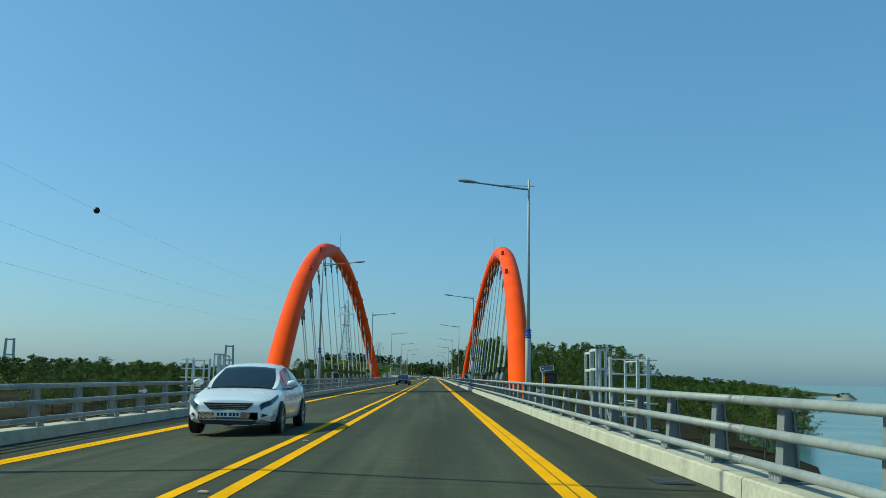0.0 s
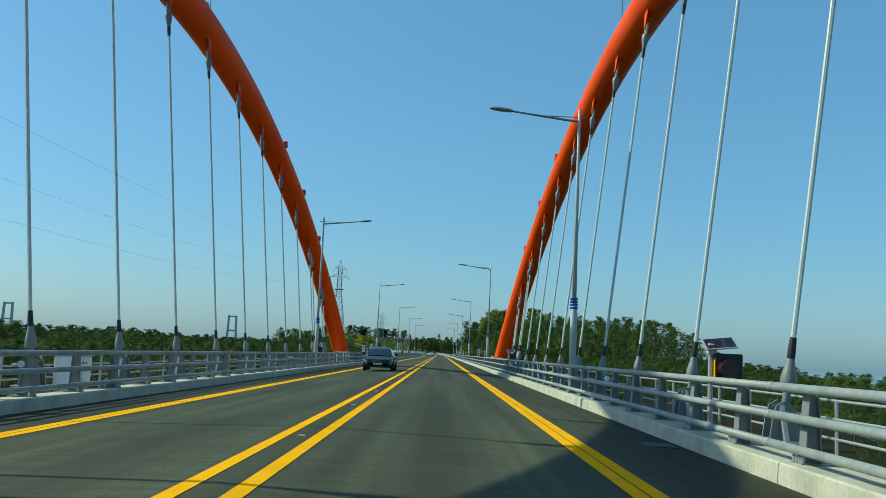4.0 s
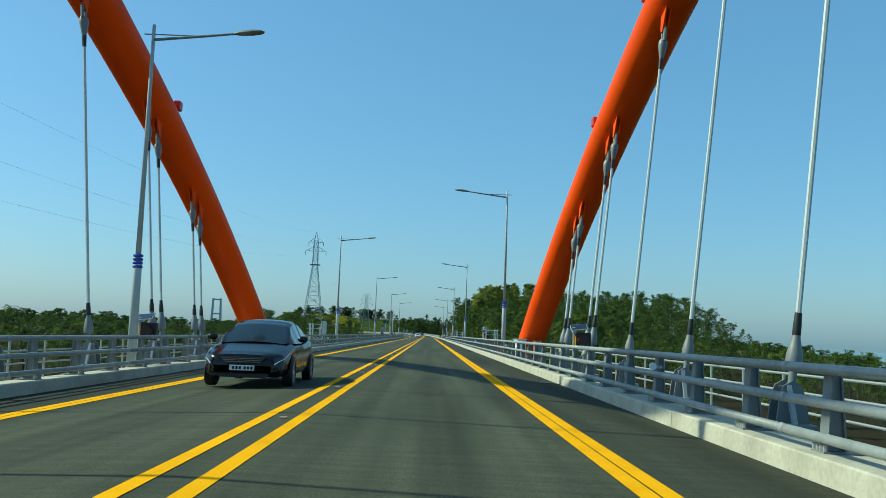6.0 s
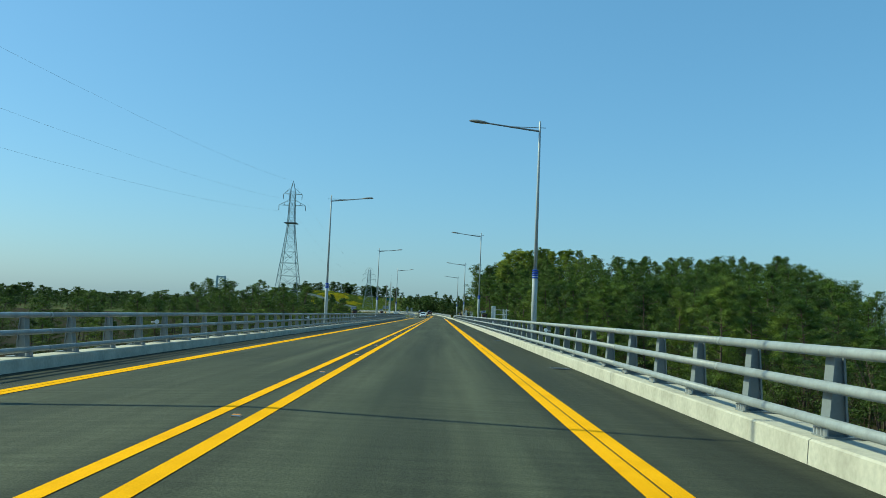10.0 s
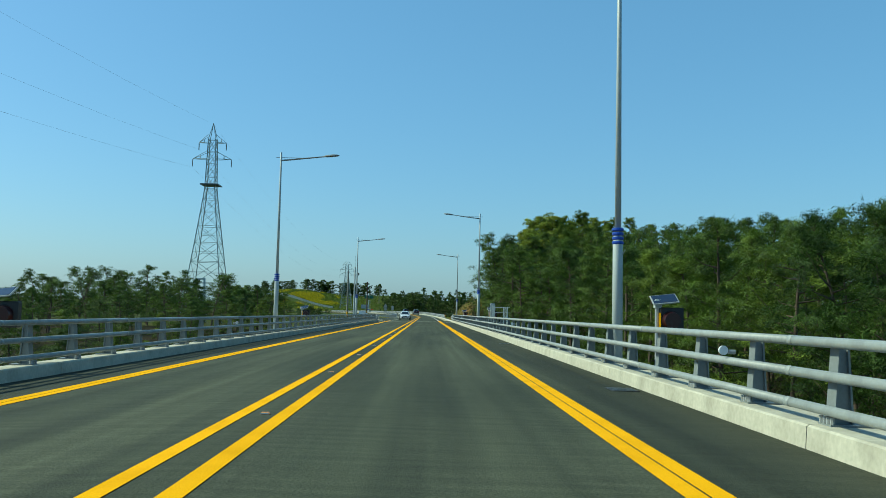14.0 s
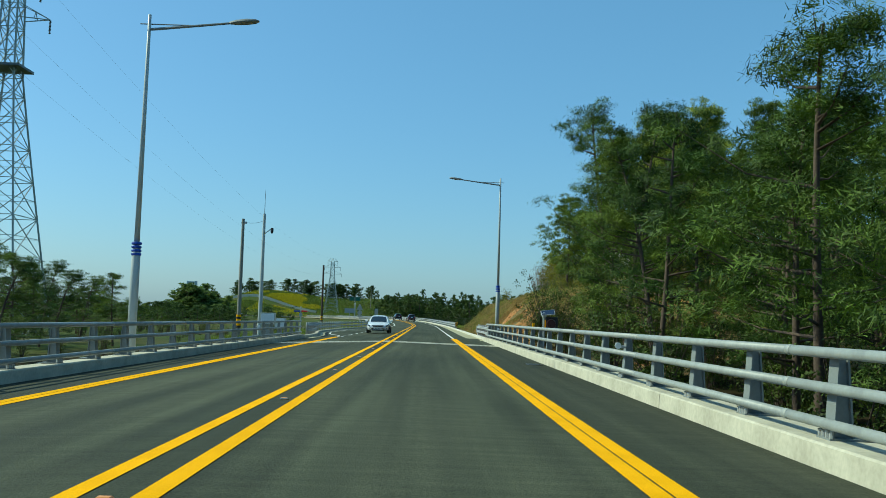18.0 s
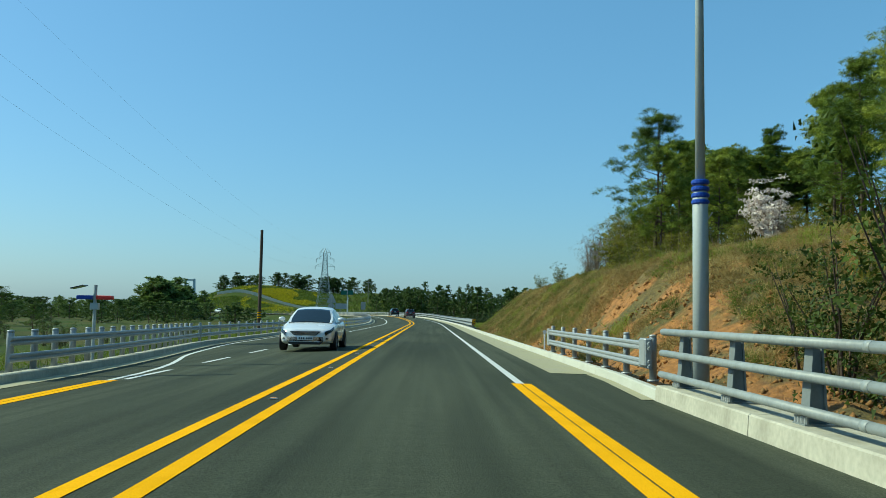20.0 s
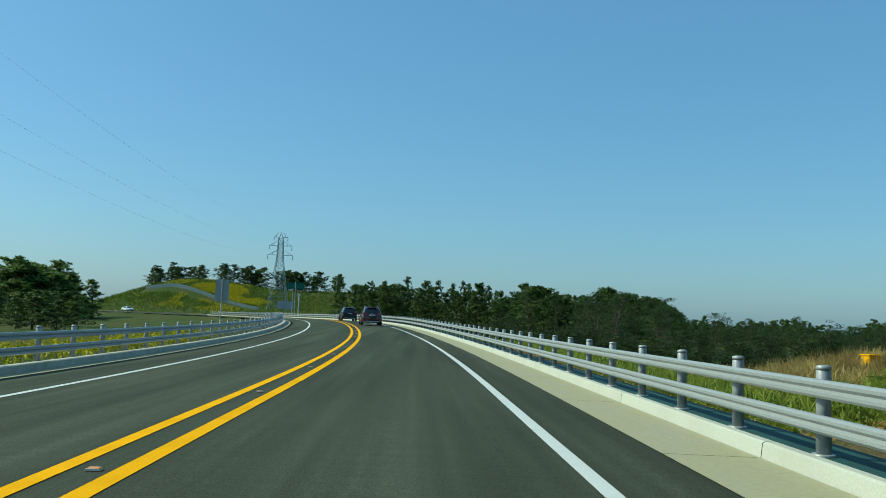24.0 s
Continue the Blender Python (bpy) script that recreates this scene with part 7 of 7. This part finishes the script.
for z in (2.25, 1.73):
    bm = bmesh.new()
    box(bm, -0.2, 0.2, 0.025, 0.05, z - 0.02, z + 0.02)
    part("bracket", bm, GALV, plates)
sign("board_sign", "grey back of a rectangular road sign on a pole", 545.0, -7.4, [(-0.36, -0.60), (0.36, -0.60), (0.36, 0.60), (-0.36, 0.60)], 3.2, 2.6)
for name, label, place, w, h, top, z0, mat in (("board_sign", "grey back of a wide road sign beyond the bend", (-27.4, 700), 1.9, 0.9, 4.2, 3.3, SIGN_BACK),
                                              ("direction_sign", "dark green direction board seen far off", (-25.9, 705), 2.1, 0.75, 8.9, 8.0, GREEN_SIGN)):
    sg = sign(name, label, 640, -9.2, [(-w, -h), (w, -h), (w, h), (-w, h)], top, z0, mat, -3.0, 0.1)
    sg.matrix_basis = Matrix.Translation((*place, 0.3))
t = thing("utility_pole", "slender utility pole with a crossarm above the far trees", "utility pole", "utility poles", m=Matrix.Translation((-29, 850, 6)))
bm = bmesh.new()
tube(bm, [(0, 0, -1), (0, 0, 12)], [0.22, 0.14], 10)
part("pole", bm, WOOD, t)
bm = bmesh.new()
box(bm, -1.1, 1.1, -0.06, 0.06, 11.0, 11.15)
part("crossarm", bm, GALV, t)
t = thing("utility_pole", "pale slender lamp pole beside the bend", "utility pole", "utility poles", m=Matrix.Translation(at(690, 9.0)))
bm = bmesh.new()
tube(bm, [(0, 0, -0.4), (0, 0, 6.0)], [0.09, 0.06], 10)
part("pole", bm, POLE, t)
t = thing("signal_pole", "pale round pole with a box on top behind the bend", "pole", m=Matrix.Translation((-27.2, 722, ground_height(-27.2, 722))))
bm = bmesh.new()
tube(bm, [(0, 0, -0.4), (0, 0, 7.6)], [0.17, 0.15], 12)
part("pole", bm, PALE_STEEL, t)
bm = bmesh.new()
box(bm, -0.35, 0.35, -0.25, 0.25, 7.55, 8.1, 0.03)
part("head_box", bm, PALE_STEEL, t, "small pale box on the pole's top")
t = thing("plastic_box", "yellow plastic box standing in dry grass", "box", m=Matrix.Translation((16.1, 522, ground_height(16.1, 522) - 0.03)) @ Matrix.Rotation(0.3, 4, 'Z'))
bm = bmesh.new()
box(bm, -0.23, 0.23, -0.18, 0.18, 0.0, 0.46, 0.03)
part("body", bm, YELLOW, t)
bm = bmesh.new()
box(bm, -0.25, 0.25, -0.20, 0.20, 0.46, 0.51, 0.02)
part("lid", bm, YELLOW, t)

t = thing("delineator_post", "white round-headed delineator post behind the kerb", "delineator", m=Matrix.Translation(at(439.5, 6.42, 0.08)))
bm = bmesh.new()
tube(bm, [(0, 0, -0.15), (0, 0, 0.60)], 0.03, 10)
part("post", bm, REFLECT, t)
bm = bmesh.new()
tube(bm, [(0, -0.02, 0.66), (0, 0.02, 0.66)], 0.07, 16)
part("reflector_disc", bm, REFLECT, t)

t = thing("hazard_board", "yellow and black striped hazard board on the guard rail's end", "hazard board", m=Matrix.Translation(at(488.6, 6.30)))
bm = bmesh.new()
box(bm, -0.17, 0.17, -0.012, 0.012, 0.42, 0.98, 0.004)
part("board", bm, YELLOW, t)
for k in range(4):
    bm = bmesh.new()
    z = 0.30 + k * 0.19
    pts = [(-0.168, z + 0.22), (-0.168, z + 0.12), (0.168, z - 0.02), (0.168, z + 0.08)]
    pts = [(x_, min(max(z_, 0.425), 0.975)) for x_, z_ in pts]
    profile_prism(bm, pts, -0.017, -0.0125)
    part("stripe", bm, BLACK, t)

# yellow box and marker beside the railing
t = thing("marker_post", "small yellow marker post on the slope's foot", "marker post", m=Matrix.Translation((8.0, 413.7, ground_height(8.0, 413.7))))
bm = bmesh.new()
zt = 1.15 - ground_height(8.0, 413.7)
tube(bm, [(0, 0, -0.1), (0, 0, zt - 0.3)], 0.035, 8)
part("post", bm, GALV, t)
bm = bmesh.new()
box(bm, -0.06, 0.06, -0.04, 0.04, zt - 0.32, zt, 0.01)
part("head", bm, YELLOW, t)

# ---- stairs up the mound, and the path along its top ----
t = thing("mound_stairs", "pale concrete stairs climbing the flowered mound", "stairs", kind="structure")
for k in range(56):
    x, y = mound_path(k / 55)
    z = ground_height(x, y)
    bm = bmesh.new()
    box(bm, x - 0.42, x + 0.42, y - 1.2, y + 1.2, z - 0.6, z + 0.95)
    part("step", bm, NEW_KERB, t)
